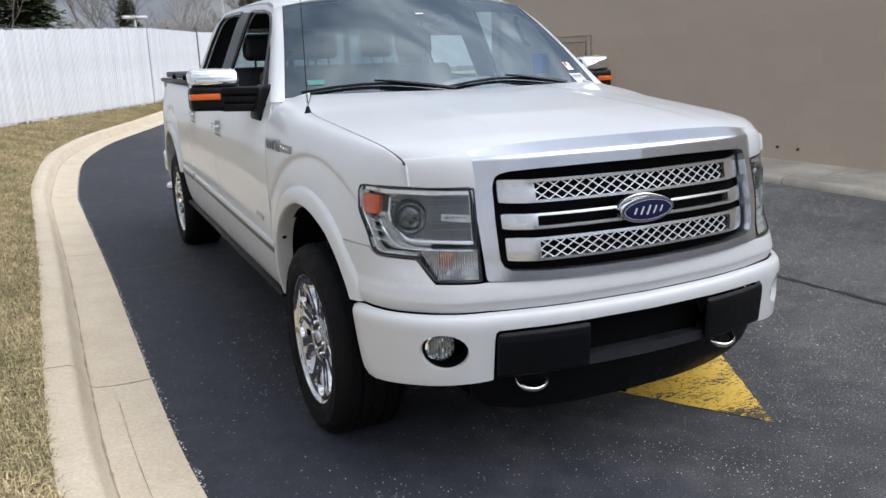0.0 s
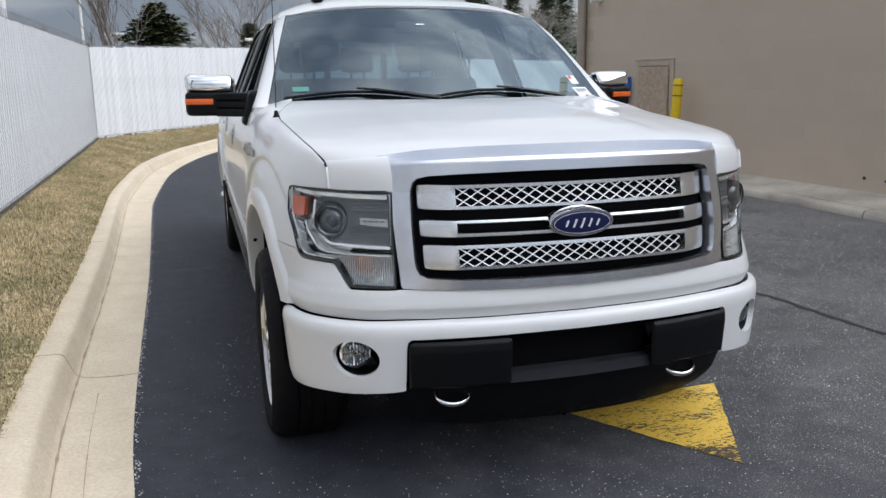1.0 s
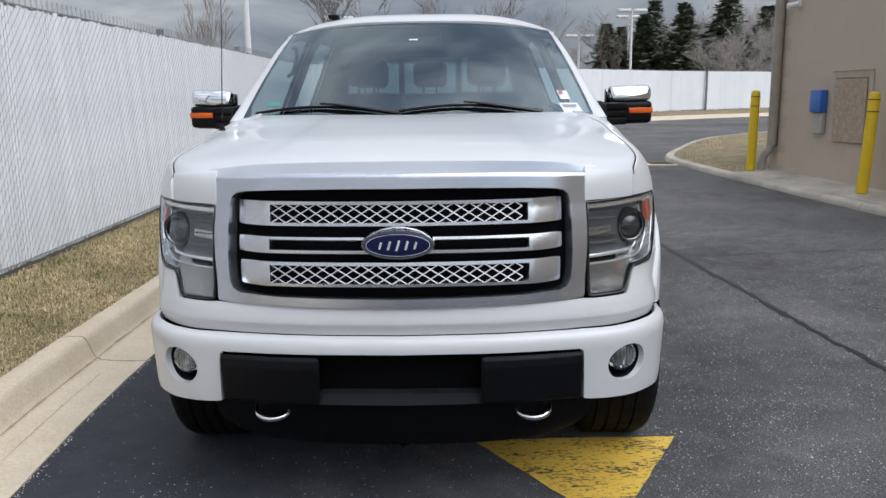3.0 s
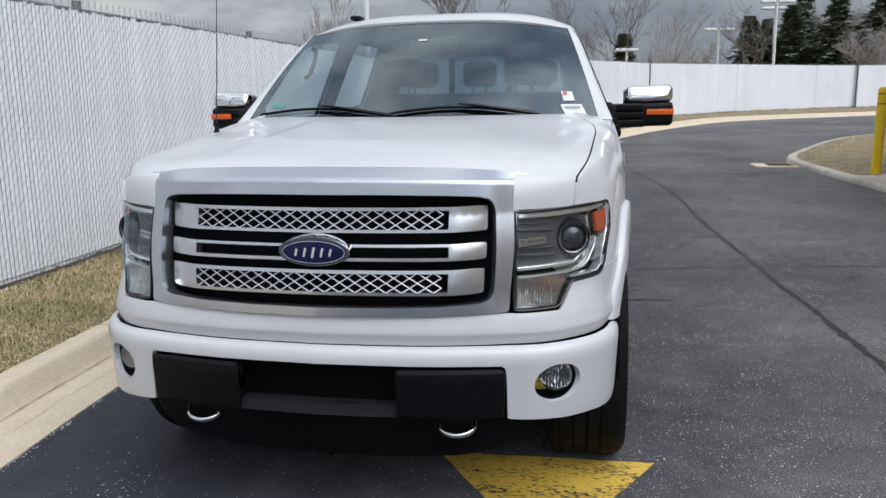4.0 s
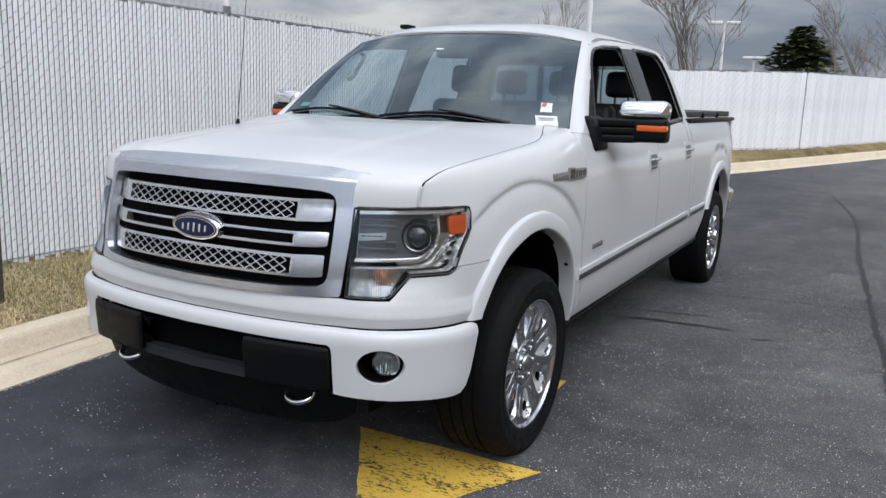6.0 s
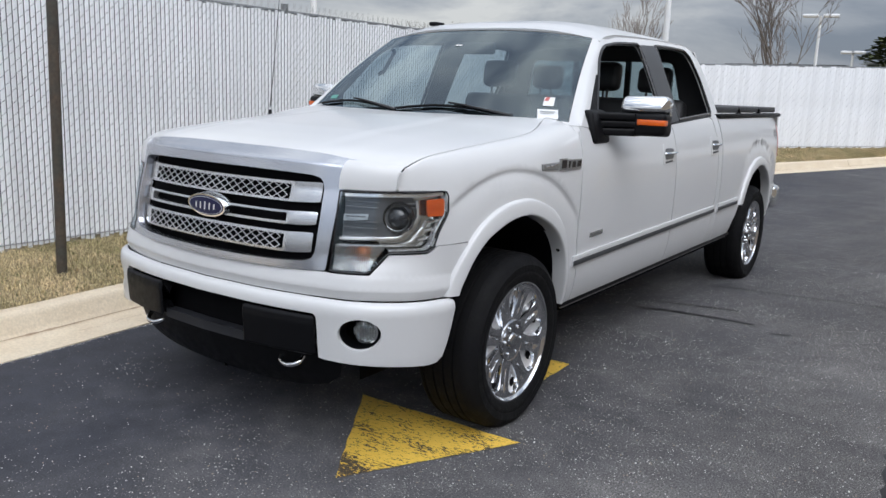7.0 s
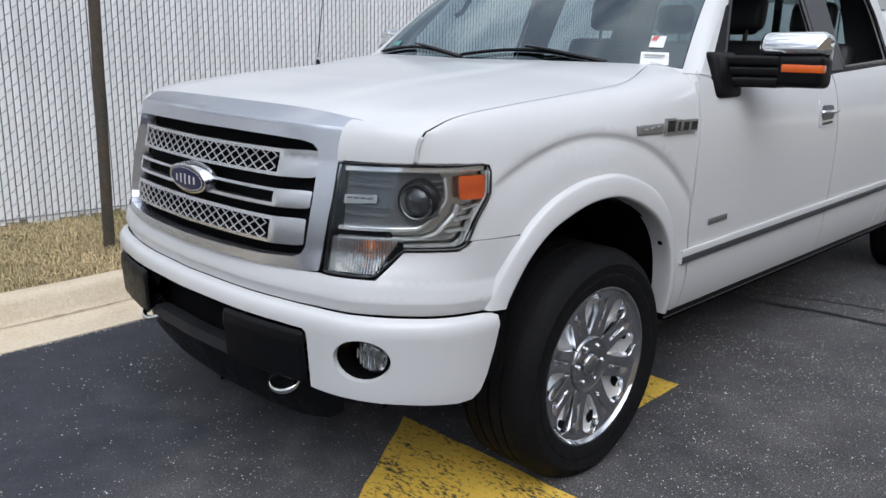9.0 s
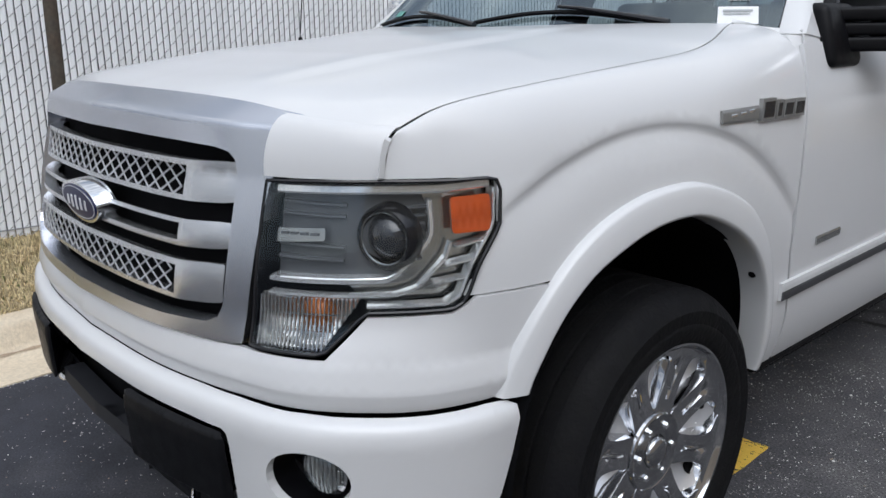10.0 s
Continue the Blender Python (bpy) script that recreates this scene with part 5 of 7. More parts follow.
fr_cut = [p for p in arch_cut(0.0) if p[1] > 0.905 or p[0] > 0]
lamp_edge = [(y, v_of(y, z)) for y, z in [(BROW_LO[1] + 0.0032 + 0.034 * (i / 14) ** 2, 1.1185) for i in range(14)] + [(-0.635, 1.1185), (-0.60, 1.118), (-0.56, 1.117), (-0.53, 1.116), (-0.507, 1.114)]]
fender_outline = lamp_edge + [(-0.4985, 1.108), (-0.4955, 1.03), (-0.535, 0.96), (-0.562, 0.9005), (-0.45, 0.9045), (-0.405, 0.9055), (-0.372, 0.9065)] + fr_cut + [(0.505, 0.474), (0.545, 0.474), (0.540, 0.62), (0.508, 0.80), (0.520, 1.05), (0.524, 1.10), (0.524, 1.37)] + [(y, 1.37) for y in np.linspace(0.48, -0.62, 24)] + [(BROW_LO[1] + 0.0032 + 0.034 * (i / 14) ** 2, 1.37) for i in range(14, 0, -1)]


def ring_line(r):
    pts = []
    for a in np.linspace(radians(-62), radians(82), 60):
        y, z = -0.07 + r * math.sin(a), 0.40 + r * math.cos(a)
        pts.append((y, z if z <= V_BELT else v_of(y, z)))
    return pts


both("front_fender", fender_outline, fender_skin, M["paint"], truck, step=0.02, lines=[ring_line(r) for r in ARCH_RINGS])

belt = lambda y: lerp_table(y, [0.53, 1.8, 2.75], [1.332, 1.340, 1.385])
door_front = [(0.556, 0.474), (0.551, 0.62), (0.519, 0.80), (0.531, 1.05), (0.536, 1.10), (0.552, 1.22), (0.575, 1.328)] + [(y, belt(y)) for y in (0.9, 1.3, 1.6, 1.86)] + [(1.880, 1.30), (1.885, 1.0), (1.882, 0.6), (1.875, 0.474)]
door_rear = [(1.884, 0.474), (1.891, 0.6), (1.894, 1.0), (1.889, 1.30), (1.872, belt(1.87))] + [(y, belt(y)) for y in (2.1, 2.4, 2.66)] + [(2.735, 1.36), (2.760, 1.2), (2.772, 1.0), (2.775, 0.8), (2.74, 0.62), (2.70, 0.474)]
both("front_door", door_front, flank, M["paint"], truck, step=0.045, back=M["cabin"])
both("rear_door", door_rear, flank, M["paint"], truck, step=0.045, back=M["cabin"])
both("cab_corner", [(2.709, 0.474), (2.749, 0.62), (2.784, 0.8), (2.781, 1.0), (2.769, 1.2), (2.744, 1.365), (2.69, 1.385), (2.80, 1.40), (2.862, 1.39), (2.866, 1.0), (2.866, 0.474)], flank, M["paint"], truck, step=0.03, back=M["cabin"])
rr_cut = arch_cut(SHIFT)
bed_outline = [(2.882, 0.470), (2.882, 1.372), (4.70, 1.372), (4.765, 1.34), (4.775, 1.10), (4.765, 0.78), (4.735, 0.60), (4.62, 0.52)] + [(SHIFT + 0.50, 0.50)] + rr_cut[::-1] + [(SHIFT - 0.60, 0.55), (SHIFT - 0.62, 0.475)]
both("bed_side", bed_outline, flank, M["paint"], truck, step=0.045)


def flare(dy, fn, lip_end, name):
    n = 44
    sec = [(0.0, -0.002), (0.02, 0.006), (0.06, 0.0125), (0.12, 0.016), (0.35, 0.0185), (0.62, 0.020), (0.90, 0.021), (0.96, 0.019), (0.99, 0.013), (1.0, 0.004), (1.01, -0.02), (1.01, -0.050)]
    for sg in (1, -1):
        rows = []
        for i in range(n + 1):
            a, b = along(np.array(arch_out), i / n), along(np.array(arch_in), i / n)
            if lip_end is not None and max(a[1], b[1]) < lip_end and i < n / 2:
                continue
            r = []
            for t, o in sec:
                q = a * (1 - t) + b * t
                p = fn(q[0] + dy, q[1], o)
                r.append((sg * p[0], p[1], p[2]))
            rows.append(r)
        grid_mesh(name, rows, M["paint"], truck, thick=0.004, flip=sg > 0)


flare(0.0, fender_skin, None, "wheel_arch_flare")
flare(SHIFT, flank, None, "wheel_arch_flare")
# dark plugs in the arch lips
for sg in (1, -1):
    bm = bmesh.new()
    lathe(bm, [(0.0, 0.0), (0.011, 0.0), (0.008, 0.006), (0.0, 0.008)], 10, "y")
    bmesh.ops.remove_doubles(bm, verts=bm.verts, dist=1e-5)
    bmesh.ops.transform(bm, matrix=Matrix.Translation((sg * 0.985, 0.347, 0.77)) @ Matrix.Rotation(radians(180), 4, "Z"), verts=bm.verts)
    part("plug", bm, M["void"], truck)

# ---- nose: valance, bumper, grille ----
top_z = lambda s: lerp_table(abs(s), [0, 0.4, 0.6, 0.8, 0.95, 1.1, 1.2], [0.699, 0.700, 0.700, 0.696, 0.690, 0.686, 0.690])


def sym(half):
    """A closed outline from its left half, listed from the middle top round to the middle bottom."""
    return [(s, z) for s, z in half] + [(-s, z) for s, z in half[::-1]]


val_half = [(0.0, 0.795), (0.2, 0.795), (0.4, 0.797), (0.55, 0.800), (0.612, 0.802), (0.645, 0.799), (0.782, 0.798), (0.852, 0.872), (1.010, 0.871), (1.040, 0.886), (1.055, 0.8985), (1.145, 0.9005), (1.195, 0.9015)]
arch_side = [(1.232, 0.897), (1.192, 0.85), (1.150, 0.775), (1.131, 0.715), (1.127, 0.694)]
val_half += arch_side + [(s, top_z(s) + 0.0035) for s in (1.075, 1.0, 0.9, 0.8, 0.7, 0.6, 0.5, 0.4, 0.3, 0.2, 0.1, 0.0)]


def valance_fn(s, z):
    d = z - top_z(s)
    return nose(s, z, 0.002 + lerp_table(d, [0.0, 0.038, 0.043, 0.10], [-0.002, 0.0125, 0.0130, 0.0]))


panel("front_valance", sym(val_half), valance_fn, M["paint"], truck, step=0.016, flip=False, lines=[[(s, top_z(s) + d) for s in np.linspace(-1.06, 1.06, 60)] for d in (0.038, 0.043)], label="pearl white strip under the grille and headlights")


def bumper_fn(s, z, out=0.0):
    o = lerp_table(z, [0.38, 0.46, 0.60, 0.645], [0.012, 0.026, 0.033, 0.036]) - lerp_table(top_z(s) - z, [0.0, 0.003, 0.008, 0.016, 0.028, 0.042], [0.034, 0.021, 0.012, 0.006, 0.002, 0.0])
    e_ = max(0.0, abs(s) - 1.02) / 0.12
    p = nose(s, 0.72, o + out + 0.012 * min(1.0, max(0.0, (abs(s) - 0.5) / 0.3)) - 0.018 * e_ * e_)
    return Vector((p[0], p[1], z))


bump_half = [(s, top_z(s)) for s in (0.0, 0.15, 0.3, 0.45, 0.6, 0.7, 0.8, 0.9, 1.0, 1.07)] + [(1.118, 0.684), (1.136, 0.676), (1.139, 0.65), (1.124, 0.58), (1.100, 0.50), (1.078, 0.455), (1.052, 0.434), (1.01, 0.430), (0.90, 0.440), (0.75, 0.452), (0.620, 0.462), (0.600, 0.466), (0.593, 0.61), (0.589, 0.634), (0.578, 0.643), (0.4, 0.645), (0.2, 0.646), (0.0, 0.646)]
fog_hole = [(0.752 + 0.074 * math.cos(a), 0.573 + 0.063 * math.sin(a)) for a in np.linspace(0, 2 * math.pi, 28, endpoint=False)]
panel("front_bumper", sym(bump_half), bumper_fn, M["paint"], truck, holes=[fog_hole, [(-s, z) for s, z in fog_hole]], step=0.022, thick=0.02, lines=[[(s, top_z(s) - d) for s in np.linspace(-1.08, 1.08, 70)] for d in (0.003, 0.008, 0.016, 0.028, 0.042)], label="pearl white steel front bumper")
for sg in (1, -1):
    # fog lamp: cup, reflector, ribbed lens
    rows = []
    for d, k in ((0.0, 1.02), (-0.05, 1.0), (-0.075, 0.8)):
        rows.append([tuple(Vector((sg, 1, 1)) * bumper_fn(0.752 + 0.074 * k * math.cos(a), 0.573 + 0.063 * k * math.sin(a), d - 0.008)) for a in np.linspace(0, 2 * math.pi, 29)])
    grid_mesh("fog_lamp_cup", rows, M["plastic"], truck, "black recess of the fog lamp")
    c = bumper_fn(0.763, 0.577, -0.030)
    c = Vector((sg * c[0], c[1], c[2]))
    bm = bmesh.new()
    lathe(bm, [(0.0, 0.0), (0.02, 0.001), (0.036, 0.006), (0.046, 0.014), (0.050, 0.024), (0.051, 0.05)], 28, "y")
    bmesh.ops.remove_doubles(bm, verts=bm.verts, dist=1e-6)
    bmesh.ops.transform(bm, matrix=Matrix.Translation(c + Vector((0, -0.004, 0))) @ Matrix.Rotation(sg * radians(14), 4, "Z"), verts=bm.verts)
    fog = part("fog_lamp", bm, M["lens"], truck, "round clear fog lamp", True)
    bm = bmesh.new()
    lathe(bm, [(0.0, 0.028), (0.015, 0.024), (0.03, 0.017), (0.044, 0.010), (0.052, 0.012), (0.053, 0.05)], 28, "y")
    bmesh.ops.remove_doubles(bm, verts=bm.verts, dist=1e-6)
    bmesh.ops.transform(bm, matrix=Matrix.Translation(c + Vector((0, 0.012, 0))) @ Matrix.Rotation(sg * radians(14), 4, "Z"), verts=bm.verts)
    part("reflector", bm, M["chrome"], fog, smooth=True)
    bm = bmesh.new()
    for k in range(-4, 5):
        h = math.sqrt(max(0.0, 0.045 ** 2 - (k * 0.0105) ** 2))
        box(bm, (k * 0.0105 - 0.003, 0.004, -h), (k * 0.0105 + 0.003, 0.012, h), 0.002, 1, Matrix.Translation(c + Vector((0, 0.006, 0))) @ Matrix.Rotation(sg * radians(14), 4, "Z"))
    part("rib", bm, M["lamp_silver"], fog)


def pad_fn(s, z):
    k = min(1.0, min(z - 0.470, 0.637 - z, abs(s) - 0.255, 0.591 - abs(s)) / 0.012)
    k = max(0.0, k)
    o = lerp_table(z, [0.45, 0.60, 0.64], [0.030, 0.040, 0.036])
    p = nose(s, 0.72, o - 0.006 + 0.018 * math.sin(k * math.pi / 2))
    return Vector((p[0], p[1], z))


pad_outline = rounded([(0.258, 0.635), (0.586, 0.634), (0.590, 0.473), (0.260, 0.478)], 0.016)
panel("bumper_pad", pad_outline, pad_fn, M["plastic"], truck, step=0.009, thick=0.075, label="black textured bumper pad")
panel("bumper_pad", [(-s, z) for s, z in pad_outline[::-1]], pad_fn, M["plastic"], truck, step=0.009, thick=0.075, label="black textured bumper pad")
strip = lambda s, z: Vector((nose(s, 0.72)[0], nose(s, 0.72, 0.018 + 0.15 * max(0, 0.485 - z))[1], z))
panel("lower_strip", sym([(0.0, 0.508), (0.15, 0.5075), (0.25, 0.506), (0.27, 0.505), (0.27, 0.470), (0.15, 0.469), (0.0, 0.469)]), strip, M["skid"], truck, step=0.03, thick=0.05, flip=False, label="grey plastic strip under the bumper opening")
# dark mouth behind the bumper
panel("intake", sym([(0.0, 0.66), (0.3, 0.66), (0.64, 0.655), (0.66, 0.45), (0.3, 0.44), (0.0, 0.44)]), lambda s, z: Vector((nose(s, 0.72, -0.055)[0], nose(s, 0.72, -0.055)[1], z)), M["void"], truck, step=0.06, label="dark intake behind the bumper opening")


def dam_fn(s, z):
    p = nose(s * 1.0, 0.72, -0.02 - 0.30 * (0.455 - z) - 1.2 * max(0, 0.36 - z) ** 1.5)
    return Vector((p[0] * 0.97, p[1], z))


panel("air_dam", sym([(0.0, 0.468), (0.3, 0.468), (0.62, 0.462), (0.70, 0.445), (0.69, 0.37), (0.62, 0.318), (0.48, 0.290), (0.25, 0.279), (0.0, 0.277)]), dam_fn, M["plastic"], truck, step=0.04, thick=0.01, label="black plastic air dam")
for sg in (1, -1):
    bm = bmesh.new()
    loop = [(sg * (0.44 + 0.054 * math.cos(a)), -0.875 - 0.035 * math.sin(a), 0.424 - 0.022 * math.sin(a)) for a in np.linspace(0, math.pi, 13)]
    loop = [(loop[0][0], -0.83, 0.475)] + loop + [(loop[-1][0], -0.83, 0.475)]
    tube(bm, loop, 0.0105, 10)
    part("tow_hook", bm, M["chrome"], truck, "chrome tow hook", True)
    for dx in (-0.045, 0.045):
        bm = bmesh.new()
        box(bm, (sg * 0.44 + dx - 0.012, -0.86, 0.40), (sg * 0.44 + dx + 0.012, -0.76, 0.455), 0.004, 1)
        part("hook_bracket", bm, M["plastic"], truck)

# grille surround: bends back over the top into the hood
GF_TOP = 1.110


def surround_fn(s, z):
    lip = 0.018 - 0.017 * (abs(s) / 0.62) ** 2
    if z <= GF_TOP:
        return nose(s, z, lip)
    p = nose(s, GF_TOP, lip)
    d = z - GF_TOP
    flat, rad, bend = 0.098, 0.020, radians(62)
    a0 = radians(9)
    d1 = min(d, flat)
    yy, zz = math.sin(a0) * d1, math.cos(a0) * d1
    d2 = min(max(0.0, d - flat), rad * bend)
    a1 = a0 + d2 / rad
    yy += rad * (math.cos(a0) - math.cos(a1))
    zz += rad * (math.sin(a1) - math.sin(a0))
    d3 = max(0.0, d - flat - rad * bend)
    e_ = min(d, 0.12) / 0.20
    q = Vector((p[0] - 0.012 * e_ * (1 if s > 0 else -1) * min(1, abs(s) / 0.3), p[1] + yy, GF_TOP + zz - 0.022 * (abs(s) / 0.65) ** 3 * e_))
    g = min(1.0, d3 / 0.088)
    x = abs(q[0]) * (1 - 0.01 * g)
    end = Vector((x if s > 0 else -x, float(np.interp(x, hf[:, 0], hf[:, 1])) + 0.004, float(np.interp(x, hf[:, 0], hf[:, 2])) + 0.003))
    return q * (1 - g) + end * g


outer_half = [(0.0, 1.318), (0.2, 1.318), (0.4, 1.318), (0.55, 1.318), (0.676, 1.318), (0.697, 1.312), (0.703, 1.293), (0.693, 1.24), (0.665, 1.16), (0.644, 1.10), (0.629, 1.0), (0.620, 0.90), (0.613, 0.814), (0.607, 0.806), (0.55, 0.802), (0.4, 0.799), (0.2, 0.797), (0.0, 0.796)]
hole_half = [(0.0, 1.173), (0.2, 1.173), (0.4, 1.171), (0.51, 1.168), (0.546, 1.161), (0.562, 1.146), (0.569, 1.118), (0.569, 1.0), (0.565, 0.90), (0.562, 0.872), (0.551, 0.850), (0.524, 0.837), (0.4, 0.829), (0.2, 0.825), (0.0, 0.824)]
panel("grille_surround", sym(outer_half), surround_fn, M["satin"], truck, holes=[sym(hole_half)], step=0.016, thick=0.045, lines=[[(s, GF_TOP + d) for s in np.linspace(-0.675, 0.675, 80)] for d in (0.096, 0.1025, 0.110, 0.1175)], label="broad satin silver grille surround")
# dark lining and backing of the grille
panel("grille_liner", sym([(0.0, 1.19), (0.3, 1.19), (0.56, 1.18), (0.585, 1.1), (0.585, 0.85), (0.56, 0.80), (0.3, 0.785), (0.0, 0.78)]), lambda s, z: nose(s, z, -0.055), M["void"], truck, step=0.06)
bow = lambda s: 0.003 * (abs(s) / 0.52) ** 2


def bar_panel(name, z0, z1, s1, hole, mat, label):
    half = [(k, z1 + bow(k)) for k in np.linspace(0, s1 - 0.03, 8)] + [(s1 - 0.003, z1 + bow(s1) - 0.002), (s1 + 0.001, z1 + bow(s1) - 0.006), (s1 - 0.001, z0 + bow(s1) + 0.006), (s1 - 0.005, z0 + bow(s1) + 0.002)] + [(k, z0 + bow(k)) for k in np.linspace(s1 - 0.03, 0, 8)]
    mid, hw = (z0 + z1) / 2, (z1 - z0) / 2

    def fn(s, z):
        t = (z - bow(s) - mid) / hw
        return nose(s, z, 0.003 - 0.002 * t * t - 0.031 * max(0.0, (abs(s) - 0.432) / 0.115) ** 1.15)

    holes = []
    if hole == "mesh":
        h = [(k, z1 - 0.0115 + bow(k)) for k in np.linspace(0, 0.421, 8)] + [(k, z0 + 0.010 + bow(k)) for k in np.linspace(0.419, 0, 8)]
        holes = [sym(h)]
    elif hole == "slots":
        h = [(k, z1 - 0.0085 + bow(k)) for k in np.linspace(0.10, 0.421, 6)] + [(k, z0 + 0.0105 + bow(k)) for k in np.linspace(0.421, 0.10, 6)]
        holes = [h, [(-a, b) for a, b in h]]
    bar = panel(name, sym(half), fn, mat, truck, holes=holes, step=0.02, thick=0.03, label=label)
    if hole == "mesh":
        bm = bmesh.new()
        zb, zt = z0 + 0.008, z1 - 0.0095
        p_, slope = 0.0497, 0.62
        dz = zt - zb
        for fam in (1, -1):
            k = -0.42 - dz / slope
            while k < 0.42 + dz / slope:
                pts = []
                for q in np.linspace(0, 1, 5):
                    s = k + fam * q * dz / slope
                    if -0.424 <= s <= 0.424:
                        pts.append(tuple(nose(s, zb + q * dz + bow(s), -0.004)))
                if len(pts) >= 2:
                    tube(bm, pts, 0.0020, 6)
                k += p_
        part("mesh_insert", bm, M["mesh_silver"], bar, "bright diamond mesh insert", True)
    return bar


bar_panel("grille_bar", 1.053, 1.131, 0.549, "mesh", M["satin_bar"], "satin silver grille bar with mesh window")
bar_panel("grille_bar", 0.966, 1.018, 0.544, "slots", M["satin_bar"], "slim satin silver double grille bar")
bar_panel("grille_bar", 0.860, 0.939, 0.536, "mesh", M["satin_bar"], "satin silver grille bar with mesh window")

# oval emblem: chrome rim, blue field, pale plain strokes
cen = nose(0.0, 1.0, 0.0)
emb_m = Matrix.Translation((0, cen[1] - 0.006, 1.000)) @ Matrix.Rotation(radians(8), 4, "X")


def oval(bm, rx, rz, y0, y1, n=48, dome=0.0):
    rings = []
    for k, y in ((1.0, y0), (1.0, y1), (0.985, y1 - 0.002), (0.6, y1 - 0.002 - dome * 0.6), (0.02, y1 - 0.002 - dome)):
        rings.append([bm.verts.new((rx * k * math.cos(2 * math.pi * i / n), y, rz * k * math.sin(2 * math.pi * i / n))) for i in range(n)])
    for a, b in zip(rings, rings[1:]):
        for i in range(n):
            bm.faces.new((a[i], a[(i + 1) % n], b[(i + 1) % n], b[i]))
    bm.faces.new(rings[-1])


bm = bmesh.new()
oval(bm, 0.117, 0.049, 0.03, -0.014, dome=0.002)
bmesh.ops.transform(bm, matrix=emb_m, verts=bm.verts)
emblem = part("emblem", bm, M["chrome"], truck, "chrome-rimmed blue oval emblem", True)
bm = bmesh.new()
oval(bm, 0.108, 0.0415, -0.010, -0.0165, dome=0.004)
bmesh.ops.transform(bm, matrix=emb_m, verts=bm.verts)
part("field", bm, M["emblem_blue"], emblem, smooth=True)
bm = bmesh.new()
ring = [(0.102 * math.cos(a), -0.0185, 0.0365 * math.sin(a)) for a in np.linspace(0, 2 * math.pi, 49)]
tube(bm, ring, 0.0012, 5, caps=False)
# plain flowing strokes in place of the script
for x in (-0.056, -0.028, 0.0, 0.028, 0.056):
    h = 0.017 - 0.10 * abs(x)
    tube(bm, [(x - 0.30 * h, -0.0205 + 0.3 * x * x, -h), (x, -0.0212 + 0.3 * x * x, 0.0), (x + 0.30 * h, -0.0205 + 0.3 * x * x, h)], 0.0042, 6)
bmesh.ops.transform(bm, matrix=emb_m, verts=bm.verts)
part("stroke", bm, M["label_white"], emblem, smooth=True)


# ---- headlights ----
HL = [(0.636, 1.110), (0.75, 1.1135), (0.87, 1.115), (1.007, 1.113), (1.070, 1.1145), (1.092, 1.113), (1.101, 1.098), (1.0995, 1.028), (1.058, 0.957), (1.036, 0.896), (1.026, 0.884), (1.006, 0.8785), (0.850, 0.8795), (0.778, 0.806), (0.630, 0.806)]


def strip_on(bm, pts, width, out, depth=0.008, fn=None, sg=1):
    """A flat raised strip along a line on the nose."""
    fn = fn or nose
    line = [np.array(p) for p in pts]
    rows = []
    for i, p in enumerate(line):
        d = line[min(i + 1, len(line) - 1)] - line[max(i - 1, 0)]
        d = d / max(1e-9, np.linalg.norm(d))
        n = np.array((-d[1], d[0]))
        prof = ((-0.5, -depth), (-0.5, -0.002), (-0.3, 0.0), (0.3, 0.0), (0.5, -0.002), (0.5, -depth))
        rows.append([bm.verts.new(Vector((sg, 1, 1)) * fn(*(p + n * width * k), out + o)) for k, o in prof])
    for a, b in zip(rows, rows[1:]):
        for i in range(5):
            bm.faces.new((a[i], a[i + 1], b[i + 1], b[i]))
    bm.faces.new(rows[0][::-1])
    bm.faces.new(rows[-1])


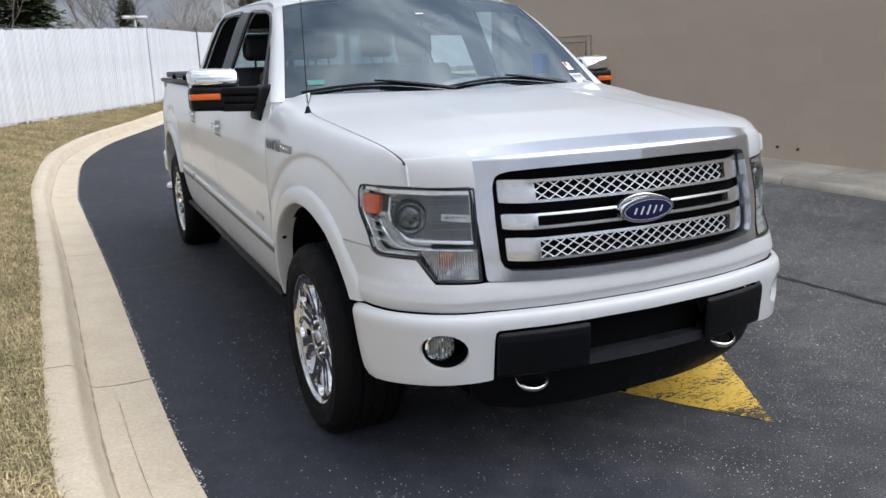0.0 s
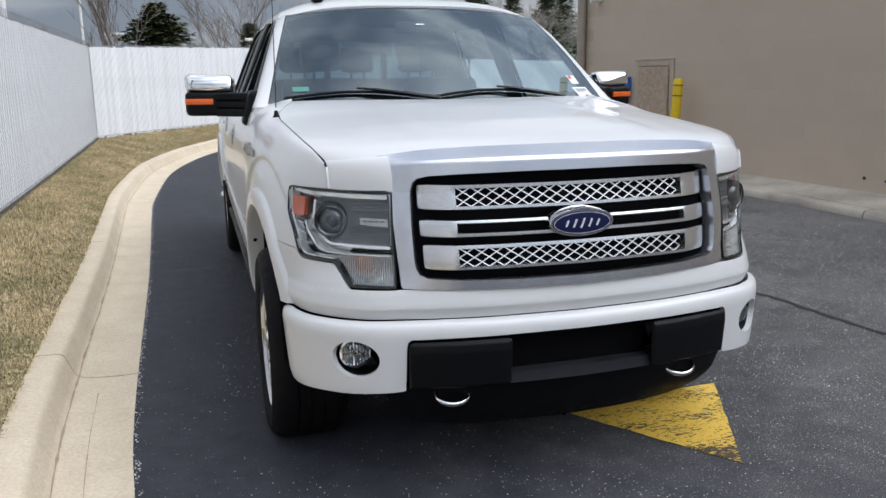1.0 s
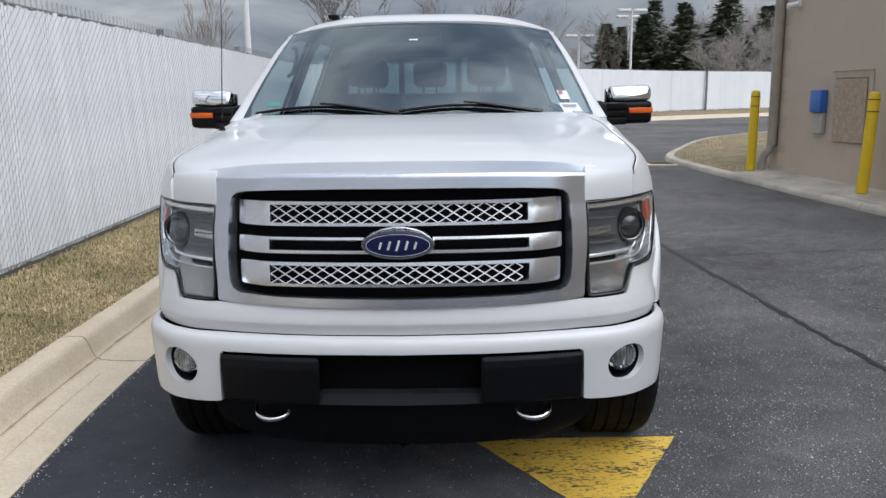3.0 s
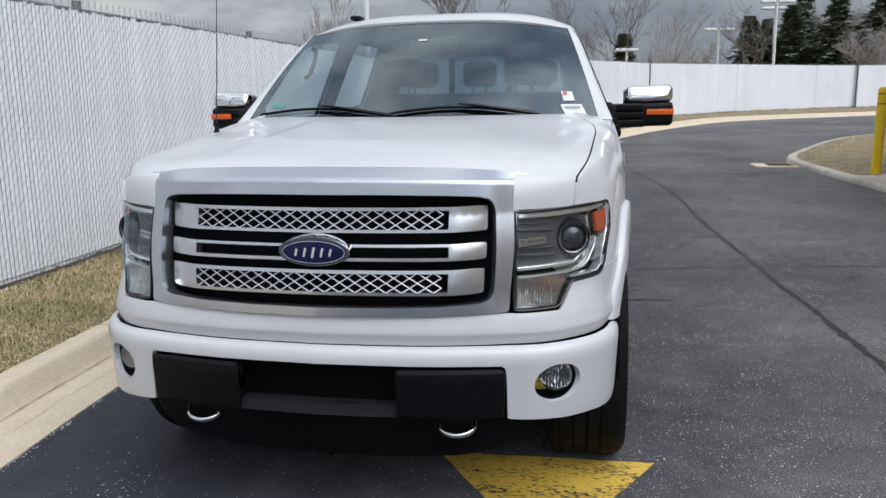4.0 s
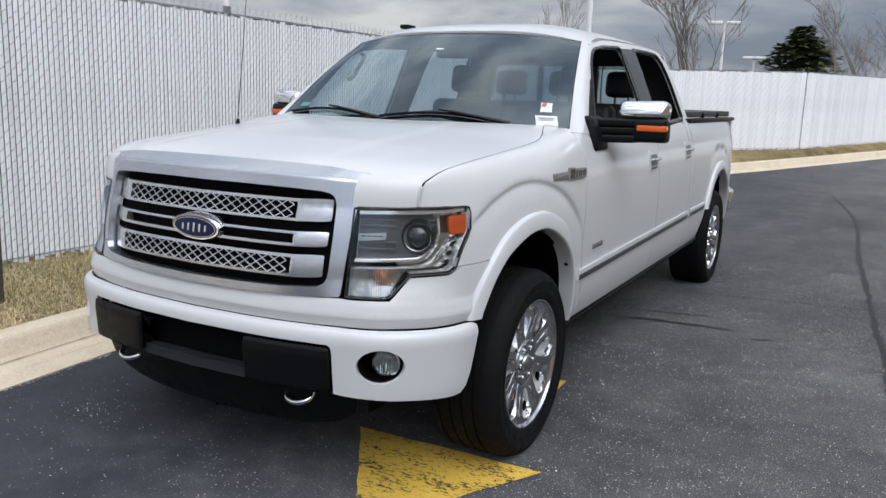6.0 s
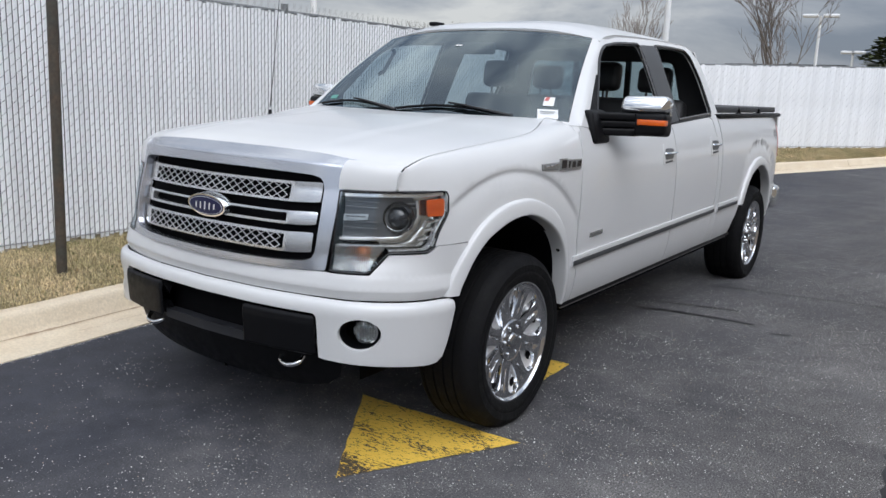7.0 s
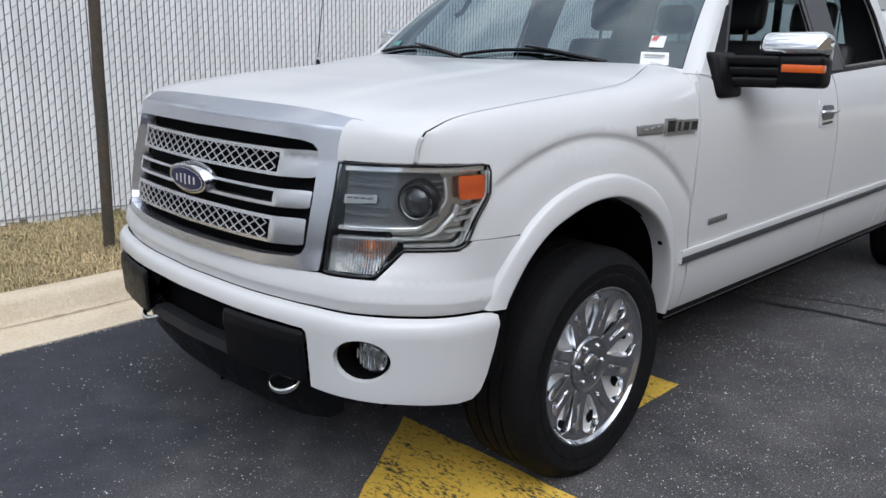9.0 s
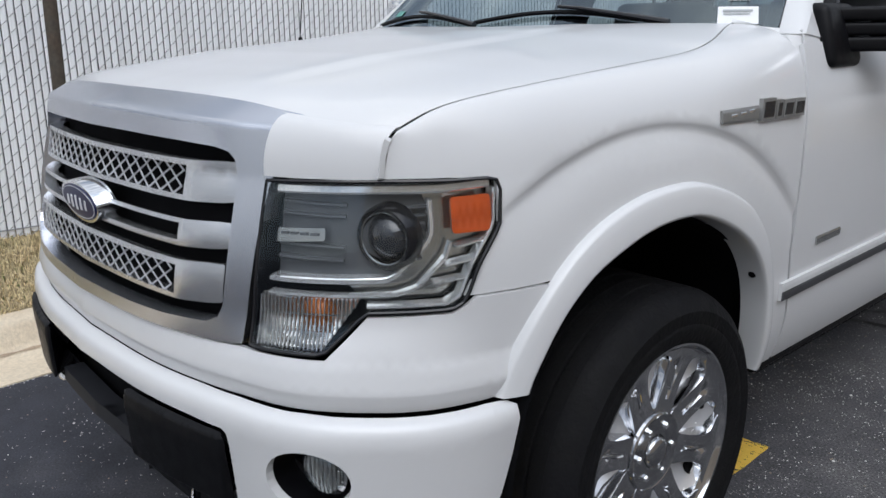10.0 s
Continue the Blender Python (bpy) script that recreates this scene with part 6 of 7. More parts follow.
def headlight(sg):
    fn = nose if sg > 0 else mirror_x(nose)
    fl = sg > 0
    root = panel("headlight", HL, lambda s, z: fn(s, z, -0.085), M["void"], truck, step=0.05, flip=not fl, thick=0.01, label="clear-lensed headlight with dark projector housing and amber marker")
    # side walls of the bucket
    rim = even([np.array(p) for p in HL + HL[:1]], 0.02)
    rows = [[tuple(fn(p[0], p[1], o)) for p in rim] for o in (-0.004, -0.085)]
    grid_mesh("bucket", rows, M["gloss_black"], root)
    bm = bmesh.new()
    tube(bm, [fn(p[0], p[1], -0.001) for p in rim], 0.0038, 6, caps=False)
    part("gasket", bm, M["gloss_black"], root, "black gasket round the lens")
    # silver liner of the outer end and lower edge
    panel("liner", [(0.652, 1.105), (1.085, 1.107), (1.094, 1.03), (1.05, 0.955), (1.03, 0.89), (0.846, 0.886), (0.80, 0.925), (0.652, 0.925)], lambda s, z: fn(s, z, -0.052), M["lamp_silver"], root, step=0.04, flip=not fl, thick=0.006, label="silver lamp liner")
    # dark projector bay with ribs
    panel("bay", [(0.655, 1.086), (0.955, 1.088), (0.966, 1.06), (0.965, 1.005), (0.893, 0.936), (0.655, 0.934)], lambda s, z: fn(s, z, -0.046 + 0.05 * (z - 1.01)), M["lamp_dark"], root, step=0.03, flip=not fl, thick=0.004, label="dark ribbed projector bay")
    bm = bmesh.new()
    strip_on(bm, even([(0.650, 0.930), (0.885, 0.933), (0.905, 0.942), (0.965, 1.000), (0.974, 1.02), (0.968, 1.075)], 0.015), 0.011, -0.022, 0.03, sg=sg)
    strip_on(bm, even([(0.652, 0.905), (0.90, 0.906), (0.945, 0.918), (1.0, 0.972), (1.01, 1.0)], 0.015), 0.006, -0.016, 0.02, sg=sg)
    strip_on(bm, even([(0.655, 1.096), (0.85, 1.099), (0.99, 1.098), (1.085, 1.104)], 0.02), 0.018, -0.014, 0.03, sg=sg)
    strip_on(bm, even([(0.85, 0.888), (1.004, 0.887), (1.026, 0.900), (1.048, 0.958), (1.090, 1.028), (1.092, 1.095)], 0.015), 0.006, -0.008, 0.03, sg=sg)
    part("chrome_trim", bm, M["lamp_bright"], root, "bright chrome trim lines")
    for i, (a, b) in enumerate((((1.018, 0.990), (1.072, 1.000)), ((0.998, 0.957), (1.052, 0.966)), ((0.975, 0.925), (1.036, 0.932)))):
        bm = bmesh.new()
        strip_on(bm, even([a, b], 0.01), 0.004, -0.014, 0.03, sg=sg)
        part("fin", bm, M["lamp_bright"], root)
    for k in range(7):
        bm = bmesh.new()
        zz = 0.968 + 0.0155 * k
        strip_on(bm, even([(0.930 + 0.003 * k - 0.0012 * k * k, zz), (0.955 + 0.0015 * k, zz + 0.003)], 0.01), 0.0045, -0.026, 0.014, sg=sg)
        part("bay_rib", bm, M["lamp_dark"], root)
    for zz in (0.966, 0.990, 1.045, 1.066):
        bm = bmesh.new()
        strip_on(bm, even([(0.66, zz + 0.004), (0.80, zz)], 0.02), 0.006, -0.034, 0.012, sg=sg)
        part("bay_ledge", bm, M["lamp_dark"], root)
    # projector
    c = nose(0.878, 1.010, -0.022)
    c = Vector((sg * c[0], c[1], c[2]))
    m = Matrix.Translation(c) @ Matrix.Rotation(sg * radians(20), 4, "Z")
    bm = bmesh.new()
    lathe(bm, [(0.064, 0.03), (0.060, 0.004), (0.055, -0.004), (0.050, -0.002), (0.046, 0.010), (0.044, 0.03)], 40, "y")
    bmesh.ops.transform(bm, matrix=m, verts=bm.verts)
    part("projector_ring", bm, M["gloss_black"], root, smooth=True)
    bm = bmesh.new()
    lathe(bm, [(0.0, -0.010), (0.012, -0.009), (0.024, -0.005), (0.034, 0.001), (0.042, 0.010), (0.045, 0.02)], 32, "y")
    bmesh.ops.remove_doubles(bm, verts=bm.verts, dist=1e-6)
    bmesh.ops.transform(bm, matrix=m, verts=bm.verts)
    part("projector_lens", bm, M["projector"], root, "dark glass projector", True)
    bm = bmesh.new()
    ring = [m @ Vector((0.0485 * math.cos(a), 0.001, 0.0485 * math.sin(a))) for a in np.linspace(0, 2 * math.pi, 41)]
    tube(bm, ring, 0.0018, 5, caps=False)
    part("projector_trim", bm, M["lamp_silver"], root)
    # amber end marker, clear turn lamp, name plate with plain blocks
    panel("marker", rounded([(1.006, 1.082), (1.084, 1.085), (1.086, 1.018), (1.011, 1.016)], 0.008), lambda s, z: fn(s, z, -0.010 + 0.0015 * math.sin(z * 900)), M["amber"], root, step=0.008, flip=not fl, thick=0.012, label="amber side marker")
    edge_s = lambda z: lerp_table(z, [0.809, 0.906], [0.773, 0.842])
    rows = [[tuple(fn(min(s, edge_s(z)), z, -0.022 - 0.030 * max(0.0, 1 - ((s - 0.745) / 0.10) ** 2) * max(0.0, 1 - ((z - 0.862) / 0.056) ** 2) + 0.0025 * abs(math.sin(s * 390)))) for s in np.linspace(0.637, 0.842, 154)] for z in np.linspace(0.809, 0.906, 18)]
    grid_mesh("turn_lamp", rows, M["turn"], root, "ribbed clear turn lamp", flip=not fl)
    bm = bmesh.new()
    c = fn(0.752, 0.870, -0.040)
    lathe(bm, [(0.0, -0.026), (0.015, -0.024), (0.028, -0.015), (0.033, 0.0), (0.029, 0.014), (0.022, 0.026)], 20, "y")
    bmesh.ops.remove_doubles(bm, verts=bm.verts, dist=1e-6)
    bmesh.ops.transform(bm, matrix=Matrix.Translation(c), verts=bm.verts)
    part("turn_bulb", bm, M["turn_amber"], root, "amber bulb behind the ribs", True)
    bm = bmesh.new()
    for k in range(25):
        s0 = 0.643 + 0.0081 * k
        zl = 0.812 if s0 < 0.770 else lerp_table(s0, [0.773, 0.842], [0.812, 0.905])
        if zl < 0.895:
            strip_on(bm, even([(s0, zl), (s0, 0.903)], 0.02), 0.0034, -0.006, 0.006, sg=sg)
    part("ribs", bm, M["turn"], root, "fine upright lens ribs")
    for zz in (0.842, 0.873):
        bm = bmesh.new()
        strip_on(bm, even([(0.641, zz), (edge_s(zz) - 0.006, zz + 0.001)], 0.02), 0.0022, -0.0045, 0.006, sg=sg)
        part("rib_band", bm, M["lamp_silver"], root)
    panel("plate", rounded([(0.656, 1.022), (0.762, 1.026), (0.762, 1.003), (0.656, 0.996)], 0.004), lambda s, z: fn(s, z, -0.028), M["lamp_silver"], root, step=0.02, flip=not fl, thick=0.004, label="small silver plate with dark blocks")
    for k in range(4):
        s0 = 0.668 + k * 0.022
        panel("block_mark", [(s0, 1.017), (s0 + 0.016, 1.0175), (s0 + 0.0155, 1.0125), (s0 - 0.0005, 1.012)], lambda s, z: fn(s, z, -0.0245), M["lamp_dark"], root, step=0.02, flip=not fl, thick=0.002)
    lens = panel("lens", HL, lambda s, z: fn(s, z, 0.0), M["lens"], root, step=0.03, flip=not fl, thick=0.0, label="clear lens")
    lens.visible_shadow = False


headlight(1)
headlight(-1)


# ---- wheels ----
TYRE_R, LOADED = 0.405, 0.391


def wheel_meshes():
    """Tyre, rim and nuts about the x axis, outer face towards +x."""
    R = TYRE_R
    bt = bmesh.new()
    prof = [(0.270, 0.004), (0.281, 0.016), (0.294, 0.021), (0.312, 0.025), (0.322, 0.0268), (0.326, 0.0250), (0.330, 0.0272), (0.352, 0.0262), (0.357, 0.028), (0.362, 0.0245), (0.378, 0.016), (0.391, 0.003), (0.399, -0.012), (0.403, -0.026)]
    tread = []
    for c0 in (-0.026, -0.075, -0.128, -0.181, -0.230):
        tread += [(R - 0.001, c0), (R, c0 - 0.008)]
        if c0 > -0.23:
            g = c0 - 0.042
            tread += [(R, g + 0.004), (R - 0.009, g + 0.002), (R - 0.009, g - 0.006), (R, g - 0.008)]
    inner = [(0.401, -0.245), (0.389, -0.262), (0.355, -0.272), (0.31, -0.270), (0.270, -0.255)]
    lathe(bt, prof + tread + inner, 120, "x")
    # the weight of the truck flattens the foot of the tyre and swells its flank there
    for v in bt.verts:
        low = max(0.0, -v.co.z - 0.30) / 0.105
        if v.co.x > -0.02:
            v.co.x += 0.010 * low * low * max(0.0, math.sin(math.pi * (math.hypot(v.co.y, v.co.z) - 0.27) / 0.135))
        v.co.z = max(v.co.z, -LOADED + 0.003 - 0.004 * max(0.0, 1 - abs(v.co.y) / 0.1))
    # rim barrel and lip
    br = bmesh.new()
    lathe(br, [(0.270, -0.255), (0.258, -0.24), (0.246, -0.10), (0.246, -0.055), (0.252, -0.022), (0.262, -0.008), (0.2755, 0.006), (0.2785, 0.010), (0.2775, 0.014), (0.272, 0.0135), (0.267, 0.006), (0.262, 0.000), (0.250, -0.006)], 96, "x")
    # bright bowl behind the windows
    bd = bmesh.new()
    lathe(bd, [(0.256, -0.012), (0.246, -0.024), (0.215, -0.040), (0.165, -0.046), (0.12, -0.038), (0.085, -0.028)], 80, "x")
    # broad spoke with a narrow slot along its middle
    bs = bmesh.new()
    st = [(0.084, 0.0330, -0.021), (0.103, 0.0404, -0.020), (0.116, 0.0425, -0.0195), (0.130, 0.0405, -0.019), (0.150, 0.0385, -0.017), (0.190, 0.0390, -0.012), (0.222, 0.0430, -0.007), (0.238, 0.0520, -0.005), (0.247, 0.0700, -0.0035), (0.253, 0.0880, -0.002), (0.262, 0.1028, 0.000)]
    rows = []
    for r, hw, x in st:
        g = 0.007 if 0.145 <= r <= 0.2225 else 0.0
        k = 0.07 + 0.05 * (r - 0.128) / 0.1
        wall = min(1.16, 0.3927 * r / hw)
        sec = ((-wall, -0.046), (-1.0, -0.007), (-0.93, 0.0), (-k - 0.10, 0.0), (-k, -g), (k, -g), (k + 0.10, 0.0), (0.93, 0.0), (1.0, -0.007), (wall, -0.046))
        rows.append([bs.verts.new((x + dx, r * math.cos(hw * q / r), r * math.sin(hw * q / r))) for q, dx in sec])
    for p, q in zip(rows, rows[1:]):
        for i in range(9):
            bs.faces.new((p[i], p[i + 1], q[i + 1], q[i]))
    # polished land in the slot
    bl = bmesh.new()
    box(bl, (-0.028, 0.152, -0.0020), (-0.0125, 0.216, 0.0020), 0.0015, 2)
    bh = bmesh.new()
    lathe(bh, [(0.0, -0.022), (0.040, -0.022), (0.044, -0.017), (0.088, -0.016), (0.094, -0.013), (0.098, -0.016), (0.100, -0.028), (0.100, -0.06)], 64, "x")
    bmesh.ops.remove_doubles(bh, verts=bh.verts, dist=1e-6)
    bc = bmesh.new()
    lathe(bc, [(0.0, 0.000), (0.020, -0.001), (0.033, -0.005), (0.038, -0.011), (0.039, -0.024)], 36, "x")
    bmesh.ops.remove_doubles(bc, verts=bc.verts, dist=1e-6)
    bn = bmesh.new()
    lathe(bn, [(0.0, -0.007), (0.005, -0.0075), (0.0080, -0.010), (0.0095, -0.014), (0.0105, -0.024)], 6, "x")
    bmesh.ops.remove_doubles(bn, verts=bn.verts, dist=1e-6)
    bv = bmesh.new()
    lathe(bv, [(0.244, -0.13), (0.0, -0.13)], 40, "x")
    bmesh.ops.remove_doubles(bv, verts=bv.verts, dist=1e-6)
    return bt, br, bd, bs, bl, bh, bc, bn, bv


def keep(bm, mat, name, smooth=True):
    me = bpy.data.meshes.new(name)
    bmesh.ops.recalc_face_normals(bm, faces=bm.faces)
    bm.to_mesh(me)
    bm.free()
    me.materials.append(mat)
    if smooth:
        me.polygons.foreach_set("use_smooth", [True] * len(me.polygons))
        me.set_sharp_from_angle(angle=radians(40))
    return me


M["dish"] = material("wheel_pocket_silver", (0.93, 0.94, 0.95), 0.22, 0.6, var=0.1, scale=14, rough_var=0.06)
M["hub"] = material("wheel_hub_silver", (0.48, 0.49, 0.51), 0.12, 0.97, var=0.08, scale=14)
M["spoke"] = material("wheel_spoke_polished", (0.66, 0.67, 0.69), 0.09, 1.0, var=0.08, scale=14, rough_var=0.06)
bt, br, bd, bs, bl, bh, bc, bn, bv = wheel_meshes()
W_ME = [("tyre", keep(bt, M["rubber"], "tyre"), "black all-season tyre"), ("rim", keep(br, M["spoke"], "rim"), "polished alloy rim"), ("dish", keep(bd, M["dish"], "dish"), ""), ("hub", keep(bh, M["hub"], "hub"), ""), ("hub_cap", keep(bc, M["hub"], "hub_cap"), "domed centre cap"), ("brake", keep(bv, M["void"], "brake"), "")]
bp_ = bmesh.new()
pock = [(-0.028, 0.226 + 0.019 * math.cos(a), 0.030 + 0.017 * math.sin(a) - 0.25 * 0.019 * math.cos(a)) for a in np.linspace(0, 2 * math.pi, 14, endpoint=False)]
bp_.faces.new([bp_.verts.new(q) for q in pock])
bmesh.ops.extrude_face_region(bp_, geom=bp_.faces[:])
for v in list(bp_.verts)[14:]:
    v.co.x -= 0.04
POCKET = keep(bp_, M["void"], "pocket", False)
SPOKE = keep(bs, M["spoke"], "spoke")
LAND = keep(bl, M["chrome"], "slot_land")
NUT = keep(bn, M["chrome"], "wheel_nut")
for y in (0.0, AXLE_R):
    for sg in (1, -1):
        root = new("wheel")
        root.parent = truck
        tagged(root, "polished eight-spoke wheel with black tyre")
        turn = radians(27.0) + 0.4 * y
        root.matrix_basis = Matrix.Translation((sg * 0.972, y + 0.003, LOADED)) @ Matrix.Rotation(0.0 if sg > 0 else math.pi, 4, "Z") @ Matrix.Rotation(turn, 4, "X")
        for nm, me, lb in W_ME:
            ob = new(nm, me)
            ob.parent = root
            if nm == "tyre":
                ob.rotation_euler = (-turn, 0, 0)
            if lb:
                tagged(ob, lb)
        for k in range(8):
            a = 2 * math.pi * k / 8
            for nm, me, off in (("spoke", SPOKE, 0.0), ("slot_land", LAND, 0.0), ("pocket", POCKET, math.pi / 8)):
                ob = new(nm, me)
                ob.parent = root
                ob.rotation_euler = (a + off, 0, 0)
        for k in range(6):
            ob = new("wheel_nut", NUT)
            ob.parent = root
            a = 2 * math.pi * (k + 0.5) / 6
            ob.location = (0.0, 0.0675 * math.cos(a), 0.0675 * math.sin(a))

# wheel housings, floor pan, axles
for y in (0.0, SHIFT):
    for sg in (1, -1):
        rows = []
        for a in np.linspace(radians(2), radians(178), 25):
            rows.append([(sg * x, y - 0.02 + 0.475 * math.cos(a) * 1.02, 0.46 + 0.50 * math.sin(a)) for x in (0.962, 0.80, 0.60, 0.52)])
        grid_mesh("wheel_housing", rows, M["void"], truck)
        grid_mesh("wheel_housing_wall", [[(sg * 0.52, y + dy, z) for dy in (-0.55, 0, 0.55)] for z in (0.25, 0.6, 1.0)], M["void"], truck)
bm = bmesh.new()
box(bm, (-0.52, -0.62, 0.34), (0.52, 4.55, 0.52), 0.03)
part("chassis", bm, M["void"], truck)
bm = bmesh.new()
for y in (0.0, AXLE_R):
    tube(bm, [(-0.8, y, 0.39), (0.8, y, 0.39)], 0.06, 12)
tube(bm, [(-0.62, 2.9, 0.42), (-0.70, 3.4, 0.42), (-0.86, 4.45, 0.42)], 0.032, 10)
part("axle", bm, M["void"], truck)
bm = bmesh.new()
tube(bm, [(0.62, 3.05, 0.40), (0.62, 3.10, 0.40), (0.62, 3.55, 0.40), (0.62, 3.60, 0.40)], [0.05, 0.11, 0.11, 0.05], 14)
part("muffler", bm, M["rubber"], truck, "dark muffler under the bed", True)
bm = bmesh.new()
tube(bm, [(-0.80, 4.2, 0.43), (-0.98, 4.62, 0.42)], 0.04, 14, caps=False)
part("exhaust_tip", bm, M["chrome"], truck, "bright exhaust tip", True)
for sg in (1, -1):
    bm = bmesh.new()
    box(bm, (sg * 0.950 - 0.04, 0.47, 0.448), (sg * 0.950 + 0.010, 3.40, 0.472), 0.010, 2)
    part("rocker_strip", bm, M["plastic"], truck, "black rocker strip", True)
    bm = bmesh.new()
    box(bm, (sg * 0.940 - 0.004, 0.50, 0.436), (sg * 0.940 + 0.004, 3.36, 0.4475), 0.002, 1)
    part("sill_seam", bm, M["badge_plate"], truck, "thin bright seam under the sill")
    bm = bmesh.new()
    box(bm, (sg * 0.72 - 0.20, 0.56, 0.40), (sg * 0.72 + 0.20, 3.36, 0.46), 0.02, 2)
    part("floor_pan", bm, M["void"], truck)


# ---- cab ----
OUT_FRONT = [(0.600, 1.352), (0.735, 1.455), (0.87, 1.560), (1.01, 1.668), (1.12, 1.745), (1.20, 1.785), (1.30, 1.815), (1.45, 1.838), (1.76, 1.855), (2.2, 1.866), (2.60, 1.866), (2.77, 1.855), (2.835, 1.80), (2.872, 1.70), (2.905, 1.55), (2.925, 1.402), (2.74, 1.392)]
belt_line = [(y, belt(y) + 0.006) for y in (2.4, 2.1, 1.8, 1.4, 1.0, 0.7)]
win_f = rounded([(0.775, 1.352), (1.082, 1.716), (1.19, 1.772), (1.40, 1.800), (1.755, 1.818), (1.772, 1.352)], [0.02, 0.06, 0.06, 0.05, 0.03, 0.02])
win_r = rounded([(2.035, 1.366), (2.045, 1.826), (2.40, 1.832), (2.655, 1.828), (2.735, 1.62), (2.752, 1.402)], [0.02, 0.03, 0.1, 0.06, 0.05, 0.03])
both("cab_side", OUT_FRONT + belt_line, cab, M["paint"], truck, holes=[win_f, win_r], step=0.04, thick=0.02, back=M["cabin"])
both("pillar_trim", [(1.785, 1.352), (1.766, 1.815), (2.036, 1.826), (2.028, 1.362)], lambda y, z: cab(y, z, 0.005), M["grey_trim"], truck, step=0.05, thick=0.01, label="dark grey door pillar trim")
sail = [(0.690, 1.372), (0.765, 1.356), (0.985, 1.608), (0.962, 1.610)]
both("mirror_sail", sail, lambda y, z: cab(y, z, 0.004), M["plastic"], truck, step=0.04, thick=0.01)
for sg in (1, -1):
    for ring in (win_f, win_r):
        bm = bmesh.new()
        tube(bm, [Vector((sg, 1, 1)) * cab(p[0], p[1], -0.002) for p in list(ring) + list(ring[:1])], 0.011, 6, caps=False)
        part("window_seal", bm, M["gloss_black"], truck, "black window seal", True)
    bm = bmesh.new()
    tube(bm, [Vector((sg, 1, 1)) * flank(y, belt(y) + 0.002, -0.002) for y in np.linspace(0.76, 2.74, 24)], 0.008, 6)
    part("belt_seal", bm, M["plastic"], truck)

# roof
roof_rows = []
for j in range(31):
    v = j / 30
    y_c = 1.085 + (2.845 - 1.085) * v
    zc = float(np.interp(y_c, [1.085, 1.2, 1.45, 1.9, 2.4, 2.75, 2.845], [1.868, 1.908, 1.940, 1.948, 1.938, 1.912, 1.890]))
    r = []
    for i in range(31):
        u = -1 + 2 * i / 30
        ye = y_c + 0.085 * (1 - v) ** 2 * abs(u) ** 2
        ze = float(np.interp(ye, [1.12, 1.2, 1.30, 1.45, 1.76, 2.2, 2.6, 2.77, 2.85], [1.780, 1.810, 1.834, 1.853, 1.865, 1.873, 1.872, 1.860, 1.82]))
        xe = cab_x(ze) + 0.004 - 0.03 * max(0.0, ye - 2.5) ** 2
        zz = ze + (zc - ze) * (1 - abs(u) ** 3.8)
        r.append((xe * u, ye, zz))
    roof_rows.append(r)
grid_mesh("roof", roof_rows, M["paint"], truck, "pearl white cab roof", thick=0.03, back=M["cabin"])
bm = bmesh.new()
box(bm, (-0.535, 1.30, 1.905), (-0.475, 1.40, 1.931), 0.008, 2)
part("roof_antenna", bm, M["plastic"], truck, "small dark roof antenna", True)

# windscreen and pillars
ws_rows = []
for j in range(25):
    v = j / 24
    xc = 0.874 + (0.706 - 0.874) * v
    yc, zc = 0.578 + (1.145 - 0.578) * v, 1.352 + (1.812 - 1.352) * v
    ym, zm = 0.395 + (1.082 - 0.395) * v, 1.352 + (1.855 - 1.352) * v
    r = []
    for i in range(33):
        u = -1 + 2 * i / 32
        k = 1 - abs(u) ** 2.3
        b = 0.022 * math.sin(math.pi * v)
        r.append((xc * u, yc + (ym - yc) * k - b * 0.62, zc + (zm - zc) * k + b * 0.78))
    ws_rows.append(r)
wind = grid_mesh("windscreen", ws_rows, M["glass"], truck, "tinted laminated windscreen reflecting clouds")
wind.visible_shadow = False
bm = bmesh.new()
edge = [r[0] for r in ws_rows] + ws_rows[-1][1:] + [r[-1] for r in ws_rows[-2::-1]] + ws_rows[0][-2::-1]
tube(bm, [Vector(p) + Vector((0, 0.006, -0.005)) for p in edge], 0.007, 6, caps=False)
part("windscreen_seal", bm, M["gloss_black"], truck, smooth=True)
of = np.array(even(OUT_FRONT[:7], 0.03))
for sg in (1, -1):
    rows = []
    for j in range(25):
        v = j / 24
        a = Vector(ws_rows[j][-1]) + Vector((0.004, 0, 0))
        q = along(of, v)
        b = cab(q[0], q[1], 0.001)
        r = []
        for k in range(7):
            t = k / 6
            p = a.lerp(b, t)
            o = 0.016 * math.sin(math.pi * t)
            r.append((sg * (p[0] + o * 0.7), p[1] - o * 0.7, p[2]))
        rows.append(r)
    grid_mesh("windscreen_pillar", rows, M["paint"], truck, thick=0.02, flip=sg < 0, back=M["cabin"])

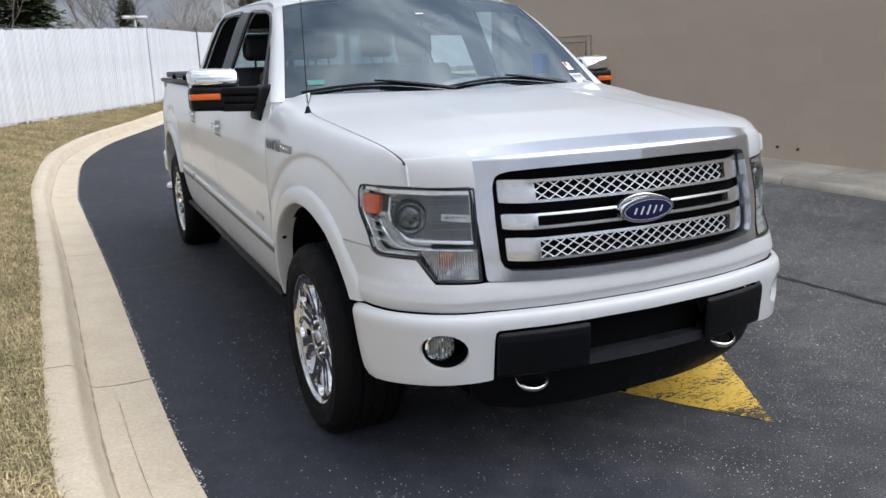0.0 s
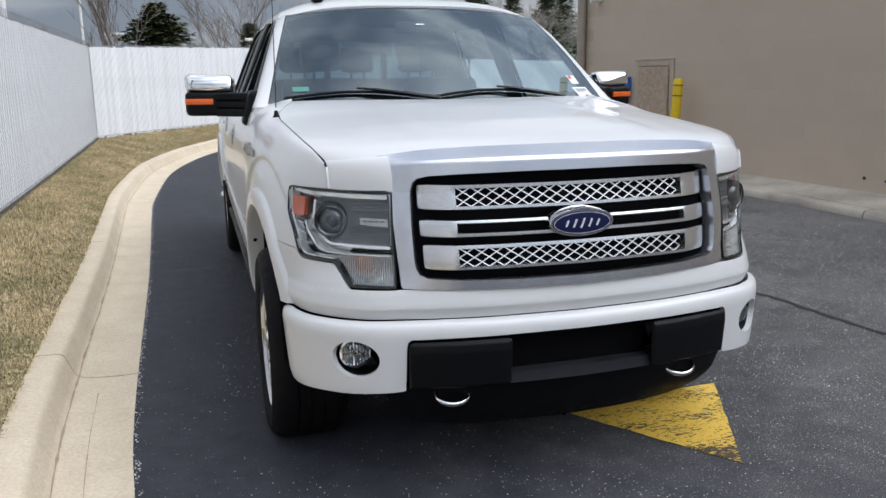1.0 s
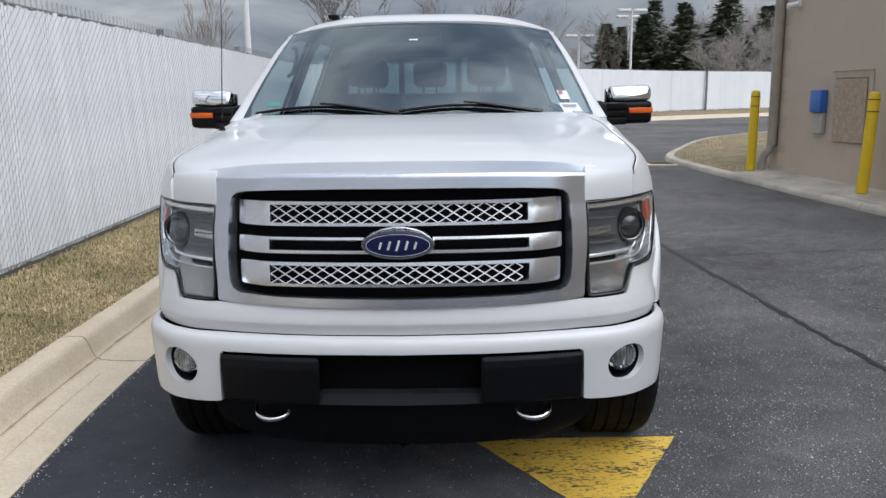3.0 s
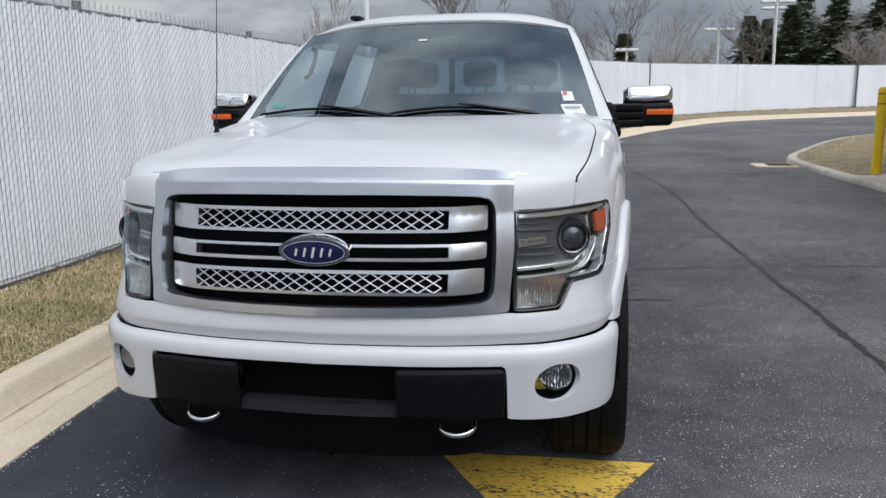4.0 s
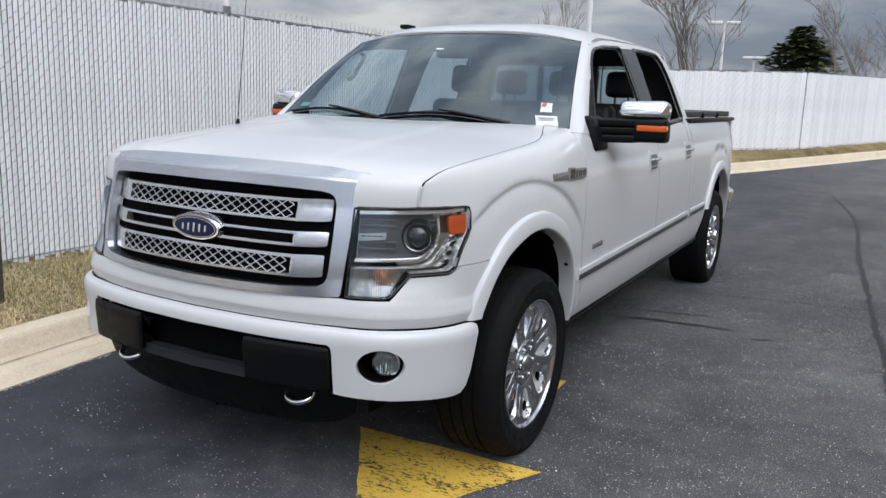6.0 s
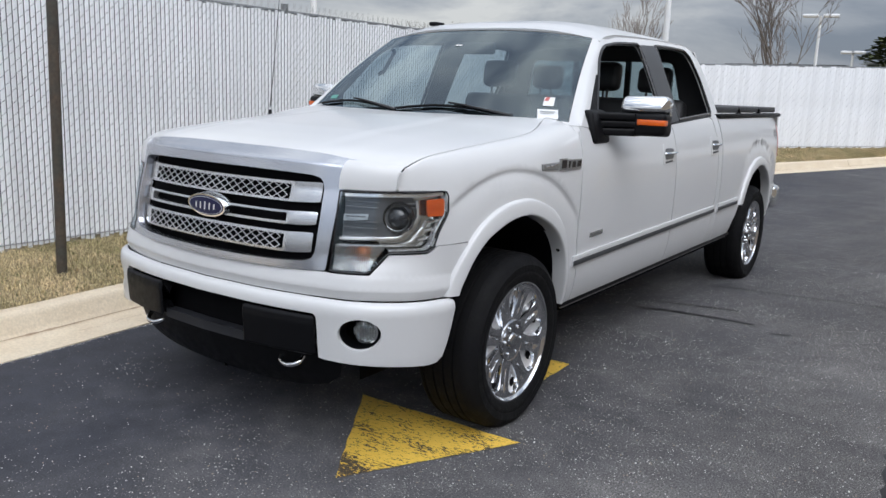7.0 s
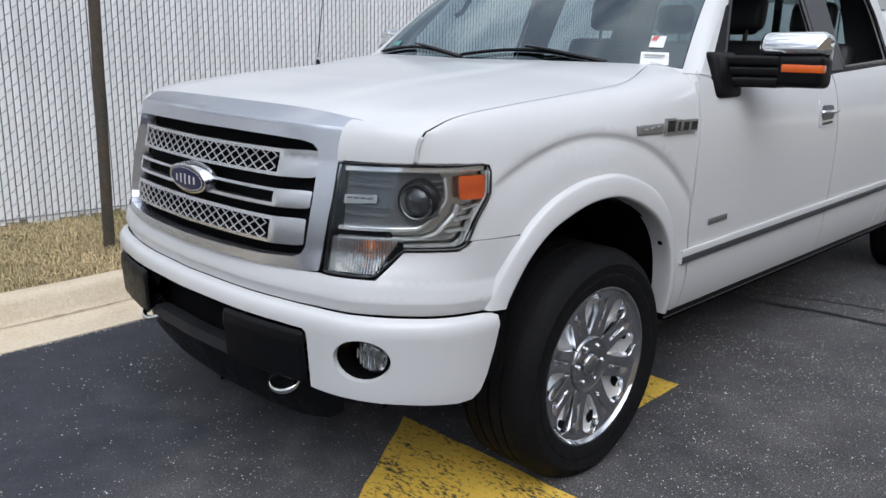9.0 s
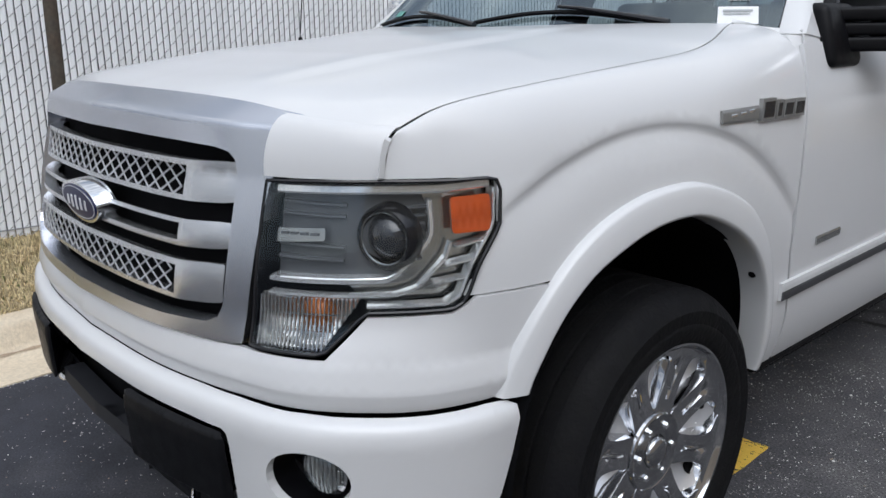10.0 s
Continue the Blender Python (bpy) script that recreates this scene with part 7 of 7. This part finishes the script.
# cowl between hood and glass
rows = []
for (a, z) in ((0.0, 1.365), (0.5, 1.352), (1.0, 1.346)):
    rows.append([tuple((1 - a) * np.array((p[0], p[1] - 0.006, z)) + a * np.array((q[0], q[1] + 0.03, z))) for p, q in zip([(u * 0.765, 0.362 + 0.178 * abs(u) ** 2.2) for u in np.linspace(-1, 1, 33)], ws_rows[0])])
grid_mesh("cowl", rows, M["plastic"], truck, "black plastic cowl")
for sg in (1, -1):
    # filler between cowl, fender crown and pillar foot
    rows = []
    for t in np.linspace(0, 1, 8):
        a = np.array((0.765, 0.540, 1.379)) * (1 - t) + np.array((0.876, 0.590, 1.366)) * t
        c = np.array(fender_skin(0.524, 1.37 - 0.27 * t))
        rows.append([(sg * c[0], c[1], c[2]), (sg * (c[0] + a[0]) / 2, (c[1] + a[1]) / 2, (c[2] + a[2]) / 2 + 0.006), (sg * a[0], a[1], a[2])])
    grid_mesh("fender_corner", rows, M["paint"], truck, thick=0.006, flip=sg > 0)
    rows = []
    for t in np.linspace(0, 1, 12):
        z = 1.10 + 0.25 * t
        c = np.array(fender_skin(0.524, v_of(0.54, z), -0.008))
        d = flank(0.60, min(z, 1.335), -0.012)
        rows.append([(sg * c[0], c[1], z), (sg * (d[0] + c[0]) / 2, 0.56, z), (sg * d[0], d[1], z)])
    grid_mesh("door_gap_filler", rows, M["paint"], truck)

# body-coloured fill between the door top and the foot of the pillar
both("door_top_corner", [(0.592, 1.322), (0.72, 1.322), (0.72, 1.362), (0.592, 1.362)], lambda y, z: flank(y, min(z, 1.335), -0.004) * (1 - min(1.0, max(0.0, (z - 1.330) / 0.026))) + cab(y, max(z, 1.352), -0.004) * min(1.0, max(0.0, (z - 1.330) / 0.026)), M["paint"], truck, step=0.02, thick=0.006)

# wipers
for x0, x1 in ((-0.80, -0.13), (-0.10, 0.56)):
    root = new("wiper")
    root.parent = truck
    tagged(root, "black wiper arm and blade")

    def on_glass(x, v, out):
        j = min(23, int(v * 24))
        f = v * 24 - j
        u = (x / (0.874 + (0.706 - 0.874) * v) + 1) * 16
        i = min(31, max(0, int(u)))
        g = u - i
        p = Vector(ws_rows[j][i]).lerp(Vector(ws_rows[j][i + 1]), g).lerp(Vector(ws_rows[j + 1][i]).lerp(Vector(ws_rows[j + 1][i + 1]), g), f)
        return p + Vector((0, -0.62, 0.78)) * out

    bm = bmesh.new()
    ks = np.linspace(0, 1, 15)
    tube(bm, [on_glass(x0 + (x1 - x0) * k, 0.055 + 0.05 * math.sin(math.pi * min(1, k * 1.05)), 0.012) for k in ks], 0.0075, 6)
    part("blade", bm, M["plastic"], root)
    bm = bmesh.new()
    pv = on_glass(x1 + 0.05, 0.03, 0.02)
    mid = on_glass(x0 + (x1 - x0) * 0.5, 0.115, 0.026)
    tube(bm, [pv, on_glass(x1 - 0.12, 0.07, 0.026), on_glass(x0 + (x1 - x0) * 0.62, 0.10, 0.028), mid], [0.011, 0.008, 0.006, 0.005], 8)
    part("arm", bm, M["gloss_black"], root, smooth=True)


def sticker(x, v, w, h, mat, name, label, skew=0.0):
    bm = bmesh.new()
    q = []
    for dx, dv in ((-w / 2, 0), (w / 2, 0), (w / 2, h), (-w / 2, h)):
        q.append(bm.verts.new(on_glass(x + dx + skew * dv, v + dv / 0.73, 0.003)))
    bm.faces.new(q)
    return part(name, bm, mat, truck, label)


st = sticker(0.772, 0.045, 0.098, 0.064, M["label_white"], "windscreen_label", "white paper stock label with grey print bars", -0.40)
for k, (dx, w, dz, hh) in enumerate(((0.0, 0.072, 0.042, 0.008), (-0.002, 0.064, 0.032, 0.004))):
    bm = bmesh.new()
    bm.faces.new([bm.verts.new(on_glass(0.772 + dx + a * w / 2 - 0.40 * (dz + b), 0.045 + (dz + b) / 0.73, 0.0055)) for a, b in ((-1, 0), (1, 0), (1, hh), (-1, hh))])
    part("print_bar", bm, M["label_dark"], st)
sticker(0.738, 0.165, 0.052, 0.062, M["label_white"], "windscreen_sticker", "small white and red windscreen sticker", -0.25)
sticker(0.716, 0.212, 0.020, 0.026, M["label_red"], "sticker_corner", "small red print").location = (0, -0.002, 0.001)
sticker(-0.715, 0.13, 0.075, 0.03, M["label_teal"], "windscreen_tint_tag", "faint teal windscreen tag")
sticker(-0.03, 0.775, 0.045, 0.012, M["label_white"], "mirror_tag", "small white tag near the mirror mount")

# rear wall of the cab
panel("cab_rear", [(-0.90, 0.50), (0.90, 0.50), (0.91, 1.38), (0.73, 1.83), (0.60, 1.88), (-0.60, 1.88), (-0.73, 1.83), (-0.91, 1.38)], lambda x, z: Vector((x, 2.905 - 0.12 * max(0, z - 1.38) - 0.02 * x * x, z)), M["paint"], truck, holes=[rounded([(-0.66, 1.40), (0.66, 1.40), (0.58, 1.76), (-0.58, 1.76)], 0.05)], step=0.09, thick=0.02, flip=True, back=M["cabin"])
pane = panel("rear_window", rounded([(-0.68, 1.38), (0.68, 1.38), (0.60, 1.78), (-0.60, 1.78)], 0.05), lambda x, z: Vector((x, 2.897 - 0.12 * max(0, z - 1.38) - 0.02 * x * x, z)), M["glass"], truck, step=0.12, thick=0.0, flip=True)
pane.visible_shadow = False
for x in (-0.22, 0.22):
    bm = bmesh.new()
    box(bm, (x - 0.022, 2.86, 1.38), (x + 0.022, 2.885, 1.78), 0.004, 1)
    part("window_divider", bm, M["cabin"], truck)

# ---- cabin ----
bm = bmesh.new()
box(bm, (-0.90, 0.62, 0.50), (0.90, 2.86, 0.58), 0.01)
part("cabin_floor", bm, M["cabin"], truck)
rows = []
for j, (y, z, xw) in enumerate(((0.50, 1.335, 0.80), (0.60, 1.345, 0.86), (0.80, 1.34, 0.89), (0.98, 1.315, 0.90), (1.05, 1.24, 0.90), (1.07, 1.05, 0.90), (1.00, 0.85, 0.90))):
    rows.append([(xw * u, y - 0.05 * (1 - u * u) * (j < 2), z + 0.02 * (abs(u - 0.42) < 0.25) * (2 <= j <= 3)) for u in np.linspace(-1, 1, 21)])
grid_mesh("dashboard", rows, M["cabin"], truck, "dark dashboard", thick=0.01)
bm = bmesh.new()
wheel_c = Matrix.Translation((0.40, 1.20, 1.20)) @ Matrix.Rotation(radians(-22), 4, "X")
tube(bm, [wheel_c @ Vector((0.19 * math.cos(a), 0, 0.19 * math.sin(a))) for a in np.linspace(0, 2 * math.pi, 37)], 0.016, 8, caps=False)
for a in (0.1, math.pi - 0.1, -math.pi / 2):
    tube(bm, [wheel_c @ Vector((0.05 * math.cos(a), 0, 0.05 * math.sin(a))), wheel_c @ Vector((0.19 * math.cos(a), 0, 0.19 * math.sin(a)))], 0.02, 6)
box(bm, (-0.075, -0.02, -0.06), (0.075, 0.03, 0.06), 0.02, 2, wheel_c)
part("steering_wheel", bm, M["cabin"], truck, smooth=True)


def seat(x, y, w, name, rest_gap):
    root = new(name)
    root.parent = truck
    tagged(root, "dark leather seat with headrest")
    bm = bmesh.new()
    box(bm, (x - w / 2, y - 0.02, 0.80), (x + w / 2, y + 0.50, 0.98), 0.05, 3)
    part("cushion", bm, M["leather"], root, smooth=True)
    bm = bmesh.new()
    box(bm, (-w / 2, 0, 0), (w / 2, 0.15, 0.62), 0.055, 3, Matrix.Translation((x, y + 0.44, 0.90)) @ Matrix.Rotation(radians(-14), 4, "X"))
    part("backrest", bm, M["leather"], root, smooth=True)
    for hx in rest_gap:
        bm = bmesh.new()
        box(bm, (-0.13, 0, 0), (0.13, 0.10, 0.19), 0.045, 3, Matrix.Translation((x + hx, y + 0.60, 1.54)) @ Matrix.Rotation(radians(-8), 4, "X"))
        for dx in (-0.05, 0.05):
            tube(bm, [(x + hx + dx, y + 0.63, 1.46), (x + hx + dx, y + 0.64, 1.56)], 0.008, 6)
        part("headrest", bm, M["leather"], root, smooth=True)


seat(0.40, 1.35, 0.52, "front_seat", (0.0,))
seat(-0.40, 1.35, 0.52, "front_seat", (0.0,))
seat(0.0, 2.18, 1.42, "rear_seat", (-0.45, 0.0, 0.45))
bm = bmesh.new()
box(bm, (-0.12, 1.15, 0.80), (0.12, 1.85, 1.10), 0.03, 2)
part("console", bm, M["cabin"], truck, smooth=True)
bm = bmesh.new()
box(bm, (-0.13, 0.0, -0.03), (0.13, 0.03, 0.04), 0.02, 3, Matrix.Translation((0.0, 1.05, 1.745)))
part("rear_view_mirror", bm, M["cabin"], truck, smooth=True)
for sg in (1, -1):
    bm = bmesh.new()
    tube(bm, [(sg * 0.72, 1.02, 1.58), (sg * 0.70, 1.05, 1.60), (sg * 0.685, 1.10, 1.68), (sg * 0.70, 1.16, 1.73), (sg * 0.72, 1.16, 1.745)], 0.012, 8)
    part("grab_handle", bm, M["cabin"], truck, smooth=True)
    both_trim = [(0.60, 0.60), (0.60, 1.325), (2.70, 1.36), (2.74, 0.60)]
    panel("door_trim", both_trim, (lambda y, z: flank(y, z, -0.06)) if sg > 0 else mirror_x(lambda y, z: flank(y, z, -0.06)), M["cabin"], truck, step=0.2, thick=0.02, flip=sg < 0)

# ---- bed: tonneau, floor, tailgate, rear bumper ----
for k in range(3):
    y0 = 2.93 + k * 0.60
    bm = bmesh.new()
    box(bm, (-0.90, y0, 1.405), (0.90, y0 + 0.585, 1.452), 0.010, 2)
    part("tonneau_panel", bm, M["tonneau"], truck, "dark folding bed cover panel", True)
for sg in (1, -1):
    bm = bmesh.new()
    box(bm, (sg * 0.905 - 0.045, 2.895, 1.368), (sg * 0.905 + 0.040, 4.755, 1.400), 0.010, 2)
    part("bed_rail_cap", bm, M["plastic"], truck, "black bed rail cap", True)
    for y in (3.515, 4.12):
        bm = bmesh.new()
        box(bm, (sg * 0.905 - 0.02, y - 0.02, 1.398), (sg * 0.905 + 0.012, y + 0.02, 1.435), 0.004, 1)
        part("hinge", bm, M["plastic"], truck)
bm = bmesh.new()
box(bm, (-0.91, 2.90, 0.60), (0.91, 4.72, 0.70), 0.01)
part("bed_floor", bm, M["void"], truck)
panel("tailgate", [(-0.93, 0.62), (0.93, 0.62), (0.92, 1.37), (-0.92, 1.37)], lambda x, z: Vector((x, 4.76 - 0.02 * x * x, z)), M["paint"], truck, step=0.12, thick=0.04, flip=False)
panel("bed_front", [(-0.92, 0.60), (0.92, 0.60), (0.91, 1.37), (-0.91, 1.37)], lambda x, z: Vector((x, 2.905, z)), M["paint"], truck, step=0.2, thick=0.02)
bm = bmesh.new()
box(bm, (-0.99, 4.70, 0.53), (0.99, 4.88, 0.74), 0.04, 3)
part("rear_bumper", bm, M["chrome"], truck, "chrome rear step bumper", True)
for sg in (1, -1):
    panel("tail_lamp", [(4.715, 1.02), (4.758, 1.02), (4.752, 1.30), (4.715, 1.30)], (lambda y, z: flank(y, z, 0.004)) if sg > 0 else mirror_x(lambda y, z: flank(y, z, 0.004)), M["label_red"], truck, step=0.03, thick=0.01, flip=sg < 0, label="slim red tail lamp edge")

# ---- mirrors ----
def side_mirror(sg):
    root = new("side_mirror")
    root.parent = truck
    tagged(root, "large tow mirror with chrome cap and amber marker")

    def shell(z0, z1, x0, x1, y0, y1, r, name, mat, label, taper=0.0):
        bm = bmesh.new()
        box(bm, (x0, y0, z0), (x1, y1, z1), r, 4)
        for v in bm.verts:
            t = (v.co.x - x0) / (x1 - x0)
            f = (v.co.y - y0) / (y1 - y0)
            v.co.y += 0.05 * t * t + taper * (v.co.z - z0) / (z1 - z0)
            v.co.z += (0.006 * t if f < 0.5 else 0)
            v.co.x *= sg
        return part(name, bm, mat, root, label, True)

    shell(1.304, 1.4195, 0.985, 1.246, 0.875, 0.99, 0.022, "housing", M["plastic"], "black mirror housing")
    # arm cover: three stacked ribs from the foot out to the housing
    for k, (z0, z1, inset) in enumerate(((1.382, 1.4200, 0.0), (1.344, 1.380, 0.006), (1.302, 1.342, 0.003))):
        bm = bmesh.new()
        prev = None
        for x, y0, y1 in ((0.925, 0.742, 0.875), (0.96, 0.770, 0.905), (0.995, 0.803, 0.935), (1.03, 0.834, 0.955), (1.06, 0.858, 0.970), (1.10, 0.8835, 0.985)):
            y0 += inset
            ring = []
            for j in range(20):
                a = 2 * math.pi * (j + 0.5) / 20
                px = math.copysign(abs(math.cos(a)) ** 0.25, math.cos(a))
                pz = math.copysign(abs(math.sin(a)) ** 0.4, math.sin(a))
                ring.append(bm.verts.new((sg * x, (y0 + y1) / 2 + px * (y1 - y0) / 2, (z0 + z1) / 2 + pz * (z1 - z0) / 2)))
            if prev:
                for j in range(20):
                    bm.faces.new((prev[j], prev[(j + 1) % 20], ring[(j + 1) % 20], ring[j]))
            else:
                bm.faces.new(ring)
            prev = ring
        bm.faces.new(prev)
        part("arm_rib", bm, M["plastic"], root, "black mirror arm rib" if k == 0 else "", True)
    shell(1.4200, 1.506, 1.010, 1.244, 0.880, 0.985, 0.030, "cap", M["chrome"], "chrome mirror cap", 0.025)
    bm = bmesh.new()
    box(bm, (1.112, 0.872, 1.362), (1.2475, 0.915, 1.391), 0.004, 2)
    for v in bm.verts:
        t = (v.co.x - 0.985) / (1.246 - 0.985)
        v.co.y += 0.05 * t * t
        v.co.x *= sg
    part("marker", bm, M["mirror_amber"], root, "amber marker lens", True)
    bm = bmesh.new()
    box(bm, (1.00, 0.99, 1.335), (1.235, 0.998, 1.49), 0.006, 1)
    for v in bm.verts:
        v.co.y += 0.05 * ((v.co.x - 0.985) / 0.26) ** 2
        v.co.x *= sg
    part("mirror_glass", bm, M["chrome"], root)
    bm = bmesh.new()
    box(bm, (0.905, 0.682, 1.262), (0.972, 0.87, 1.430), 0.024, 4)
    for v in bm.verts:
        v.co.x = (v.co.x - 0.25 * max(0.0, v.co.z - 1.34) + 0.25 * max(0.0, 1.34 - v.co.z)) * sg
    part("foot", bm, M["plastic"], root, smooth=True)


side_mirror(1)
side_mirror(-1)

# ---- antenna, handles, mouldings, badges ----
bm = bmesh.new()
lathe(bm, [(0.0, 0.046), (0.007, 0.043), (0.011, 0.026), (0.022, 0.008), (0.026, 0.0), (0.02, -0.012)], 16, "z")
bmesh.ops.remove_doubles(bm, verts=bm.verts, dist=1e-6)
bmesh.ops.transform(bm, matrix=Matrix.Translation((-0.872, 0.225, 1.304)), verts=bm.verts)
ant = part("antenna", bm, M["plastic"], truck, "thin black whip antenna", True)
bm = bmesh.new()
tube(bm, [(-0.872, 0.225, 1.36), (-0.862, 0.262, 1.72), (-0.855, 0.295, 2.08)], [0.0026, 0.0020, 0.0014], 6)
part("mast", bm, M["gloss_black"], ant)


def door_handle(yc, zc, sg):
    fn = flank if sg > 0 else mirror_x(flank)
    root = panel("door_handle", rounded([(yc - 0.10, zc + 0.062), (yc + 0.10, zc + 0.055), (yc + 0.095, zc - 0.062), (yc - 0.105, zc - 0.068)], 0.03), lambda y, z: fn(y, z, 0.0035), M["paint"], truck, step=0.025, thick=0.006, flip=sg < 0, label="chrome strap handle over a dark cup")
    panel("cup", rounded([(yc - 0.075, zc + 0.034), (yc + 0.07, zc + 0.032), (yc + 0.065, zc - 0.030), (yc - 0.075, zc - 0.034)], 0.025), lambda y, z: fn(y, z, 0.006), M["lamp_dark"], root, step=0.02, thick=0.004, flip=sg < 0)
    bm = bmesh.new()
    pts = [fn(yc + dy, zc + 0.006, o) for dy, o in ((-0.095, 0.008), (-0.08, 0.018), (-0.04, 0.024), (0.02, 0.025), (0.07, 0.020), (0.098, 0.008))]
    tube(bm, catmull(pts, 4), 0.013, 8, squash=(1.0, 0.7))
    part("strap", bm, M["chrome"], root, smooth=True)
    bm = bmesh.new()
    strip_on(bm, [(yc - 0.07, zc - 0.05), (yc + 0.05, zc - 0.045)], 0.012, 0.006, 0.004, fn=flank, sg=sg)
    part("lower_mark", bm, M["grey_trim"], root)


for sg in (1, -1):
    door_handle(1.755, 1.168, sg)
    door_handle(2.695, 1.187, sg)

    def moulding(y0, y1):
        za = lambda y: 0.686 + 0.017 * y / 1.15 if y < 2.8 else 0.7275 + (y - 2.8) * 0.008
        ys_ = np.linspace(y0, y1, max(3, int((y1 - y0) / 0.08)))
        bm = bmesh.new()
        strip_on(bm, [(y, za(y)) for y in ys_], 0.050, 0.012, 0.012, fn=flank, sg=sg)
        root = part("side_moulding", bm, M["paint"], truck, "white side moulding with dark insert")
        bm = bmesh.new()
        strip_on(bm, [(y, za(y) - 0.011) for y in ys_], 0.026, 0.0145, 0.004, fn=flank, sg=sg)
        part("insert", bm, M["grey_trim"], root, "dark grey insert")

    moulding(0.480, 2.755)
    moulding(2.86, 3.36)
    moulding(4.52, 4.70)
    # fender badge: flat plate and four bright slanted blocks; small door badge
    bm = bmesh.new()
    strip_on(bm, [(0.135, v_of(0.135, 1.176)), (0.275, v_of(0.275, 1.176))], 0.026, 0.008, 0.006, fn=fender_skin, sg=sg)
    badge = part("fender_badge", bm, M["badge_plate"], truck, "chrome-edged slanted block badge with grey plate")
    for k in range(3):
        bm = bmesh.new()
        strip_on(bm, [(0.165 + 0.034 * k, v_of(0.18, 1.177)), (0.187 + 0.034 * k, v_of(0.18, 1.177))], 0.006, 0.0095, 0.003, fn=fender_skin, sg=sg)
        part("bar_mark", bm, M["chrome_soft"], badge)
    for k, (w, hh) in enumerate(((0.058, 0.050), (0.030, 0.044), (0.050, 0.042), (0.054, 0.042))):
        y0 = (0.282, 0.345, 0.380, 0.434)[k]
        for nm, inset, o0, o1, mt in (("block_mark", 0.0, 0.0, 0.011, M["badge_plate"]), ("block_face", 0.0075, 0.009, 0.0125, M["gloss_black"])):
            bm = bmesh.new()
            z0, z1 = 1.156 + inset, 1.156 + hh - inset
            q = [(y0 + 0.009 + inset, z1), (y0 + w + 0.009 - inset, z1), (y0 + w - inset, z0), (y0 + inset, z0)]
            lo_v = [bm.verts.new(Vector((sg, 1, 1)) * fender_skin(a, v_of(a, b), o0)) for a, b in q]
            hi_v = [bm.verts.new(Vector((sg, 1, 1)) * fender_skin(a, v_of(a, b), o1)) for a, b in q]
            bm.faces.new(hi_v)
            for i in range(4):
                bm.faces.new((lo_v[i], lo_v[(i + 1) % 4], hi_v[(i + 1) % 4], hi_v[i]))
            part(nm, bm, mt, badge)
    bm = bmesh.new()
    strip_on(bm, [(0.655, 0.803), (0.805, 0.806)], 0.024, 0.007, 0.005, fn=flank, sg=sg)
    part("door_badge", bm, M["lamp_silver"], truck, "small silver door badge")

# bed side decal
for sg in (1, -1):
    cu = bpy.data.curves.new("decal", "FONT")
    cu.body, cu.size, cu.align_x, cu.align_y = "4X4", 0.14, "CENTER", "CENTER"
    tmp = bpy.data.objects.new("decal", cu)
    scene.collection.objects.link(tmp)
    dg = bpy.context.evaluated_depsgraph_get()
    me = bpy.data.meshes.new_from_object(tmp.evaluated_get(dg))
    bpy.data.objects.remove(tmp)
    for v in me.vertices:
        a, b = v.co.x, v.co.y
        y, z = 4.53 + a * sg, 1.215 + b
        p = flank(y, z, 0.0025)
        v.co = (sg * p[0], p[1], p[2])
    me.materials.clear()
    me.materials.append(M["grey_trim"])
    ob = new("decal", me)
    ob.parent = truck
    tagged(ob, "grey four wheel drive decal")


# ---- wall blocks: courses of painted block on the building, laid last ----
def block_mesh(name, lx, hz):
    me = bpy.data.meshes.new(name)
    g, b, t = 0.0006, 0.0016, 0.0011
    x, z = lx / 2 - g, hz - g
    vs = [(-x, 0, g), (x, 0, g), (x, 0, z), (-x, 0, z), (-x + b, t, g + b), (x - b, t, g + b), (x - b, t, z - b), (-x + b, t, z - b)]
    me.from_pydata(vs, [], [(4, 5, 6, 7), (0, 1, 5, 4), (1, 2, 6, 5), (2, 3, 7, 6), (3, 0, 4, 7)])
    me.materials.append(M["block"])
    return me


full = block_mesh("block", 0.40, 0.20)
wl = float(np.linalg.norm(WALL_B - WALL_A))
rest_v, rest_f, laid = [], [], 0
for row in range(21):
    z = 0.1 + row * 0.20
    off = 0.2 * (row % 2)
    for k in range(int(wl / 0.4) - 1):
        s = 0.2 + off + k * 0.4
        p = WALL_A + wd * s
        m = Matrix.Translation((p[0], p[1], z)) @ WALL_M
        if laid < 300 and 2.4 < p[1] < 9.6 and z < 3.2:
            ob = new("block", full)
            ob.parent = building
            ob.matrix_basis = m
            laid += 1
        elif p[1] > -4:
            o = len(rest_v)
            rest_v.extend([m @ v.co for v in full.vertices])
            rest_f.extend([tuple(i + o for i in q.vertices) for q in full.polygons])
tagged(link_mesh("blocks", rest_v, rest_f, M["block_far"], building), kind="stuff")
